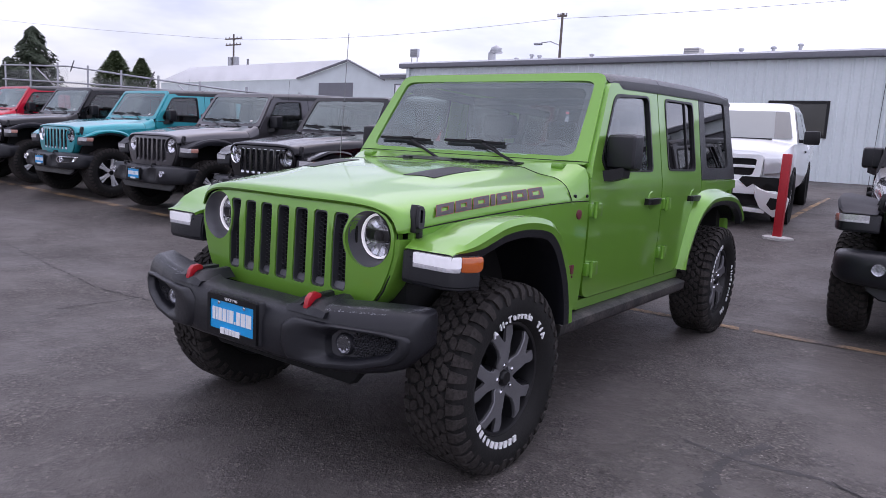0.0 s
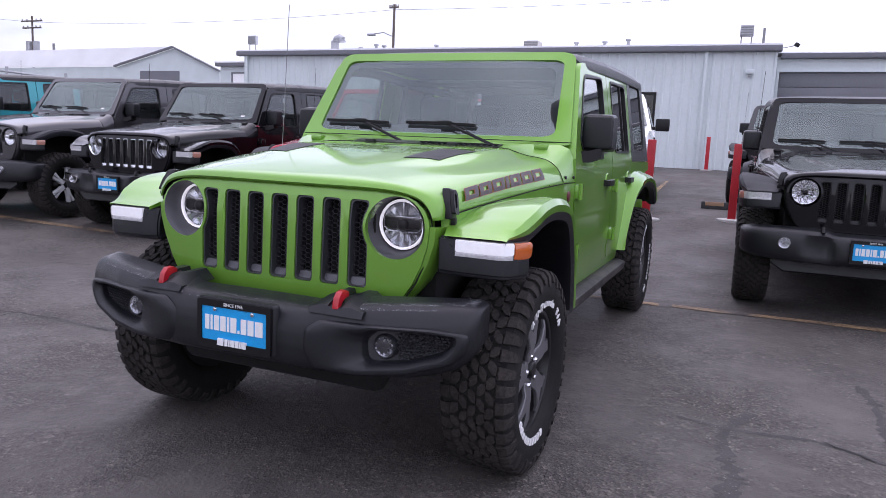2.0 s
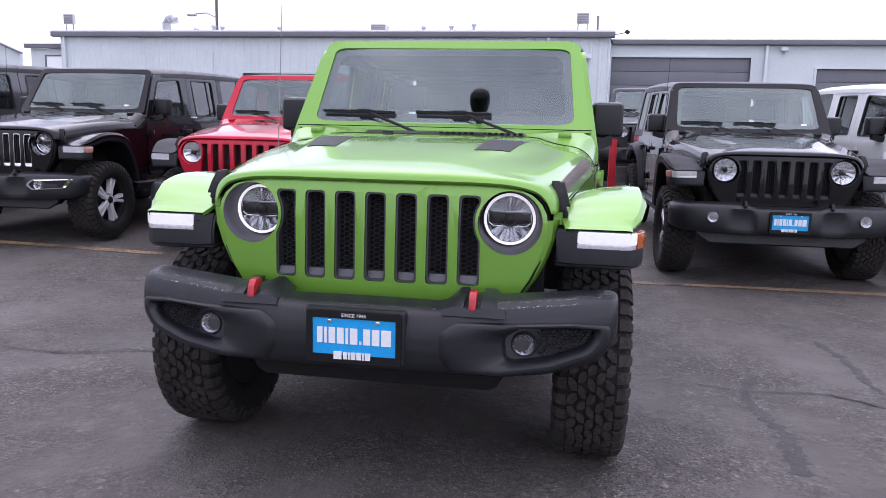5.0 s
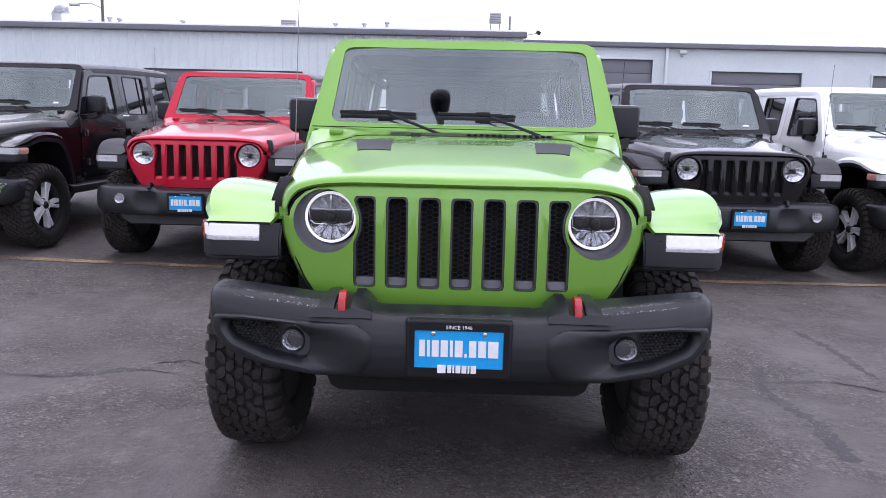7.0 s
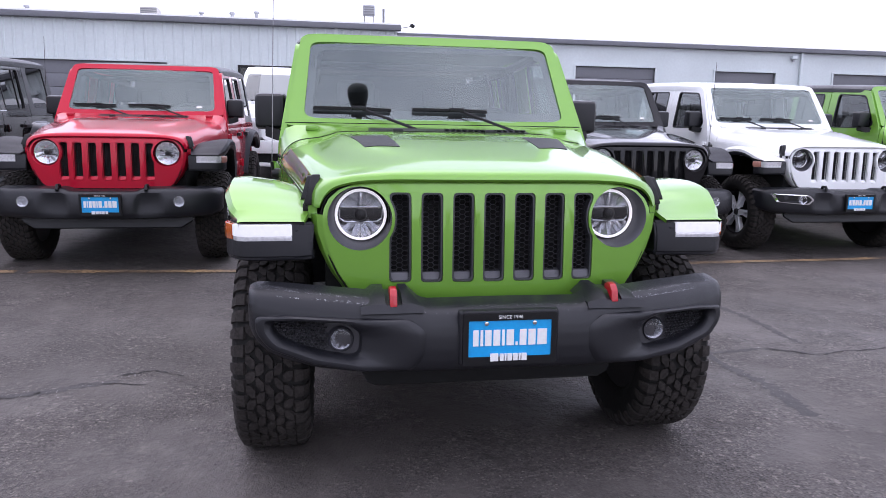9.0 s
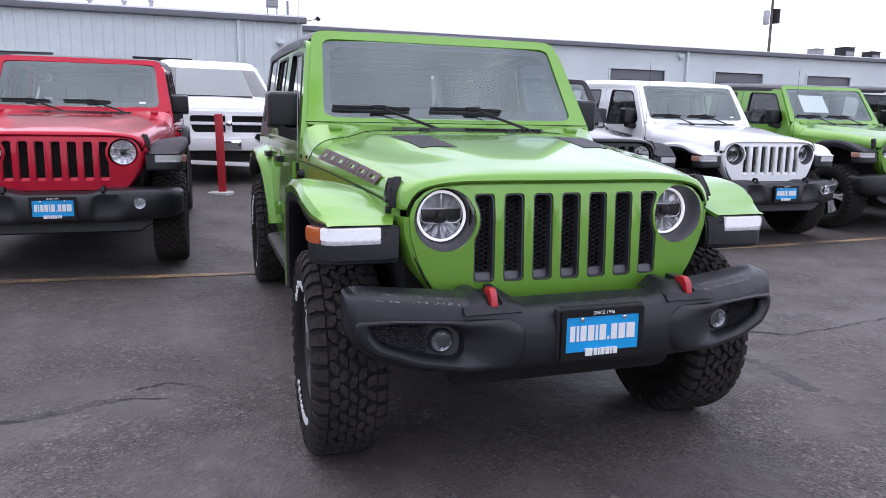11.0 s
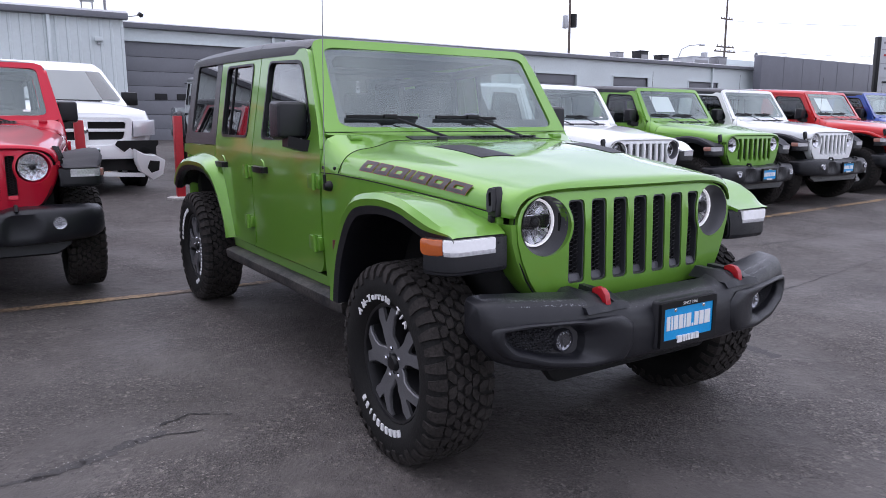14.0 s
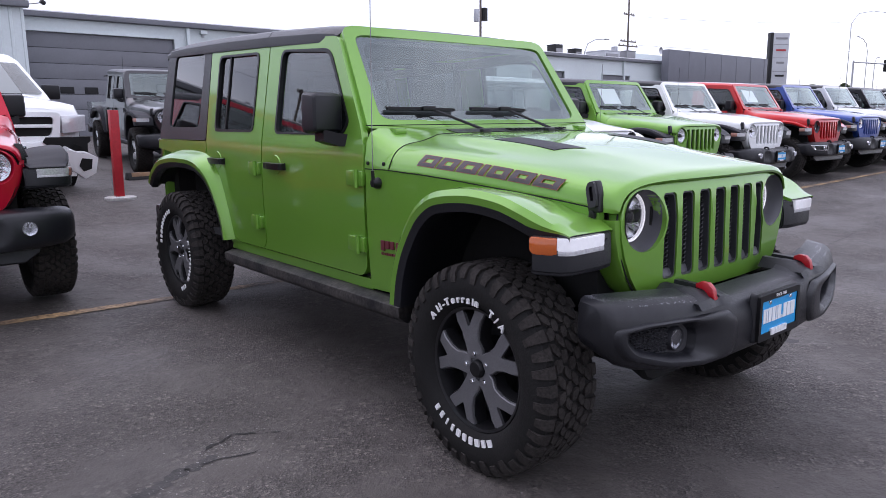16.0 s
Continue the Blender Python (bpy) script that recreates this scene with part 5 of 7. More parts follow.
def offroad_car(m, label, paint, trim="sport", top=None, flares=None, chrome=False, steer=0.0, words=-48.0, group="row of parked off-road cars", sheet=False, aerial=True, pick=False):
    car = thing("offroad_car", m, label, "car", group)
    hero = trim == "trail"
    top = top or HARDTOP
    flare_mat = flares or PLASTIC_GREY
    P = lambda name, make, mat, lab="", key=None, parent=None, mm=None: part(name, make, mat, parent or car, lab, key or name, mm)
    hood = P("hood", make_hood, paint, "glossy hood with a raised centre")
    P("cowl", make_cowl, paint)
    P("cowl_vent", make_cowl_vent, PLASTIC, "black plastic cowl vent", parent=None)
    grille = P("grille", make_grille, paint, "seven-slot grille panel")
    for i in range(-3, 4):
        bez = {"trail": SLOT_GREY, "sahara": CHROME if chrome else paint}.get(trim, paint if paint is not BLACK else BLACK_SATIN)
        b = P("slot_bezel", lambda: make_slot_bezel(i), bez, "", ("slot_bezel", i), grille)
        P("slot_mesh", lambda: make_slot_mesh(i), HONEYCOMB, "", ("slot_mesh", i), grille)
        P("slot_foot", lambda: make_slot_foot(i), TRIM_GREY if hero else bez, "", ("slot_foot", i), grille)
    P("grille_backing", lambda: box(-0.362, 0.362, -0.385, -0.375, 0.70, 1.05), UNDER, parent=grille)
    P("grille_seam", make_grille_seam, UNDER, "dark panel gap", parent=grille)
    for s, n in ((1, "l"), (-1, "r")):
        K = lambda k: (k, s)
        P("fender", side(make_fender, s), paint, "", K("fender"))
        P("grille_side", side(make_grille_side, s), paint, "", K("grille_side"), grille)
        lamp = P("headlight", side(make_head_bezel, s), TRIM_GREY if hero else (CHROME if chrome else paint if trim == "sport" else TRIM_GREY), "round headlight in a deep bezel", K("head_bezel"))
        c = lamp_centre()
        if trim == "sport":
            P("reflector", side(make_lamp_bowl, s), REFLECT, "bright lamp bowl", K("bowl"), lamp)
            P("bulb_shield", side(make_bulb_shield, s), BLACK_SATIN, "", K("bulb_shield"), lamp)
            P("lens", side(lambda: make_disc(0.0945, -0.010, -0.008, 0.016, 36, sport_centre()), s), LENS, "", K("sport_lens"), lamp)
        else:
            P("reflector", side(lambda: make_disc(0.0925, 0.02, 0.045, 0, 36, c), s), SMOKED, "", K("reflector"), lamp)
            P("projector", side(make_projector, s), BLACK_SATIN, "", K("projector"), lamp)
            P("halo", side(make_halo, s), LAMP_WHITE if hero else CHROME, "bright ring round the lamp", K("halo"), lamp)
            tagged(P("reflector_fins", side(make_lamp_fins, s), FACET, "polished lamp facets", K("fins"), lamp), kind="stuff")
            P("lens", side(lambda: make_disc(0.0915, -0.012, -0.010, 0.016, 36, c), s), LENS, "", K("lens"), lamp)
        fl = P("front_flare", side(lambda: make_flare(True, ("fall", "in", "m1", "m2", "top", "edge", "low")), s), flare_mat, "wide front wheel flare", K("ff"))
        P("flare_lip", side(lambda: make_flare(True, ("low", "lip", "lip2", "deep", "liner")), s), PLASTIC, "black lip", K("fl"), fl)
        P("flare_nose", side(make_flare_nose, s), PLASTIC, "black flare nose", K("nose"), fl)
        P("daytime_lamp", side(make_drl, s), LAMP_BAR if hero else LAMP_CLEAR, "white lamp bar", K("drl"), fl)
        P("lamp_lower", side(make_drl_low, s), LAMP_CLEAR, "", K("drl_low"), fl)
        P("side_marker", side(make_marker, s), AMBER if hero else AMBER_PALE, "amber side marker", K("marker"), fl)
        shift = Matrix.Translation((0, 0.48, 0)) if pick else None
        rf = P("rear_flare", side(lambda: make_flare(False, ("in", "m1", "m2", "top", "edge", "low")), s), flare_mat, "wide rear wheel flare", K("rf"), None, shift)
        P("flare_lip", side(lambda: make_flare(False, ("low", "lip", "lip2", "deep", "liner")), s), PLASTIC, "black lip", K("rl"), rf)
        P("sill", side(make_sill, s), paint, "", K("sill"))
        P("rock_rail", side(lambda: prism([(0.745, 0.455), (0.80, 0.44), (0.845, 0.47), (0.85, 0.52), (0.80, 0.535), (0.745, 0.53)], "y", 0.50, 2.27, 0.01), s), RAIL if hero else PLASTIC, "dusty black side rail" if hero else "black side rail", K("rail"))
        P("latch", side(make_latch, s), BLACK_SATIN, "black hood latch", K("latch"), hood)
        # doors
        for front in (True, False):
            y = 0.892 if front else 1.905
            o, i = (FDOOR_OUT, FDOOR_IN) if front else (RDOOR_OUT, RDOOR_IN)
            tag = "front" if front else "rear"
            d = P("door", side(lambda: make_door(front), s), paint, "", (tag + "door", s))
            P("window_frame", side(lambda: ring(o, i, side_place(0.0), 0.035), s), paint, "", (tag + "frame", s), d)
            P("window_seal", side(lambda: ring(shrink(i, -0.002), shrink(i, 0.016), side_place(0.004), 0.03), s), BLACK_SATIN, "black rubber seal", (tag + "seal", s), d)
            P("window", side(lambda: slab(shrink(i, 0.012), side_place(-0.012), 0.004), s), SIDEGLASS if front else PRIVACY, "tinted window", (tag + "glass", s), d)
            if not front:
                P("window_bar", side(lambda: slab([(2.30, 1.24), (2.315, 1.24), (2.315, 1.645), (2.30, 1.645)], side_place(-0.004), 0.012), s), BLACK_SATIN, "", K("bar"), d)
            if chrome:
                P("belt_trim", side(lambda: slab([(i[0][0], 1.222), (o[1][0] - 0.05, 1.222), (o[1][0] - 0.05, 1.232), (i[0][0], 1.232)], side_place(0.006), 0.008), s), CHROME, "chrome strip below the window", (tag + "belt", s), d)
            P("door_handle", side(lambda: make_handle(1.628 if front else 2.385), s), BLACK_SATIN, "black door handle", (tag + "handle", s), d)
            P("handle_cup", side(lambda: make_handle_cup(1.628 if front else 2.385), s), paint, "", (tag + "cup", s), d)
            for z in (1.043, 0.745):
                P("hinge", side(lambda: make_hinge(y, z), s), paint, "painted door hinge", (tag + "hinge", s, z), d)
        mir = P("mirror", side(make_mirror, s), PLASTIC, "black square wing mirror", K("mirror"))
        P("mirror_arm", side(make_mirror_arm, s), BLACK_SATIN, "", K("mirror_arm"), mir)
        P("mirror_glass", side(lambda: box(0.781, 0.916, 1.1195, 1.123, 1.258, 1.41), s), CHROME, "", K("mirror_glass"), mir)
        # hardtop side
        if pick:
            P("bed_side", side(lambda: box(0.70, 0.80, 2.66, 4.75, 0.62, 1.19, 0.02), s), paint, "", K("bed"))
        q = None if pick else P("quarter_panel", side(lambda: ring(QUARTER_OUT, QUARTER_IN, side_place(0.0), 0.04), s), top, "black hardtop side panel", K("quarter"))
        if not pick: P("quarter_window", side(lambda: slab(shrink(QUARTER_IN, -0.004), side_place(-0.008), 0.004), s), PRIVACY, "dark privacy glass", K("qglass"), q)
        if not pick: P("tail_lamp", side(lambda: box(0.66, 0.775, 3.42, 3.48, 0.90, 1.13, 0.012), s), BLACK_SATIN, "", K("tail"))
        part("bonnet_stop", side(lambda: box(0.20, 0.25, 0.61, 0.645, 1.232, 1.254, 0.008), s), PLASTIC, hood, "", K("stop"))
        part("screen_hinge", side(lambda: box(0.60, 0.665, 0.745, 0.80, 1.235, 1.262, 0.008), s), paint, car, "", K("shinge"))
        wheel(car, s, 0.0, "trail" if hero else "alloy", words + (13 if s > 0 else -2), steer)
        wheel(car, s, 3.49 if pick else 3.008, "trail" if hero else "alloy", words + 120, 0.0, 0.438, 0.756)
        if hero:
            P("trim_mark", lambda: make_text_decal(s, 0.0012), DECAL, "dark trim mark with a thin red edge", K("decal"), hood)
            P("trim_mark_edge", lambda: make_text_decal(s, 0.0007, 0.0022), DECAL_EDGE, "", K("decal_edge"), hood)
            if s > 0:
                P("round_badge", lambda: moved(lathe([(-0.004, 0.025), (0.004, 0.024), (0.006, 0.018), (0.006, 0.0001)], 20), Matrix.Translation((fender_x(0.70), 0.70, 1.025))), DECAL_RED, "round dark red badge")
            P("side_badge", side(make_badge, s), DECAL_RED, "dark red badge with thin marks below", K("badge"))
            for y, x in ((0.675, 0.784), (0.775, 0.797)):
                P("bolt", side(lambda: make_cowl_bolt(y, x), s), BLACK_SATIN, "", ("cowl_bolt", y, s))
            P("seam", side(make_hood_seam, s), UNDER, "dark panel gap", K("hood_seam"))
            P("hood_vent", lambda: make_vent(s), PLASTIC_GREY, "dark grey hood vent", K("vent"), hood)
    if hero:
        P("seam", make_hood_rear_seam, UNDER, "dark panel gap")
        P("seam", make_screen_seam, UNDER, "dark panel gap", "screen_seam")
    P("seam_strip", lambda: box(-0.46, 0.46, -0.400, -0.380, 1.052, 1.082), UNDER)
    screen = P("windscreen_frame", lambda: ring(WS_OUT, WS_IN, ws_place, 0.05), paint, "upright windscreen frame")
    P("screen_border", lambda: ring(shrink(WS_IN, -0.003), WS_CLEAR, lambda u, v, d: ws_place(u, v, 0.017 + d), 0.001), BLACK_SATIN, "", parent=screen)
    P("windscreen", lambda: curved(shrink(WS_IN, -0.004), 0.008, ws_place), WINDSCREEN, "tinted windscreen", parent=screen)
    for sx in (-0.42, 0.08):
        arm, blade = make_wiper(sx)
        wob = P("wiper", joined(arm), BLACK_SATIN, "black wiper", ("wiper", sx), screen)
        part("blade", blade, BLACK_SATIN, wob, "", ("blade", sx))
    P("roof", (lambda: make_roof(2.62)) if pick else make_roof, top, "black hardtop roof" if top is HARDTOP else "painted hardtop roof", "roof_short" if pick else "roof")
    end = 1.32 if pick else 0.0
    if pick:
        P("cab_back", lambda: box(-0.70, 0.70, 2.58, 2.62, 0.62, 1.70, 0.02), paint)
        P("bed_floor", lambda: box(-0.70, 0.70, 2.66, 4.70, 0.70, 0.75), PLASTIC)
    else:
        P("rear_panel", lambda: box(-0.66, 0.66, 3.36, 3.40, 1.18, 1.77, 0.02), top)
    back = Matrix.Translation((0, end, 0))
    P("tailgate", lambda: box(-0.78, 0.78, 3.40, 3.44, 0.55, 1.19, 0.02), paint, mm=back)
    P("rear_bumper", lambda: box(-0.80, 0.80, 3.42, 3.62, 0.52, 0.70, 0.03), PLASTIC, mm=back)
    sp = None if pick else P("spare_wheel", lambda: moved(make_tyre(), pose(0, 3.56, 1.02, 0, 0, 90)), RUBBER, "spare tyre on the tailgate")
    # cabin
    P("dashboard", lambda: prism([(0.86, 0.75), (1.06, 0.80), (1.10, 1.10), (1.06, 1.21), (0.86, 1.25)], "x", -0.70, 0.70, 0.02), CABIN, "black dashboard")
    for sx in (-0.37, 0.37):
        P("seat", lambda: make_seat(sx), CABIN, "black cloth seat", ("seat", sx))
    P("rear_seat", lambda: joined(moved(make_seat(-0.28), Matrix.Translation((0, 0.75, 0))), moved(make_seat(0.28), Matrix.Translation((0, 0.75, 0)))), CABIN)
    P("steering_wheel", make_steering, CABIN)
    P("headliner", lambda: box(-0.66, 0.66, 1.16, 3.35, 1.695, 1.71), CABIN)
    P("cabin_floor", lambda: box(-0.75, 0.75, 0.82, 3.38, 0.58, 0.62), CABIN)
    P("roll_bar", lambda: joined(tube([(-0.66, 1.75, 0.7), (-0.62, 1.80, 1.64), (0.62, 1.80, 1.64), (0.66, 1.75, 0.7)], 0.03, 8), tube([(0.60, 1.10, 1.66), (0.62, 1.80, 1.64), (0.62, 2.9, 1.62)], 0.03, 8), tube([(-0.60, 1.10, 1.66), (-0.62, 1.80, 1.64), (-0.62, 2.9, 1.62)], 0.03, 8)), CABIN)
    # underneath
    P("engine_bay", lambda: box(-0.58, 0.58, -0.32, 0.78, 0.62, 1.00), UNDER)
    P("rear_splash", lambda: box(-0.72, 0.72, 3.30, 3.395, 0.55, 1.05), UNDER, mm=Matrix.Translation((0, 1.30 if pick else 0, 0)))
    P("rear_well", lambda: box(-0.60, 0.60, 2.45, 3.40, 0.55, 1.10), UNDER)
    # plain black box, added to keep light off the ground beneath the car
    P("floor_light_block", lambda: box(-0.56, 0.56, -0.50, 3.44, 0.44, 0.56, 0.02), UNDER)
    P("chassis_frame", lambda: joined(box(-0.50, -0.40, -0.50, 3.45, 0.48, 0.60), box(0.40, 0.50, -0.50, 3.45, 0.48, 0.60), box(-0.72, 0.72, 0.8, 2.3, 0.47, 0.57)), UNDER)
    P("axle", lambda: joined(tube([(-0.68, 0, TYRE_R), (0.68, 0, TYRE_R)], 0.045, 10), tube([(0.16, -0.12, TYRE_R), (0.16, 0.13, TYRE_R)], 0.11, 12), tube([(-0.60, -0.11, TYRE_R + 0.05), (0.62, -0.11, TYRE_R + 0.03)], 0.018, 8)), UNDER, key="axle")
    P("axle", lambda: joined(tube([(-0.68, 3.008, TYRE_R), (0.68, 3.008, TYRE_R)], 0.045, 10), tube([(0, 2.87, TYRE_R), (0, 3.15, TYRE_R)], 0.13, 12)), UNDER, key="axle_rear")
    for s in (1, -1):
        P("shock_absorber", side(lambda: joined(tube([(0.55, 0.10, 0.45), (0.52, 0.12, 0.92)], 0.032, 10), tube([(0.50 + 0.055 * math.cos(w * 1.0), 0.0 + 0.055 * math.sin(w), 0.47 + w * 0.011) for w in [k * 0.5 for k in range(76)]], 0.009, 5)), s), UNDER, "", ("shock", s))
    # front bumper
    lower = Matrix.Translation((0, 0, -0.035))
    if hero:
        b = P("front_bumper", make_winch_bumper, PLASTIC, "wet black winch bumper")
        tagged(P("rain_water", make_drops, WATER, "", None, b), kind="stuff")
        for s in (1, -1):
            K = lambda k: (k, s)
            P("fog_bezel", side(lambda: fog_rim(), s), PLASTIC, "", K("fogbez"), b)
            P("fog_mesh", side(make_fog_mesh, s), HONEYCOMB, "", K("fogmesh"), b)
            fog = P("fog_lamp", side(lambda: make_fog_bowl((0.535, -0.606, 0.580), 0.036), s), FOG_FACET, "round clear fog lamp", K("fog"), b)
            P("lens", side(lambda: make_disc(0.036, -0.008, -0.006, 0.008, 24, (0.535, -0.604, 0.580)), s), LENS, "", K("foglens"), fog)
            P("fog_ring", side(lambda: moved(lathe([(-0.012, 0.034), (-0.016, 0.038), (-0.010, 0.042), (0.02, 0.042)], 24, "y"), Matrix.Translation((0.535, -0.600, 0.580))), s), PLASTIC_GREY, "", K("fogring"), b)
            P("hook_mount", side(make_hook_mount, s), PLASTIC, "", K("mount"), b)
            P("tow_hook", side(make_hook, s), HOOK_RED, "bright red tow hook", K("hook"), b)
    else:
        b = P("front_bumper", make_sport_bumper, PLASTIC, "black plastic bumper", "sport_bumper", None, lower)
        for s in (1, -1):
            K = lambda k: (k, s, trim)
            if trim == "sahara":
                fo = rpoly([(0.52, 0.565), (0.80, 0.585), (0.835, 0.665), (0.52, 0.66), (0.47, 0.615)], 0.02, 3)
                P("fog_bezel", side(lambda: ring(fo, shrink(fo, 0.022), lambda u, v, d: (u, lerp(((0.45, -0.675), (0.62, -0.645), (0.80, -0.565), (0.885, -0.44)), u)[0] + d, v), 0.03), s), CHROME, "chrome fog lamp frame", K("sbez"), b)
                P("fog_mesh", side(lambda: slab(shrink(fo, 0.018), lambda u, v, d: (u, lerp(((0.45, -0.668), (0.62, -0.638), (0.80, -0.558), (0.885, -0.43)), u)[0] + d, v), 0.01), s), BLACK_SATIN, "", K("smesh"), b)
            fog = P("fog_lamp", side(lambda: make_fog_bowl((0.58, -0.648, 0.612), 0.042), s), FACET, "round fog lamp", ("sfog", s), b)
            P("lens", side(lambda: make_disc(0.042, -0.008, -0.006, 0.010, 20, (0.58, -0.648, 0.612)), s), LENS, "", ("sfoglens", s), fog)
            P("tow_hook", side(lambda: tube([(0.33, -0.56, 0.69), (0.33, -0.58, 0.735), (0.33, -0.62, 0.735), (0.33, -0.64, 0.70)], 0.014, 8), s), BLACK_SATIN, "", ("bhook", s), b)
    P("air_dam", make_air_dam if hero else make_sport_dam, UNDER if hero else PLASTIC, "", "air_dam" if hero else "sport_dam", b)
    if hero:
        P("plate_block", make_plate_block, PLASTIC, "", parent=b)
    pf = P("plate_frame", make_plate_frame, BLACK_SATIN, "black dealer plate frame", parent=None, mm=Matrix.Translation((0, 0.012, 0.588 if hero else 0.553)) @ Matrix.Diagonal((0.93, 1, 0.93, 1)) @ Matrix.Translation((0, 0, -0.588)))
    P("plate_backing", make_plate_backing, BLACK_SATIN, parent=pf)
    P("plate", make_plate, PLATE_BLUE, "bright blue dealer plate", parent=pf)
    P("plate_mark", make_plate_print, PRINT_WHITE, "row of white marks", parent=pf)
    P("plate_foot_mark", make_plate_foot_print, PRINT_WHITE, "", parent=pf)
    P("plate_word", lambda: moved(text_bm("SINCE 1946", 0.0175, 0.0006), pose(0, -0.7168, 0.667, 90, 0, 0)), PRINT_WHITE, "", parent=pf)
    for sx in (-0.085, 0.085):
        P("plate_screw", lambda: moved(make_disc(0.008, -0.004, 0.004, 0.002, 10), Matrix.Translation((sx, -0.712, 0.645))), CHROME, "", ("screw", sx), pf)
    if aerial:
        base = P("aerial_base", lambda: joined(moved(lathe([(-0.83, 0.0001), (-0.828, 0.016), (-0.81, 0.024), (-0.78, 0.026)], 16), Matrix.Translation((0, 0.70, 1.03))), tube([(-0.822, 0.70, 1.03), (-0.825, 0.70, 1.085)], 0.008, 8)), BLACK_SATIN, "black aerial base")
        P("aerial", lambda: tube([(-0.825, 0.70, 1.08), (-0.80, 0.72, 1.95)], 0.0022, 5), BLACK_SATIN if not hero else STEEL, "thin whip aerial", parent=base)
    if sheet:
        P("price_sheet", lambda: slab([(-0.47, 0.30), (-0.06, 0.30), (-0.06, 0.78), (-0.47, 0.78)], lambda u, v, d: ws_place(u, v, 0.016 + d), 0.001), PAPER, "white price sheet behind the glass", parent=screen)
    else:
        P("sticker", lambda: slab([(0.50, 0.155), (0.555, 0.155), (0.555, 0.19), (0.50, 0.19)], lambda u, v, d: ws_place(u, v, 0.006 + d), 0.001), PAPER, "", parent=screen) if not hero else None
    return car


# ---- ground ----
GROUND = ((-900, 0.0), (0.4, 0.0), (1.5, 0.018), (2.6, 0.042), (3.0, 0.050), (3.3, 0.053), (3.7, 0.058), (4.2, 0.070), (5.5, 0.110), (7.0, 0.180), (8.2, 0.325), (9.3, 0.385), (13.0, 0.545), (22.0, 0.87), (26.0, 0.95), (900, 0.95))


def gz(y, x=0.0):
    """Height of the ground: it rises towards the workshop and, along the row of cars, to both sides."""
    side_rise = 0.019 * max(0.0, min(15.0, -x) - 0.8) if x < 0 else 0.003 * min(4.3, x) + 0.0145 * max(0.0, min(16.0, x) - 4.3)
    return lerp(GROUND, y)[0] + side_rise * lerp(((2.4, 0.0), (3.4, 1.0), (6.0, 1.0), (9.0, 0.0)), y)[0]


def make_ground():
    ys = [-900, -60, -12, -6, -3, 0, 0.4, 0.9, 1.5, 2.4, 2.6, 3.0, 3.15, 3.3, 3.5, 3.7, 4.2, 5, 6, 7, 8, 9.3, 11, 13, 17, 22, 26, 30, 60, 200, 900]
    xs = [-900, -200, -60, -30, -15, -12, -9, -6, -3, -0.8, 0, 2, 4.3, 6, 9, 12, 15, 30, 60, 200, 900]
    return grid([[(x, y, gz(y, x)) for x in xs] for y in ys])


tagged(part("ground", make_ground, ASPHALT), "worn dark grey asphalt of the car lot", "ground", kind="structure")


def ribbon(name, pts, width, mat, label, lift, rnd, jag=0.3, category="crack", kind="structure"):
    """A thin strip that follows the ground."""
    bm = bmesh.new()
    left, right = [], []
    for i, (x, y) in enumerate(pts):
        a, b = pts[max(i - 1, 0)], pts[min(i + 1, len(pts) - 1)]
        d = Vector((b[0] - a[0], b[1] - a[1])).normalized()
        n = Vector((-d.y, d.x))
        w = width * (1 + jag * rnd.uniform(-1, 1)) / 2
        if jag > 0.2 and i in (0, len(pts) - 1):
            w *= 0.2
        for side_list, s in ((left, 1), (right, -1)):
            px, py = x + n.x * w * s, y + n.y * w * s
            side_list.append(bm.verts.new((px, py, gz(py, px) + lift)))
    for i in range(len(pts) - 1):
        bm.faces.new((left[i], left[i + 1], right[i + 1], right[i]))
    return tagged(part(name, bm, mat), label, category, kind=kind)


def wander(a, b, n, sway, rnd):
    out = []
    off = 0.0
    for k in range(n + 1):
        t = k / n
        off = off * 0.7 + rnd.uniform(-sway, sway)
        e = math.sin(math.pi * min(1, max(0, t))) ** 0.3 if 0 < t < 1 else 0
        d = Vector((b[0] - a[0], b[1] - a[1]))
        nrm = Vector((-d.y, d.x)).normalized()
        out.append((a[0] + d.x * t + nrm.x * off * e, a[1] + d.y * t + nrm.y * off * e))
    return out


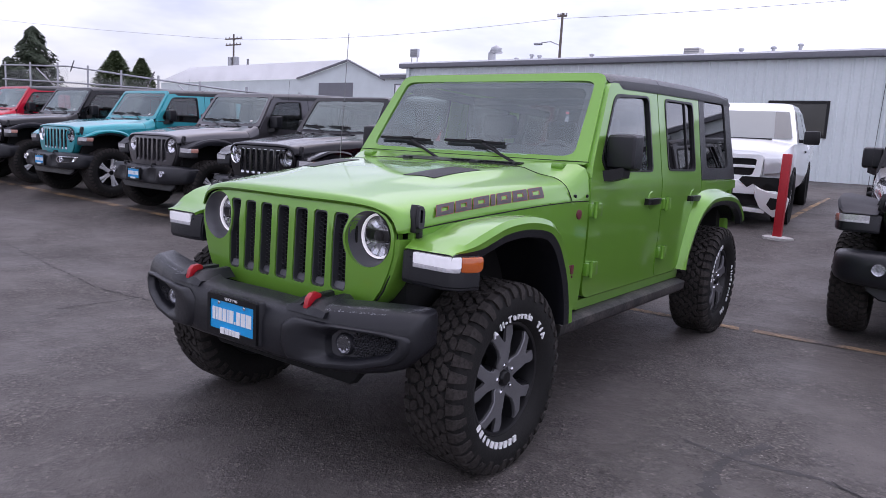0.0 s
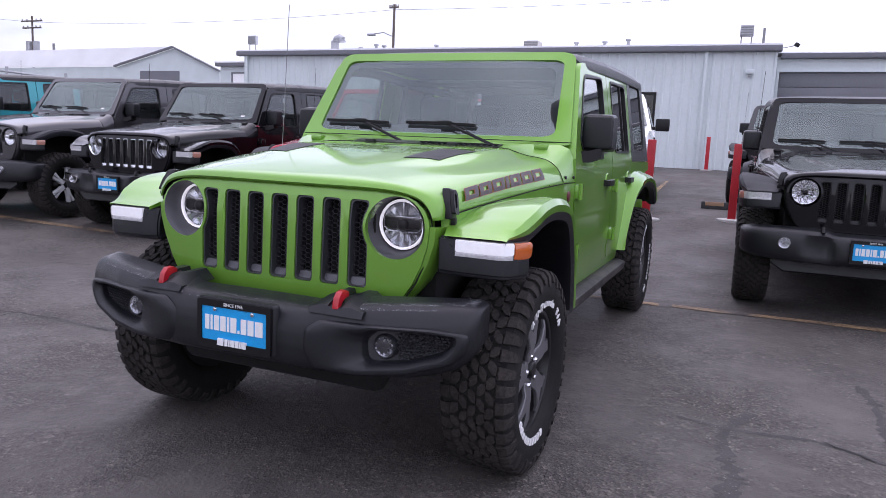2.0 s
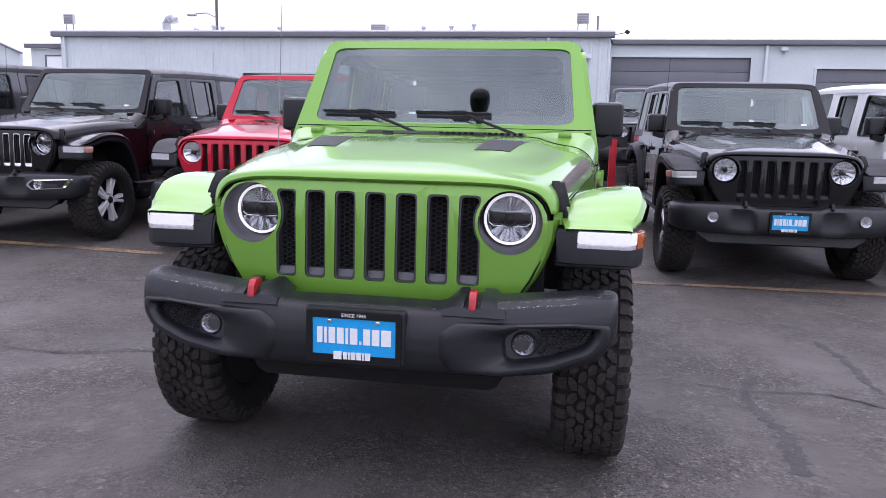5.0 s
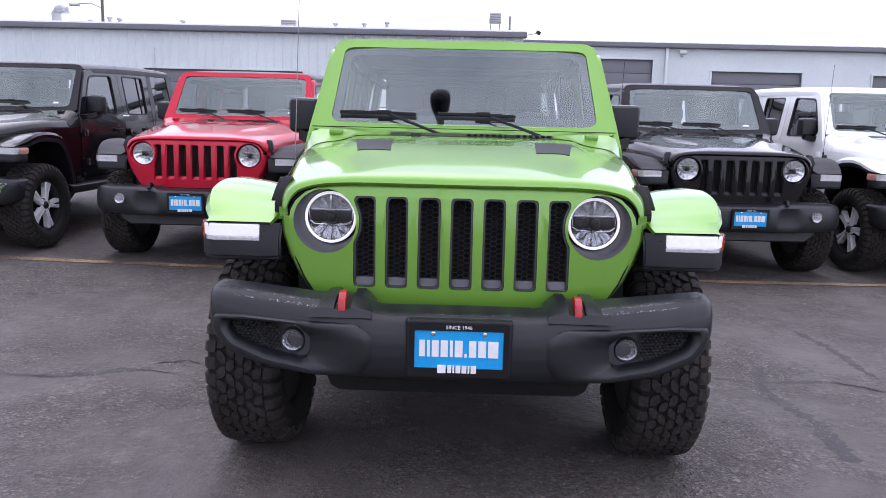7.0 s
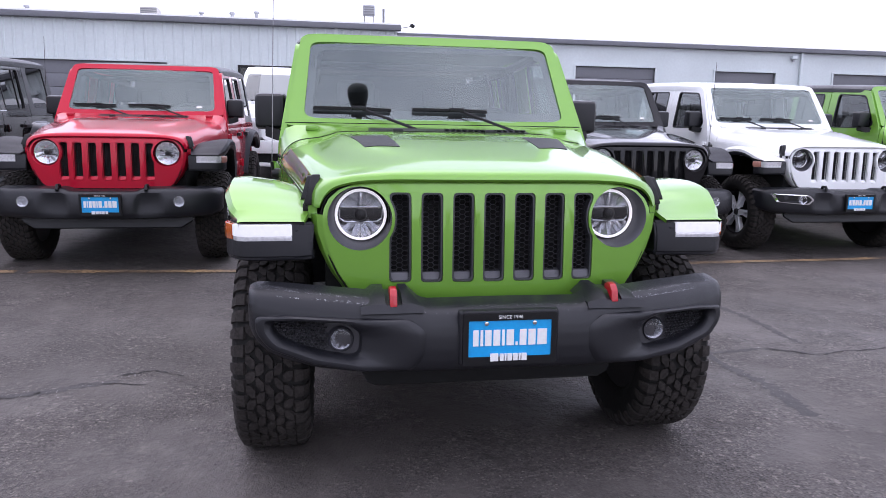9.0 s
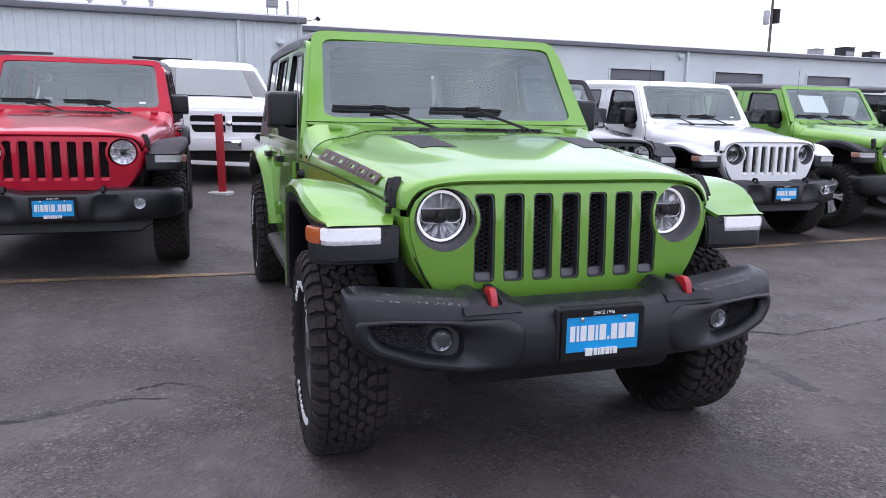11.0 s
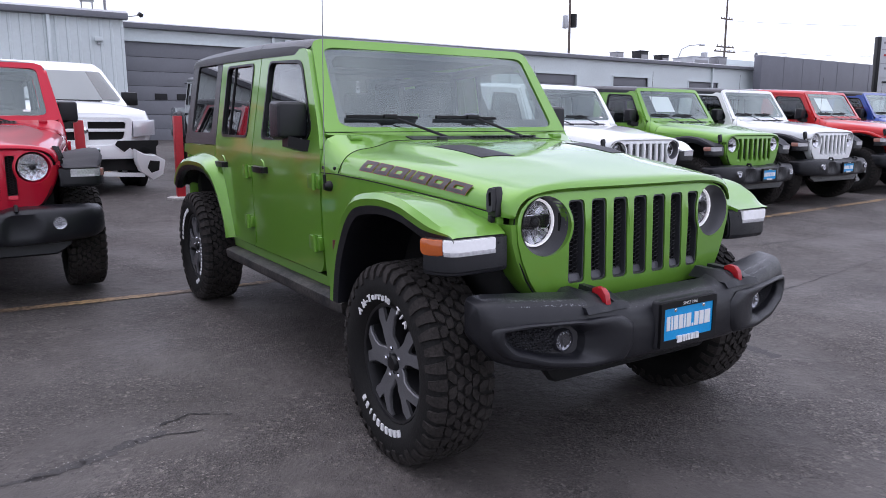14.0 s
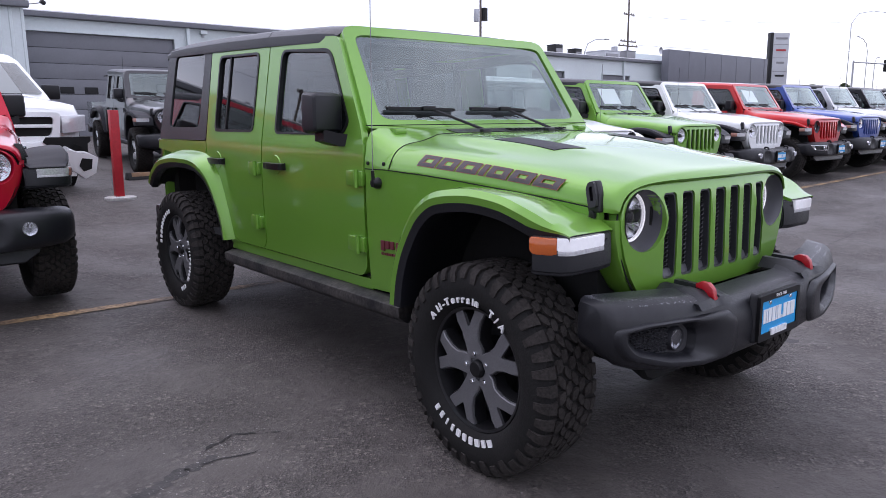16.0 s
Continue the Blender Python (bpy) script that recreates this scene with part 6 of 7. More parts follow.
RND = random.Random(11)
for x0, x1 in ((-45, -3.0), (-2.9, 1.0), (1.1, 45)):
    ribbon("stall_line", [(x0 + (x1 - x0) * k / 120, 3.22 + (0.0 if x0 < 0 else 0.016) * max(-15, min(15, x0 + (x1 - x0) * k / 120)) + 0.008 * RND.uniform(-1, 1)) for k in range(121)], 0.095, YELLOW, "faded yellow stall line on the asphalt", 0.005, RND, 0.12, "line")
ribbon("stall_mark", [(-0.09 - 0.0067 * k, 10.2 + 0.2 * k) for k in range(28)], 0.09, YELLOW, "long faded stall mark", 0.005, RND, 0.3, "line")
CRACKS = (((-2.88, -0.05), (-2.86, 0.62), 0.007), ((-3.4, 0.52), (-2.45, 0.60), 0.008), ((-1.61, 0.78), (-1.45, 0.87), 0.012), ((-1.45, 0.87), (-1.28, 0.76), 0.010), ((-1.66, 0.70), (-1.42, 0.67), 0.007),
          ((2.21, 0.70), (3.6, 0.90), 0.007), ((-4.2, 1.9), (-2.6, 2.3), 0.006), ((-6.0, 0.9), (-3.4, 0.52), 0.007), ((3.6, 0.90), (6.5, 1.3), 0.007), ((4.5, 2.2), (9.5, 2.0), 0.007), ((-0.3, 10.5), (4.5, 9.0), 0.012), ((1.98, 0.85), (2.21, 0.70), 0.009))
for a, b, w in CRACKS:
    n = max(8, int(math.hypot(b[0] - a[0], b[1] - a[1]) / 0.035))
    ribbon("crack", wander(a, b, n, 0.012, RND), w, TAR, "dark jagged crack in the asphalt", 0.003, RND, 0.9)
SEALS = (((1.36, 0.85), (1.58, 0.79), 0.030), ((1.58, 0.79), (1.96, 0.84), 0.034), ((1.96, 0.84), (2.21, 0.71), 0.030), ((1.69, 1.07), (1.58, 0.80), 0.050), ((1.58, 0.80), (1.57, 0.60), 0.045), ((1.57, 0.60), (1.62, 0.27), 0.060), ((1.62, 0.27), (1.58, -0.12), 0.090),
         ((2.23, 1.80), (2.27, 1.48), 0.055), ((2.27, 1.48), (2.26, 0.90), 0.045), ((-2.45, 0.60), (-2.0, 0.555), 0.024), ((-2.12, 0.56), (-1.90, 0.61), 0.050), ((-1.93, 0.60), (-1.70, 0.69), 0.060), ((-1.72, 0.68), (-1.58, 0.73), 0.045), ((2.05, -0.85), (2.2, -1.2), 0.10))
for a, b, w in SEALS:
    n = max(8, int(math.hypot(b[0] - a[0], b[1] - a[1]) / 0.02))
    ribbon("tar_seal", wander(a, b, n, 0.007, RND), w, TAR_PATCH, "worn dark tar seal along a crack", 0.0012, RND, 0.55)


def make_pebbles():
    bm = bmesh.new()
    rnd = random.Random(5)
    for k in range(1100):
        x, y, r = rnd.uniform(-6, 6), rnd.uniform(-2.6, 3.4), rnd.uniform(0.0015, 0.0045)
        if k > 500:
            a, b, _ = (SEALS + CRACKS[2:5])[rnd.randrange(len(SEALS) + 3)]
            t = rnd.random()
            x, y = a[0] + (b[0] - a[0]) * t + rnd.gauss(0, 0.05), a[1] + (b[1] - a[1]) * t + rnd.gauss(0, 0.05)
        bmesh_pts = [(x + r * math.cos(w) * rnd.uniform(0.7, 1.2), y + r * math.sin(w) * rnd.uniform(0.7, 1.2)) for w in (0, 1.3, 2.5, 3.8, 5.0)]
        base = [bm.verts.new((px, py, gz(py, px) + 0.0005)) for px, py in bmesh_pts]
        top = bm.verts.new((x, y, gz(y, x) + r * 0.9))
        for i in range(5):
            bm.faces.new((base[i], base[(i + 1) % 5], top))
    return bm


tagged(part("grit", make_pebbles, GRIT), "loose pale grit on the asphalt", "grit", kind="stuff")


# ---- metal workshop building ----
def wall_mesh(x0, x1, y, z0, z1, openings, ribs, t=0.14):
    """A wall along x with openings (a, b, lo, hi) through it; ribs: spacing of its upright ribs."""
    cuts = sorted({x0, x1, *[o[0] for o in openings], *[o[1] for o in openings]})
    bm = None

    def sheet(a, b, lo, hi):
        pts = []
        if ribs:
            k = math.floor(a / ribs)
            while k * ribs < b:
                for dx, dy in ((0.0, 0.0), (0.10, 0.0), (0.125, -0.028), (0.175, -0.028), (0.20, 0.0)):
                    x = k * ribs + dx * ribs / 0.30
                    if a < x < b:
                        pts.append((x, y + dy))
                k += 1
        pts = [(a, y)] + pts + [(b, y)]
        front = [[(x, yy, z) for x, yy in pts] for z in (lo, hi)]
        own = grid(front)
        return joined(own, box(a, b, y + 0.03, y + t, lo, hi))
    for a, b in zip(cuts, cuts[1:]):
        mid = (a + b) / 2
        o = [o for o in openings if o[0] < mid < o[1]]
        if not o:
            bm = join(bm, sheet(a, b, z0, z1))
        else:
            lo, hi = o[0][2], o[0][3]
            bm = join(bm, sheet(a, b, hi, z1))
            if lo > z0 + 0.05:
                bm = join(bm, sheet(a, b, z0, lo))
    return bm


BASE = 0.80
front_open = [(-11.0, -5.5, BASE, 3.33), (-3.25, -1.55, 2.22, 3.29)]
back_open = [(2.13, 6.78, BASE, 4.13), (8.9, 12.1, BASE, 3.78), (14.6, 17.2, BASE, 3.74), (19.75, 22.28, BASE, 3.78), (24.75, 27.27, BASE, 3.80), (30.5, 33.0, BASE, 3.75)]
tagged(part("wall_front", wall_mesh(-18.3, 2.0, 22.2, BASE, 4.62, front_open, 0.30), METAL_WALL), "pale ribbed metal workshop wall", "wall", kind="structure")
tagged(part("wall_corner", joined(box(1.86, 2.0, 22.36, 23.58, BASE, 4.62), box(-18.3, -18.16, 22.36, 34, BASE, 4.62)), METAL_WALL), "pale metal corner wall of the workshop", "wall", kind="structure")
tagged(part("wall_right", wall_mesh(2.0, 37.3, 23.6, BASE, 4.60, back_open, 0.0), METAL_WALL), "pale smooth metal workshop wall", "wall", kind="structure")
tagged(part("wall_annex", joined(box(-20.15, -18.32, 22.9, 23.04, BASE, 4.25), box(-20.15, -20.01, 23.06, 30, BASE, 4.25)), METAL_WALL), "pale annex wall", "wall", kind="structure")
tagged(part("roof_1", joined(box(-18.55, 2.1, 22.05, 40, 4.75, 4.83), box(2.0, 37.3, 23.45, 40, 4.71, 4.74), box(-20.35, -18.6, 22.7, 30, 4.4, 4.45)), ROOF_PALE), "pale flat metal roof", "roof", kind="structure")
tagged(part("eave_1", prism([(21.98, 4.60), (22.19, 4.58), (22.19, 4.74), (21.98, 4.77)], "x", -18.55, 2.12, 0.01), EAVE), "dark grey eave gutter", "gutter", kind="structure")
tagged(part("eave_2", prism([(23.40, 4.55), (23.59, 4.53), (23.59, 4.68), (23.40, 4.70)], "x", 2.13, 37.3, 0.01), EAVE), "dark grey eave gutter", "gutter", kind="structure")
tagged(part("eave_3", prism([(22.72, 4.25), (22.89, 4.25), (22.89, 4.38), (22.72, 4.40)], "x", -20.3, -18.57, 0.01), EAVE), "dark grey eave gutter", "gutter", kind="structure")
d = tagged(part("door_9", box(-19.45, -18.75, 22.86, 22.897, BASE, 3.95, 0.01), ROOF_PALE), "closed white annex door", "door", kind="structure")
part("frame", joined(box(-19.51, -19.455, 22.84, 22.898, BASE, 4.01), box(-18.745, -18.69, 22.84, 22.898, BASE, 4.01), box(-19.45, -18.75, 22.84, 22.898, 3.955, 4.01)), EAVE, d, "grey door frame")


def roller_door(number, x0, x1, y, z0, z1, panels=7, windows=False, dark=False):
    d = tagged(part("door_%d" % number, box(x0, x1, y + 0.12, y + 0.14, z0, z1), DARK_INSIDE), "closed grey sectional roller door", "door", kind="structure")
    h = (z1 - z0) / panels
    for k in range(panels):
        def make():
            bm = box(x0 + 0.01, x1 - 0.01, y + 0.085, y + 0.115, z0 + k * h + 0.006, z0 + (k + 1) * h - 0.006, 0.006)
            return bm
        part("panel", make, ROLLER, d)
    part("frame", joined(box(x0 - 0.07, x0, y - 0.04, y + 0.08, z0, z1), box(x1, x1 + 0.07, y - 0.04, y + 0.08, z0, z1), box(x0 - 0.07, x1 + 0.07, y - 0.04, y + 0.08, z1, z1 + 0.07)), METAL_WALL, d, "pale door frame")
    if windows:
        for k in range(4):
            x = x0 + 0.95 + k * 0.72
            part("pane", box(x, x + 0.41, y + 0.07, y + 0.083, 2.25, 2.46, 0.01), DARK_INSIDE, d, "dark door window")
    return d


for i, (a, b, lo, hi) in enumerate(back_open):
    roller_door(i + 1, a, b, 23.6, lo, hi, 7, i == 0)
roller_door(8, *front_open[0][:2], 22.2, BASE, 3.33, 6)
w = tagged(part("window_1", box(-3.25, -1.55, 22.28, 22.30, 2.22, 3.29), DARK_INSIDE), "dark window in the workshop wall", "window", kind="structure")
part("frame", ring([(-3.28, 2.19), (-1.52, 2.19), (-1.52, 3.32), (-3.28, 3.32)], [(-3.2, 2.27), (-1.6, 2.27), (-1.6, 3.24), (-3.2, 3.24)], lambda u, v, d: (u, 22.165 + d, v), 0.08), BLACK_SATIN, w)
part("pane", box(-3.2, -1.6, 22.22, 22.228, 2.27, 3.24), PRIVACY, w)
for i, (x, y, z) in enumerate(((-0.06, 22.12, 4.6), (7.25, 23.52, 4.55), (18.25, 23.52, 4.55), (32.4, 23.52, 4.55), (-18.1, 22.12, 4.6))):
    tagged(part("downpipe", box(x - 0.05, x + 0.05, y - 0.05, y + 0.05, BASE, z, 0.012), METAL_WALL), "pale square downpipe on the workshop wall", "pipe", group="downpipes")


def wall_lamp(x, y, z):
    o = thing("wall_lamp", pose(x, y, z), "small pale wall lamp under the eave", "lamp", "wall lamps")
    part("housing", box(-0.115, 0.115, -0.16, 0, -0.065, 0.065, 0.02), METAL_WALL, o)
    part("bracket", box(-0.04, 0.04, -0.06, 0.01, -0.16, -0.068, 0.01), GALV, o)


for x, y, z in ((1.26, 22.17, 3.97), (7.8, 23.59, 4.42), (17.9, 23.59, 4.35)):
    wall_lamp(x, y, z)


def floodlight(x, y, z, turn=0):
    o = thing("floodlight", pose(x, y, z, 0, 0, turn), "grey floodlight on the roof edge", "lamp", "floodlights")
    part("head", box(-0.2, 0.2, -0.08, 0.08, 0.22, 0.58, 0.02), GALV, o)
    for k in range(4):
        part("fin", box(-0.18, 0.18, -0.095, -0.082, 0.26 + k * 0.08, 0.29 + k * 0.08), STEEL, o)
    for x in (-0.15, 0.15):
        part("stem", tube([(x, 0, -0.1), (x, 0, 0.3)], 0.02, 6), STEEL, o)


floodlight(-17.95, 22.3, 4.85)
floodlight(1.05, 22.4, 4.85)
o = thing("camera_pole", pose(1.55, 22.4, 4.83), "dark short pole with a spotlight arm on the roof edge", "pole")
part("pole", tube([(0, 0, -0.05), (0, 0, 0.5)], 0.04, 8), STEEL, o)
part("arm", tube([(0.5, -0.2, -0.15), (0.9, -0.3, -0.08)], 0.015, 6), STEEL, o)
part("spotlight", moved(box(-0.07, 0.07, -0.06, 0.06, -0.05, 0.05, 0.015), pose(0.95, -0.3, -0.06, 0, 30, 20)), BLACK_SATIN, o)
o = thing("roof_duct", pose(-14.4, 23.0, 4.82), "galvanised gooseneck duct on the roof", "duct")
part("pipe", tube([(0, 0, 0), (0, 0, 0.4), (0.08, 0, 0.52), (0.2, 0, 0.56), (0.32, 0, 0.5), (0.34, 0, 0.4)], 0.16, 12), GALV, o)
for x, h in ((-12.5, 0.26), (-12.15, 0.22), (-4.5, 0.22), (-3.5, 0.24), (-2.7, 0.3), (-13.2, 0.15), (-9.9, 0.2)):
    o = thing("roof_vent", pose(x, 23.0, 4.83), "small capped vent pipe on the roof", "vent", "roof vents")
    part("pipe", tube([(0, 0, -0.02), (0, 0, h)], 0.06, 8), GALV, o)
    part("cap", lathe([(h - 0.03, 0.10), (h + 0.03, 0.09), (h + 0.05, 0.0001)], 10, "z"), GALV, o)
o = thing("roof_cooler", pose(-6.2, 23.4, 4.83), "pale louvred cooler box on the roof", "cooler")
part("case", box(-0.28, 0.28, -0.3, 0.3, 0, 0.36, 0.04), CONCRETE, o)
for k in range(4):
    part("louvre", box(-0.26, 0.26, -0.315, -0.30, 0.06 + k * 0.07, 0.10 + k * 0.07), STEEL, o)
for x, s, hgt, mat in ((28.5, 0.55, 0.72, STEEL), (30.4, 0.66, 0.88, BLACK_SATIN), (32.2, 0.62, 0.74, BLACK_SATIN), (34.9, 1.5, 0.74, GALV), (37.3, 0.9, 0.88, STEEL), (36.1, 0.3, 1.1, GALV)):
    o = thing("roof_unit", pose(x, 27.0, 4.7), "boxy air handler on the roof", "air unit", "roof units")
    part("case", box(-s / 2, s / 2, -s / 2, s / 2, 0, hgt, 0.03), mat, o)
    part("grille", box(-s * 0.4, s * 0.4, -s / 2 - 0.02, -s / 2 - 0.003, hgt * 0.2, hgt * 0.8), STEEL, o)
    part("top", box(-s * 0.53, s * 0.53, -s * 0.53, s * 0.53, hgt + 0.002, hgt + 0.05, 0.01), mat, o)

# ---- showroom with a dark parapet ----
o = thing("showroom", pose(0, 0, 0), "low showroom with a dark grey clad parapet", "building")
part("parapet", box(35.45, 47.6, 22.6, 23.1, 3.3, 5.32, 0.05), DARK_PANEL, o, "dark grey metal parapet")
part("wall", box(35.6, 47.5, 22.9, 30, 0.4, 3.29), METAL_WALL, o, "pale lower wall")
for k in range(5):
    part("window", box(36.6 + k * 2.25, 38.5 + k * 2.25, 22.86, 22.895, 0.9, 2.6, 0.01), DARK_INSIDE, o, "dark shop window")
for k in range(6):
    part("seam", box(37.6 + k * 1.9, 37.63 + k * 1.9, 22.585, 22.599, 3.35, 5.28), EAVE, o)
part("rear_block", box(42.3, 49.0, 31, 34, 4.0, 6.15, 0.03), METAL_WALL, o, "pale block behind the parapet")
part("dish", moved(lathe([(0.0, 0.26), (0.05, 0.18), (0.08, 0.0001)], 16, "y"), pose(46.6, 30.5, 6.45)), GALV, o)
part("aerial", joined(tube([(49.6, 30.5, 5.2), (49.6, 30.5, 6.55)], 0.03, 6), tube([(48.8, 30.5, 6.5), (50.5, 30.5, 6.6)], 0.03, 6)), STEEL, o)

SIGN_FACE = material("pale_grey_sign", (0.5, 0.51, 0.53), 0.5, grain=0.04, scale=20, big=0.06)
o = thing("dealer_sign", pose(52.2, 24.0, 0, 0, 0, -32), "tall pale pylon sign with plain marks", "sign")
part("panel", box(-0.66, 0.62, -0.18, 0.18, 3.2, 7.5, 0.05), SIGN_FACE, o, "pale sign panel")
part("edge", box(-0.92, -0.68, -0.2, 0.2, 3.1, 7.52, 0.02), BLACK_SATIN, o, "dark sign edge")
part("leg", joined(box(-0.8, -0.5, -0.12, 0.12, 0.4, 3.6), box(0.3, 0.55, -0.12, 0.12, 0.4, 3.6)), GALV, o)
for z, wid, mat in ((7.1, 0.45, STEEL), (6.25, 0.40, HOOK_RED), (5.35, 0.30, STEEL), (4.4, 0.36, BLACK_SATIN)):
    part("mark", box(-0.02 - wid, -0.02 + wid, -0.20, -0.181, z - 0.07, z + 0.07), mat, o)
for z in (6.65, 5.7, 4.7):
    part("rule", box(-0.6, 0.58, -0.19, -0.181, z - 0.015, z + 0.015), STEEL, o)

# ---- far left: shed, fence, trees ----
o = thing("gabled_shed", pose(-35.45, 36.2, 0.94) @ Matrix.Scale(0.62, 4), "white gabled metal shed with a pale roof", "building")
part("gable_wall", prism([(-8.2, 0), (-8.2, 7.97), (0, 9.87), (6.2, 7.42), (6.2, 0)], "y", 0, 0.3), METAL_WALL, o, "pale gabled front wall")
part("side_wall", prism([(-8.2, 0), (-8.2, 0.3), (-42.2, 2.3), (-42.2, 2.0)], "z", 0, 7.92), METAL_WALL, o)
part("roof", loft([[(0.1, -0.3, 9.92), (-8.6, -0.3, 7.92), (-8.6, -0.3, 8.04), (0.1, -0.3, 10.04)], [(-33.9, 1.7, 9.92), (-42.6, 1.7, 7.92), (-42.6, 1.7, 8.04), (-33.9, 1.7, 10.04)]]), ROOF_PALE, o, "pale sloping metal roof")
part("roof_trim", joined(prism([(0, 9.89), (6.5, 7.32), (6.5, 7.50), (0, 10.08)], "y", -0.4, -0.05), prism([(0, 9.89), (-8.7, 7.87), (-8.7, 8.04), (0, 10.08)], "y", -0.4, -0.05)), EAVE, o)
part("door", box(-5.0, 0.75, -0.06, -0.01, 0, 7.42), ROLLER, o, "grey shed door")
part("vent", tube([(-20, 1, 9.2), (-20, 1, 10.8)], 0.15, 8), STEEL, o)


def make_chain(x0, x1, y, z0, z1):
    bm = bmesh.new()
    step = 0.22
    n = int((x1 - x0 + z1 - z0) / step)
    for k in range(n):
        for s in (1, -1):
            a = x0 + k * step
            pts = [(a, z0), (a - (z1 - z0), z1)] if s > 0 else [(a - (z1 - z0), z0), (a, z1)]
            (xa, za), (xb, zb) = pts
            def clip(xa, za, xb, zb):
                out = []
                for x, z, xo, zo in ((xa, za, xb, zb), (xb, zb, xa, za)):
                    for lim in (x0, x1):
                        if (lim == x0 and x < x0) or (lim == x1 and x > x1):
                            t = (lim - x) / (xo - x) if abs(xo - x) > 1e-6 else 0
                            x, z = lim, z + (zo - z) * t
                    out.append((x, z))
                return out
            (xa, za), (xb, zb) = clip(xa, za, xb, zb)
            if abs(za - zb) < 0.05:
                continue
            w = 0.008
            bm.faces.new([bm.verts.new((x, y, z)) for x, z in ((xa - w, za), (xa + w, za), (xb + w, zb), (xb - w, zb))])
    return bm


o = thing("chain_fence", pose(0, 0, 0), "galvanised chain-link fence with pipe rails", "fence")
FY = 14.0
TOP_RAIL = ((-38.3, 4.19), (-31.6, 3.98), (-24.8, 3.35), (-20.1, 2.93), (-15.6, 2.62))
LOW_RAIL = ((-38.3, 3.49), (-31.1, 3.23), (-24.4, 2.94), (-18.6, 2.66))
for k in range(9):
    x = -38.0 + k * 2.75
    part("post", tube([(x, FY, 0.5), (x, FY, lerp(TOP_RAIL, x)[0] + 0.16)], 0.045, 8), GALV, o)
for rail in (TOP_RAIL, LOW_RAIL):
    part("rail", tube([(x, FY, z) for x, z in rail], 0.035, 8), GALV, o)
for x0, x1, z1 in ((-38.0, -31.6, 3.95), (-31.6, -24.8, 3.32), (-24.8, -20.1, 2.90), (-20.1, -15.8, 2.60)):
    tagged(part("chain_mesh", make_chain(x0, x1, FY + 0.05, 0.6, z1), GALV, o), kind="stuff")
for x in (-31.3, -24.9):
    z = lerp(TOP_RAIL, x)[0]
    part("barb_arm", tube([(x, FY, z - 0.2), (x + 0.55, FY - 0.1, z + 0.25)], 0.03, 6), GALV, o)
for x in (-34.6, -22.9):
    z = lerp(TOP_RAIL, x)[0]
    part("brace", tube([(x, FY, z - 0.1), (x + 2.0, FY, z - 1.1)], 0.025, 6), GALV, o)


def make_crown(h, r, rnd, conic=True, count=1500, leaf=0.5):
    bm = bmesh.new()
    for _ in range(count):
        t = rnd.random() ** (1.2 if conic else 0.8)
        w = rnd.uniform(0, 2 * math.pi)
        rad = r * (1 - t) ** 0.7 * (0.72 + 0.2 * math.sin(t * 33 + w * 3) + 0.12 * math.sin(w * 5 + t * 11)) if conic else r * math.sin(math.pi * min(1, 0.12 + t * 0.86)) * (0.8 + 0.2 * math.sin(w * 5 + t * 9))
        d = rad * math.sqrt(rnd.uniform(0.35, 1.0))
        c = Vector((d * math.cos(w), d * math.sin(w), h * (0.08 + 0.92 * t)))
        s = leaf * rnd.uniform(0.5, 1.1)
        a = Vector((math.cos(w), math.sin(w), -0.45 if conic else rnd.uniform(-0.5, 0.7))) * s
        b = Vector((-math.sin(w), math.cos(w), rnd.uniform(-0.3, 0.3))) * s * 0.5
        up = Vector((0, 0, s * 0.22))
        v = [bm.verts.new(c + a), bm.verts.new(c + b), bm.verts.new(c - a * 0.3), bm.verts.new(c - b), bm.verts.new(c + up)]
        for i in range(4):
            bm.faces.new((v[i], v[(i + 1) % 4], v[4]))
    return bm


def tree(x, y, h, r, seed, conic=True, mat=None, label="dark conifer behind the fence"):
    rnd = random.Random(seed)
    o = thing("tree", pose(x, y, 0.6), label, "tree", "trees")
    part("trunk", tube([(0, 0, 0), (0.1, 0, h * 0.4), (0.05, 0, h * 0.93)], 0.02 * h, 8, 0.25), BARK, o)
    for k in range(5):
        w = k * 2.3
        part("limb", tube([(0, 0, h * (0.2 + 0.12 * k)), (r * 0.5 * math.cos(w), r * 0.5 * math.sin(w), h * (0.24 + 0.12 * k))], 0.006 * h, 6, 0.4), BARK, o)
    part("crown", make_crown(h, r, rnd, conic, 8000, h * 0.034), mat or LEAF, o, "dense dark crown with gaps")


tree(-116.3, 50.0, 15.4, 7.2, 1)
tree(-92.6, 50.0, 10.9, 3.1, 2, False, LEAF_PALE, "round-topped dark tree behind the fence")
tree(-86.2, 50.0, 9.7, 2.3, 3, False, LEAF_PALE, "slim dark tree behind the fence")
tree(-130.0, 52.0, 11.5, 5.0, 4, True)

# ---- poles and wires ----


def utility_pole(x, y, h, arms, label):
    o = thing("utility_pole", pose(x, y, 0.5), label, "pole", "poles")
    part("post", tube([(0, 0, 0), (0, 0, h)], 0.17, 10, 0.65), WOOD_POLE, o)
    for z, wd in arms:
        part("crossarm", box(-wd, wd, -0.12, 0.0, z - 0.08, z + 0.08), WOOD_POLE, o)
        for k in (-0.9, -0.45, 0.45, 0.9):
            part("insulator", lathe([(z + 0.08, 0.06), (z + 0.2, 0.09), (z + 0.28, 0.03)], 8, "z"), CONCRETE, o, m=Matrix.Translation((k * wd, -0.06, 0)))
    return o


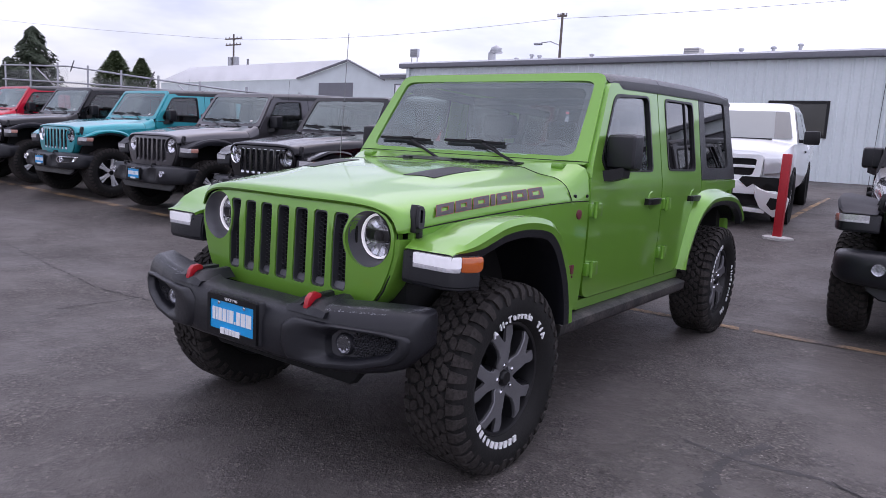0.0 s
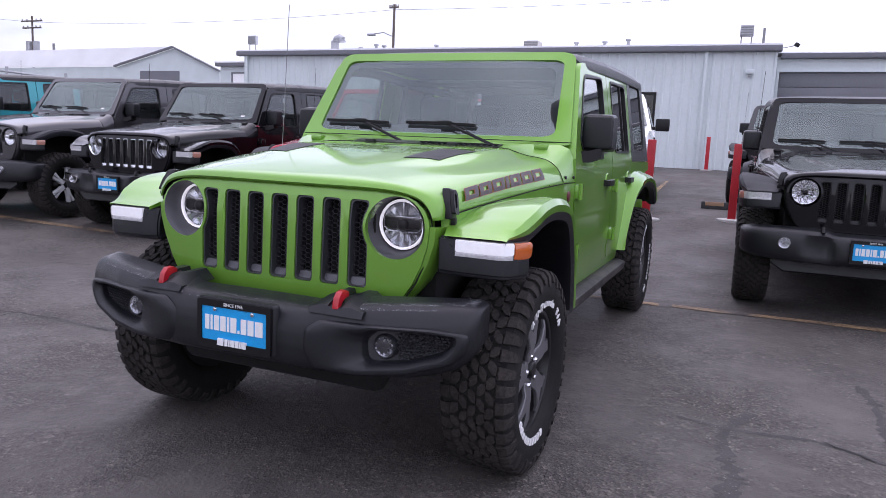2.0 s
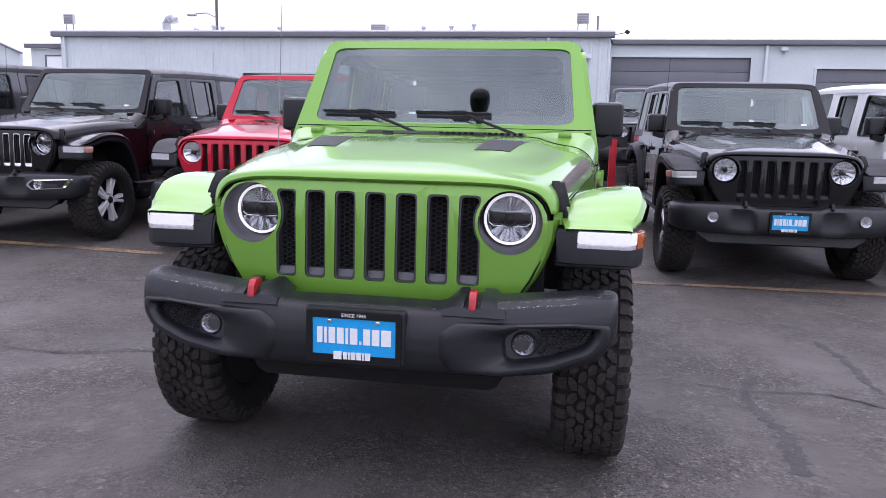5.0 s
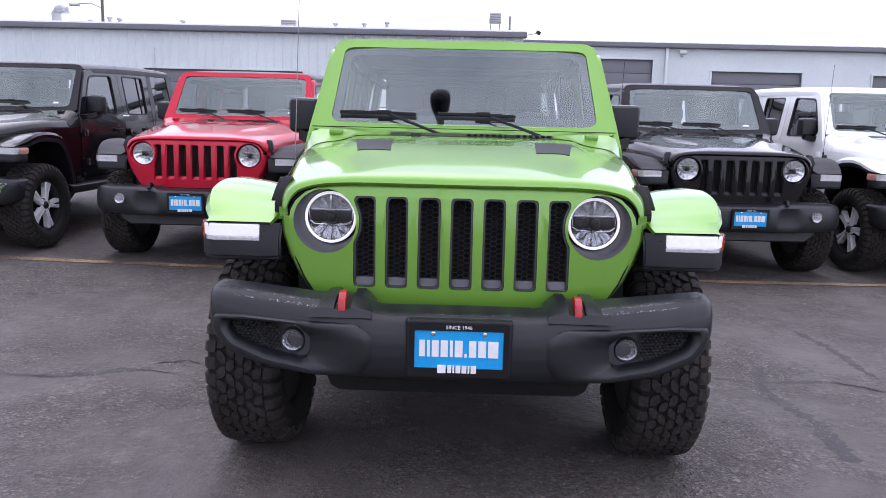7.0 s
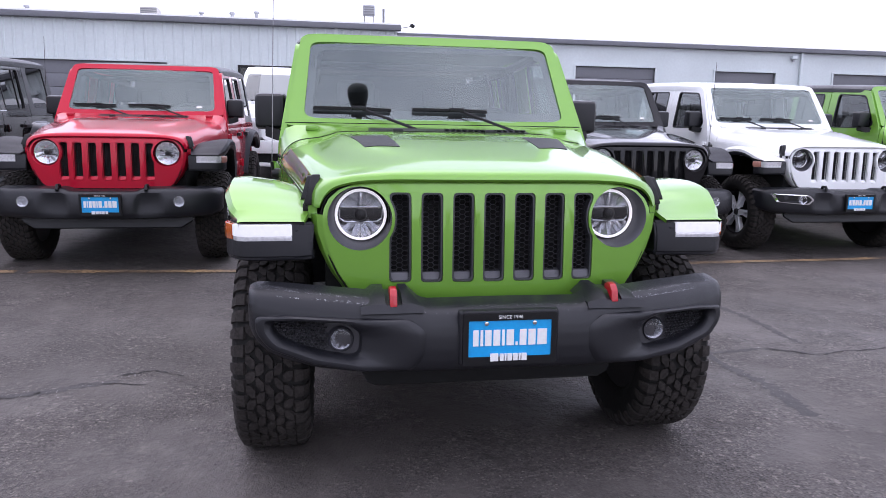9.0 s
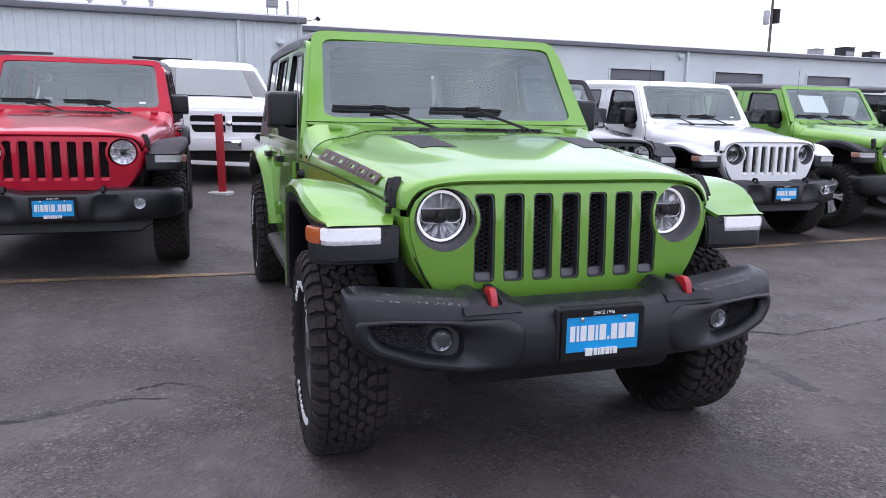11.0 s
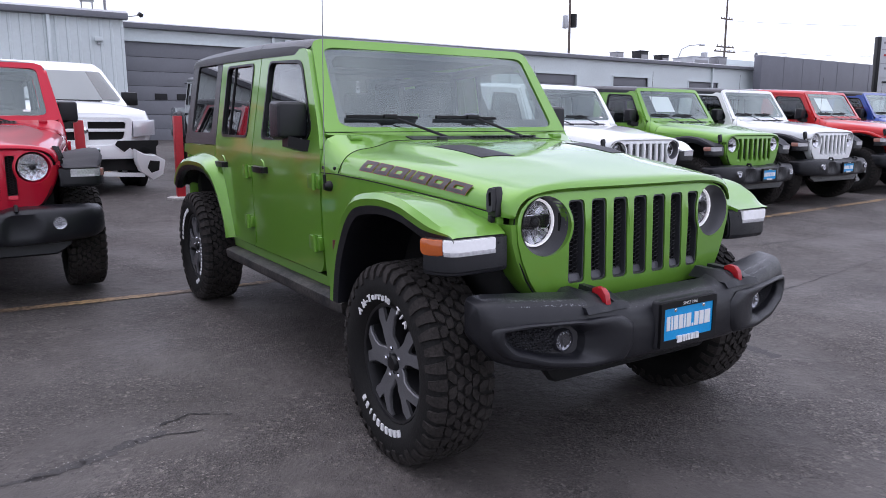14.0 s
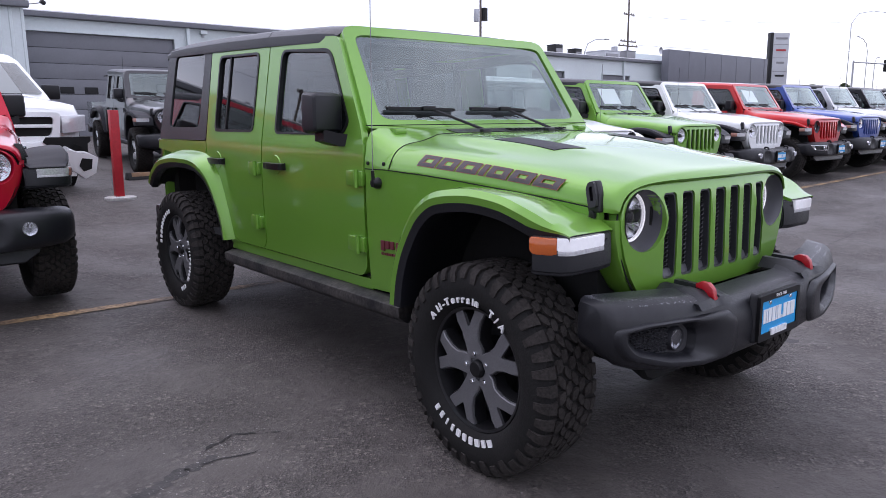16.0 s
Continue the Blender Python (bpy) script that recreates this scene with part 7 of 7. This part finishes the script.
p = utility_pole(-80.5, 60, 14.2, ((13.6, 1.8), (12.8, 1.6)), "wooden power pole with transformers")
for k in (-0.6, 0.6):
    part("transformer", tube([(k, 0, 9.8), (k, 0, 11.2)], 0.4, 10), GALV, p)
p = utility_pole(-31.0, 60, 13.9, ((13.6, 0.5),), "dark wooden lamp pole behind the workshop")
part("lamp_arm", tube([(0, 0, 10.9), (-1.0, -0.1, 11.3), (-2.0, -0.2, 11.2)], 0.05, 6), GALV, p)
part("lamp_head", box(-2.7, -1.9, -0.4, 0.0, 11.0, 11.2, 0.06), GALV, p)
p = utility_pole(55.3, 60, 19.0, ((17.8, 1.2),), "wooden power pole with a transformer")
part("transformer", tube([(0.5, 0, 12.0), (0.5, 0, 13.4)], 0.45, 10), BLACK_SATIN, p)
part("bracket_box", box(-0.9, -0.4, -0.2, 0.2, 11.8, 13.2, 0.05), GALV, p)
p = utility_pole(83.3, 60, 21.0, ((18.5, 1.3), (15.0, 1.2), (10.8, 2.2), (11.4, 1.8)), "tall wooden power pole with crossarms")


def street_lamp(x, y, h, reach, turn, label="grey curved street lamp"):
    o = thing("street_lamp", pose(x, y, 0.5, 0, 0, turn), label, "lamp", "street lamps")
    part("mast", tube([(0, 0, 0), (0, 0, h * 0.85), (reach * 0.15, 0, h * 0.95), (reach * 0.5, 0, h), (reach, 0, h * 1.02)], 0.10, 8, 0.5), GALV, o)
    part("head", box(reach - 0.1, reach + 0.8, -0.15, 0.15, h * 1.02 - 0.12, h * 1.02 + 0.06, 0.05), GALV, o)


street_lamp(74.0, 60, 11.2, 4.2, 0)
street_lamp(158.8, 60, 23.0, 22.0, 0, "tall curved signal mast over the road")
street_lamp(174.0, 62, 17.5, -6.0, 0)
street_lamp(167.4, 58, 13.0, 1.5, 0)
o = thing("traffic_signal", pose(161.6, 60, 0.5), "traffic signal arm over the far road", "signal")
part("arm", tube([(0, 0, 12.1), (26, 0, 12.6)], 0.14, 8), GALV, o)
part("post", tube([(0, 0, 0), (0, 0, 12.4)], 0.2, 8), GALV, o)
for x in (18, 24):
    part("signal_head", box(x - 0.5, x + 0.5, -0.3, 0.3, 10.8, 13.4, 0.1), BLACK_SATIN, o)


def wire(a, b, sag, label="thin overhead power line"):
    pts = []
    for k in range(17):
        t = k / 16
        pts.append((a[0] + (b[0] - a[0]) * t, a[1] + (b[1] - a[1]) * t, a[2] + (b[2] - a[2]) * t - sag * 4 * t * (1 - t)))
    ob = part("power_line", tube(pts, 0.018, 4), STEEL)
    return tagged(ob, label, "cable", "power lines")


wire((-230, 60, 30), (-80.5, 60, 14.0), 1.0)
wire((-80.5, 60, 14.0), (-31, 60, 13.9), 0.6)
wire((-31, 60, 13.9), (55.3, 60, 18.0), 1.5)
wire((55.3, 60, 18.3), (55.3, 20, 12.0), 1.0)
wire((83.3, 60, 11.5), (240, 60, 22.0), 2.0)
wire((83.3, 60, 15.3), (240, 60, 30.0), 2.0)

# ---- far right: low buildings along the road ----
for x0, x1, y, h, mat, label in ((88, 150, 62, 5.2, METAL_WALL, "low pale building across the road"), (120, 135, 64, 6.6, CONCRETE, "pale block across the road"), (150, 230, 75, 6.0, EAVE, "long dark roofed building across the road"), (-75, -30, 75, 5.2, METAL_WALL, "low pale shed behind the yard")):
    o = thing("low_building", pose(0, 0, 0.5), label, "building", "far buildings")
    part("wall", box(x0, x1, y, y + 12, 0, h - 0.6), mat, o)
    part("roof", box(x0 - 0.5, x1 + 0.5, y - 0.5, y + 12.5, h - 0.597, h, 0.05), EAVE, o)
    for k in range(6):
        x = x0 + (x1 - x0) * (k + 0.3) / 6
        part("window", box(x, x + (x1 - x0) * 0.07, y - 0.05, y - 0.003, 1.2, h - 1.4), DARK_INSIDE, o)
for i, (x, y, h) in enumerate(((190, 80, 9), (215, 82, 10), (240, 80, 9), (150, 95, 8), (265, 85, 11))):
    tree(x, y, h, 5.0, 20 + i, False, LEAF_PALE, "yellow-green leafy tree across the road")

o = thing("lot_lamp", pose(-0.43, -6.3, 0), "tall dark lamp pole with an arm over the lot", "lamp", "lot lamps")
part("post", tube([(0, 0, 0), (0, 0, 7.7)], 0.09, 10, 0.8), BLACK_SATIN, o)
part("arm", tube([(0, 0, 7.6), (0, 2.0, 7.75), (0, 4.6, 7.8)], 0.036, 8), BLACK_SATIN, o)
part("head", moved(lathe([(4.40, 0.03), (4.55, 0.07), (4.72, 0.16), (4.85, 0.20), (4.95, 0.19), (5.0, 0.12), (5.005, 0.0001)], 20, "y"), Matrix.Translation((0, 0, 7.8))), BLACK_SATIN, o, "dark oval lamp head")
part("foot", loft([[(0.2 * math.cos(w), 0.2 * math.sin(w), z) for w in [2 * math.pi * k / 16 for k in range(16)]] for z in (0, 0.25)]), CONCRETE, o)

# ---- bollards and wheel stop ----


def bollard(x, y, h=1.2, lean=0.0, label="red steel bollard on a pale concrete foot"):
    o = thing("bollard", pose(x, y, gz(y), 0, lean, 0), label, "bollard", "red bollards")
    part("post", box(-0.055, 0.055, -0.055, 0.055, 0.0, h, 0.012), POST_RED, o, "red painted post")
    def foot():
        rnd = random.Random(int(x * 100) & 255)
        ring_pts = [(0.19 * rnd.uniform(0.75, 1.15) * math.cos(w), 0.17 * rnd.uniform(0.75, 1.15) * math.sin(w)) for w in [2 * math.pi * k / 14 for k in range(14)]]
        return loft([[(a, b, -0.02) for a, b in ring_pts], [(a, b, 0.015) for a, b in ring_pts], [(a * 0.8, b * 0.8, 0.03) for a, b in ring_pts]])
    part("foot", foot, CONCRETE, o, "rough concrete foot")


bollard(-1.02, 7.9, 1.11, -1)
bollard(0.22, 8.13, 1.15, 0.5)
bollard(1.38, 8.58, 1.11, 0)
bollard(0.27, 21.6, 1.05, 0)
o = thing("wheel_stop", pose(1.17, 10.0, gz(10.0), 0, 0, 3), "black rubber wheel stop with an orange reflector", "wheel stop")
part("block", prism([(-0.09, 0), (0.09, 0), (0.05, 0.11), (-0.05, 0.11)], "x", -0.30, 0.60, 0.01), RUBBER_BLOCK, o)
part("reflector", box(-0.24, 0.05, -0.075, -0.03, 0.05, 0.112, 0.004), ORANGE, o, m=None)


# ---- white pickup with a broken bumper ----
def pickup(m, label):
    o = thing("pickup_truck", m, label, "truck")
    rows = []
    for y, w, zt, zb in ((0.12, 0.88, 1.10, 0.74), (0.17, 0.94, 1.15, 0.70), (0.30, 0.985, 1.20, 0.62), (1.30, 1.0, 1.27, 0.55), (2.0, 1.01, 1.27, 0.50), (3.9, 1.01, 1.27, 0.50), (3.95, 1.01, 1.36, 0.50), (5.65, 1.0, 1.36, 0.55)):
        half = [(w * 0.96, zb), (w, zb + 0.2), (w, zt - 0.16), (w - 0.06, zt - 0.03), (w * 0.55, zt + 0.03), (0, zt + 0.04)]
        rows.append([(x, y, z) for x, z in half] + [(-x, y, z) for x, z in reversed(half[:-1])])
    part("body", loft(rows), WHITE, o, "white painted body")
    cab = []
    for z, y0, y1, w in ((1.24, 1.30, 3.92, 0.98), (1.30, 1.36, 3.90, 0.965), (1.80, 2.05, 3.75, 0.82), (1.90, 2.28, 3.62, 0.76), (1.93, 2.5, 3.4, 0.6)):
        cab.append([(-w, y0 + 0.06, z), (-w * 0.6, y0, z), (w * 0.6, y0, z), (w, y0 + 0.06, z), (w, y1, z), (-w, y1, z)])
    part("cab", loft(cab), WHITE, o, "white cab roof and pillars")
    ws = lambda u, v, d: (u, 1.385 + 0.655 * v - 0.016 + d, 1.305 + 0.475 * v + 0.004)
    part("windscreen", slab(rpoly([(-0.90, 0.02), (0.90, 0.02), (0.76, 0.98), (-0.76, 0.98)], 0.06, 4), ws, 0.012), WINDSCREEN_FAR, o, "tinted windscreen")
    for s in (1, -1):
        part("side_window", side(lambda: loft([[(0.975 - 0.29 * (z - 1.30) + 0.004 - d, y, z) for y, z in ((1.75, 1.32), (3.0, 1.32), (3.0, 1.78), (2.22, 1.78))] for d in (0, 0.02)]), s), PRIVACY, o)
        part("rear_window", side(lambda: loft([[(0.975 - 0.29 * (z - 1.30) + 0.004 - d, y, z) for y, z in ((3.08, 1.32), (3.75, 1.32), (3.66, 1.78), (3.08, 1.78))] for d in (0, 0.02)]), s), PRIVACY, o)
        part("headlight", side(lambda: prism([(0.66, 0.80), (0.965, 0.83), (0.97, 1.05), (0.66, 1.03)], "y", 0.03, 0.20, 0.015), s), LAMP_CLEAR, o, "clear headlight")
        mi = part("mirror", side(lambda: box(1.03, 1.27, 1.75, 1.88, 1.24, 1.46, 0.03), s), BLACK_SATIN, o, "black wing mirror")
        part("mirror_arm", side(lambda: box(0.95, 1.05, 1.78, 1.85, 1.26, 1.32, 0.01), s), BLACK_SATIN, mi)
        part("door_handle", side(lambda: box(1.0, 1.035, 2.75, 2.95, 1.08, 1.12, 0.01), s), BLACK_SATIN, o)
        for y in (1.0, 4.55):
            part("wheel_arch", side(lambda: moved(lathe([(0.9, 0.47), (1.013, 0.47), (1.013, 0.40), (0.9, 0.40)], 28), Matrix.Translation((0, y, 0.42))), s), UNDER, o)
            wt = part("wheel", make_rim, ALLOY, o, "alloy wheel", "rim", pose(s * 0.88, y, TYRE_R, 0, 0, 0 if s > 0 else 180))
            part("tyre", make_tyre, RUBBER, wt, "black tyre", "tyre")
            for k in range(5):
                part("spoke", lambda: make_plain_spoke(k), ALLOY, wt, "", ("plain_spoke", k))
    g = part("grille", ring(rpoly([(-0.62, 0.70), (0.62, 0.70), (0.66, 1.08), (-0.66, 1.08)], 0.08, 4), rpoly([(-0.52, 0.77), (0.52, 0.77), (0.57, 1.02), (-0.57, 1.02)], 0.06, 4), lambda u, v, d: (u, 0.0 + 0.08 * u * u + d, v), 0.10), WHITE, o, "white grille surround")
    part("grille_mesh", box(-0.58, 0.58, 0.06, 0.10, 0.75, 1.04), UNDER, g)
    part("cross_bar", joined(box(-0.55, 0.55, 0.01, 0.055, 0.88, 0.925, 0.01), box(-0.05, 0.05, -0.005, 0.055, 0.76, 1.03, 0.01)), WHITE, g)
    part("badge", make_disc(0.05, -0.03, 0.0, 0.015, 16, (0, 0.0, 0.90)), CHROME, g, "round chrome badge")
    b = part("front_bumper", prism([(-0.92, 0.50), (0.62, 0.50), (0.60, 0.62), (0.70, 0.70), (-0.94, 0.70)], "y", -0.10, 0.12, 0.02), WHITE, o, "broken white bumper")
    part("bumper_hole", box(0.50, 0.96, -0.02, 0.14, 0.40, 0.72, 0.02), UNDER, b)
    hang = part("hanging_piece", moved(prism([(-0.28, 0.17), (-0.08, 0.10), (0.04, 0.16), (0.24, 0.12), (0.27, -0.10), (0.13, -0.21), (-0.10, -0.13), (-0.21, -0.01)], "y", -0.05, 0.05, 0.02), pose(0.80, -0.10, 0.42, 10, 14, 20)), WHITE, b, "torn bumper corner hanging down")
    part("torn_hole", moved(prism([(-0.02, 0.06), (0.14, 0.08), (0.17, -0.05), (0.06, -0.11), (-0.03, -0.05)], "y", -0.056, -0.048), pose(0.80, -0.10, 0.42, 10, 14, 20)), UNDER, hang)
    part("torn_edge", prism([(0.36, 0.70), (0.48, 0.60), (0.56, 0.66), (0.66, 0.57), (0.74, 0.68), (0.86, 0.62), (0.96, 0.70), (0.96, 0.76), (0.40, 0.76)], "y", -0.115, -0.102), UNDER, b)
    part("lower_valance", moved(box(-0.9, 0.75, -0.12, 0.06, -0.03, 0.03, 0.012), pose(0.0, 0.0, 0.30, 0, 3, 0)), WHITE, b, "sagging white lower valance")
    part("lower_dark", box(-0.85, 0.85, -0.02, 0.30, 0.33, 0.52), UNDER, b)
    part("number_plate", box(-0.16, 0.16, -0.125, -0.105, 0.52, 0.66, 0.006), CHROME, b, "pale front plate")
    part("plate_mark", box(-0.11, 0.11, -0.129, -0.126, 0.56, 0.62), STEEL, b)
    part("underbody", box(-0.85, 0.85, 0.3, 5.5, 0.35, 0.56), UNDER, o)
    part("wiper", box(-0.75, 0.6, 1.32, 1.36, 1.30, 1.32), BLACK_SATIN, o)
    return o


WINDSCREEN_FAR = glass("pickup_windscreen", (0.40, 0.43, 0.43), 0.08)
pickup(pose(-0.88, 8.8, gz(9.6) - 0.03, 2.0, 0, 6.5), "white pickup truck with a broken front bumper")

# ---- cars ----
hero = offroad_car(pose(0, 0, 0), "lime green four-door off-road car with black bumper and hardtop", GREEN, "trail", flares=GREEN, steer=-1.0, group="off-road cars")
ROW = (
    (-2.30, 3.79, RED, "sport", None, None, False, "red off-road car with black flares and bumper", False),
    (-4.69, 3.68, BLACK, "sahara", None, BLACK, True, "black off-road car with chrome grille trim", False),
    (-6.92, 3.60, GREY, "sport", None, None, False, "dark grey off-road car with black bumper", False),
    (-9.48, 3.52, TEAL, "sahara", None, TEAL, True, "teal off-road car with chrome grille trim", False),
    (-11.85, 3.44, BLACK, "sport", None, None, False, "black off-road car with black bumper", False),
    (-14.20, 3.36, RED, "sport", None, None, False, "red off-road car at the row's end", False),
    (2.42, 3.89, BLACK, "sport", None, None, False, "black off-road car with black grille", False),
    (4.52, 3.945, WHITE, "sahara", WHITE, WHITE, False, "white off-road car with white hardtop", False),
    (6.83, 4.08, GREEN, "sport", None, None, False, "lime green off-road car with black flares and a price sheet", True),
    (8.90, 4.12, WHITE, "sport", None, None, False, "white off-road car with black hardtop and flares", False),
    (11.40, 4.19, RED_BRIGHT, "sahara", RED_BRIGHT, RED_BRIGHT, False, "bright red off-road car with a price sheet", True),
    (13.60, 4.26, BLUE, "sport", None, None, False, "dark blue off-road car with black flares", False),
    (15.80, 4.33, SILVER, "sport", None, None, False, "silver off-road car with black flares", False),
    (18.20, 4.40, BLACK, "sport", None, None, False, "black off-road car beyond the silver one", False),
    (20.50, 4.47, WHITE, "sport", None, None, False, "white off-road car at the row's far end", False),
)
for x, y, paint, trim, top, flares, chrome, label, sheet in ROW:
    offroad_car(pose(x, y, gz(y, x) + 0.002, 0.9, 0, 1.0 if x == 2.42 else 0), label, paint, trim, top, flares, chrome, 0.0, group="off-road cars", sheet=sheet)
offroad_car(pose(2.14, 10.75, gz(10.75) + 0.01, 1.6, 0, -5.3), "dark grey off-road pickup with an open bed", GREY_DARK, "sport", pick=True, group="off-road cars")
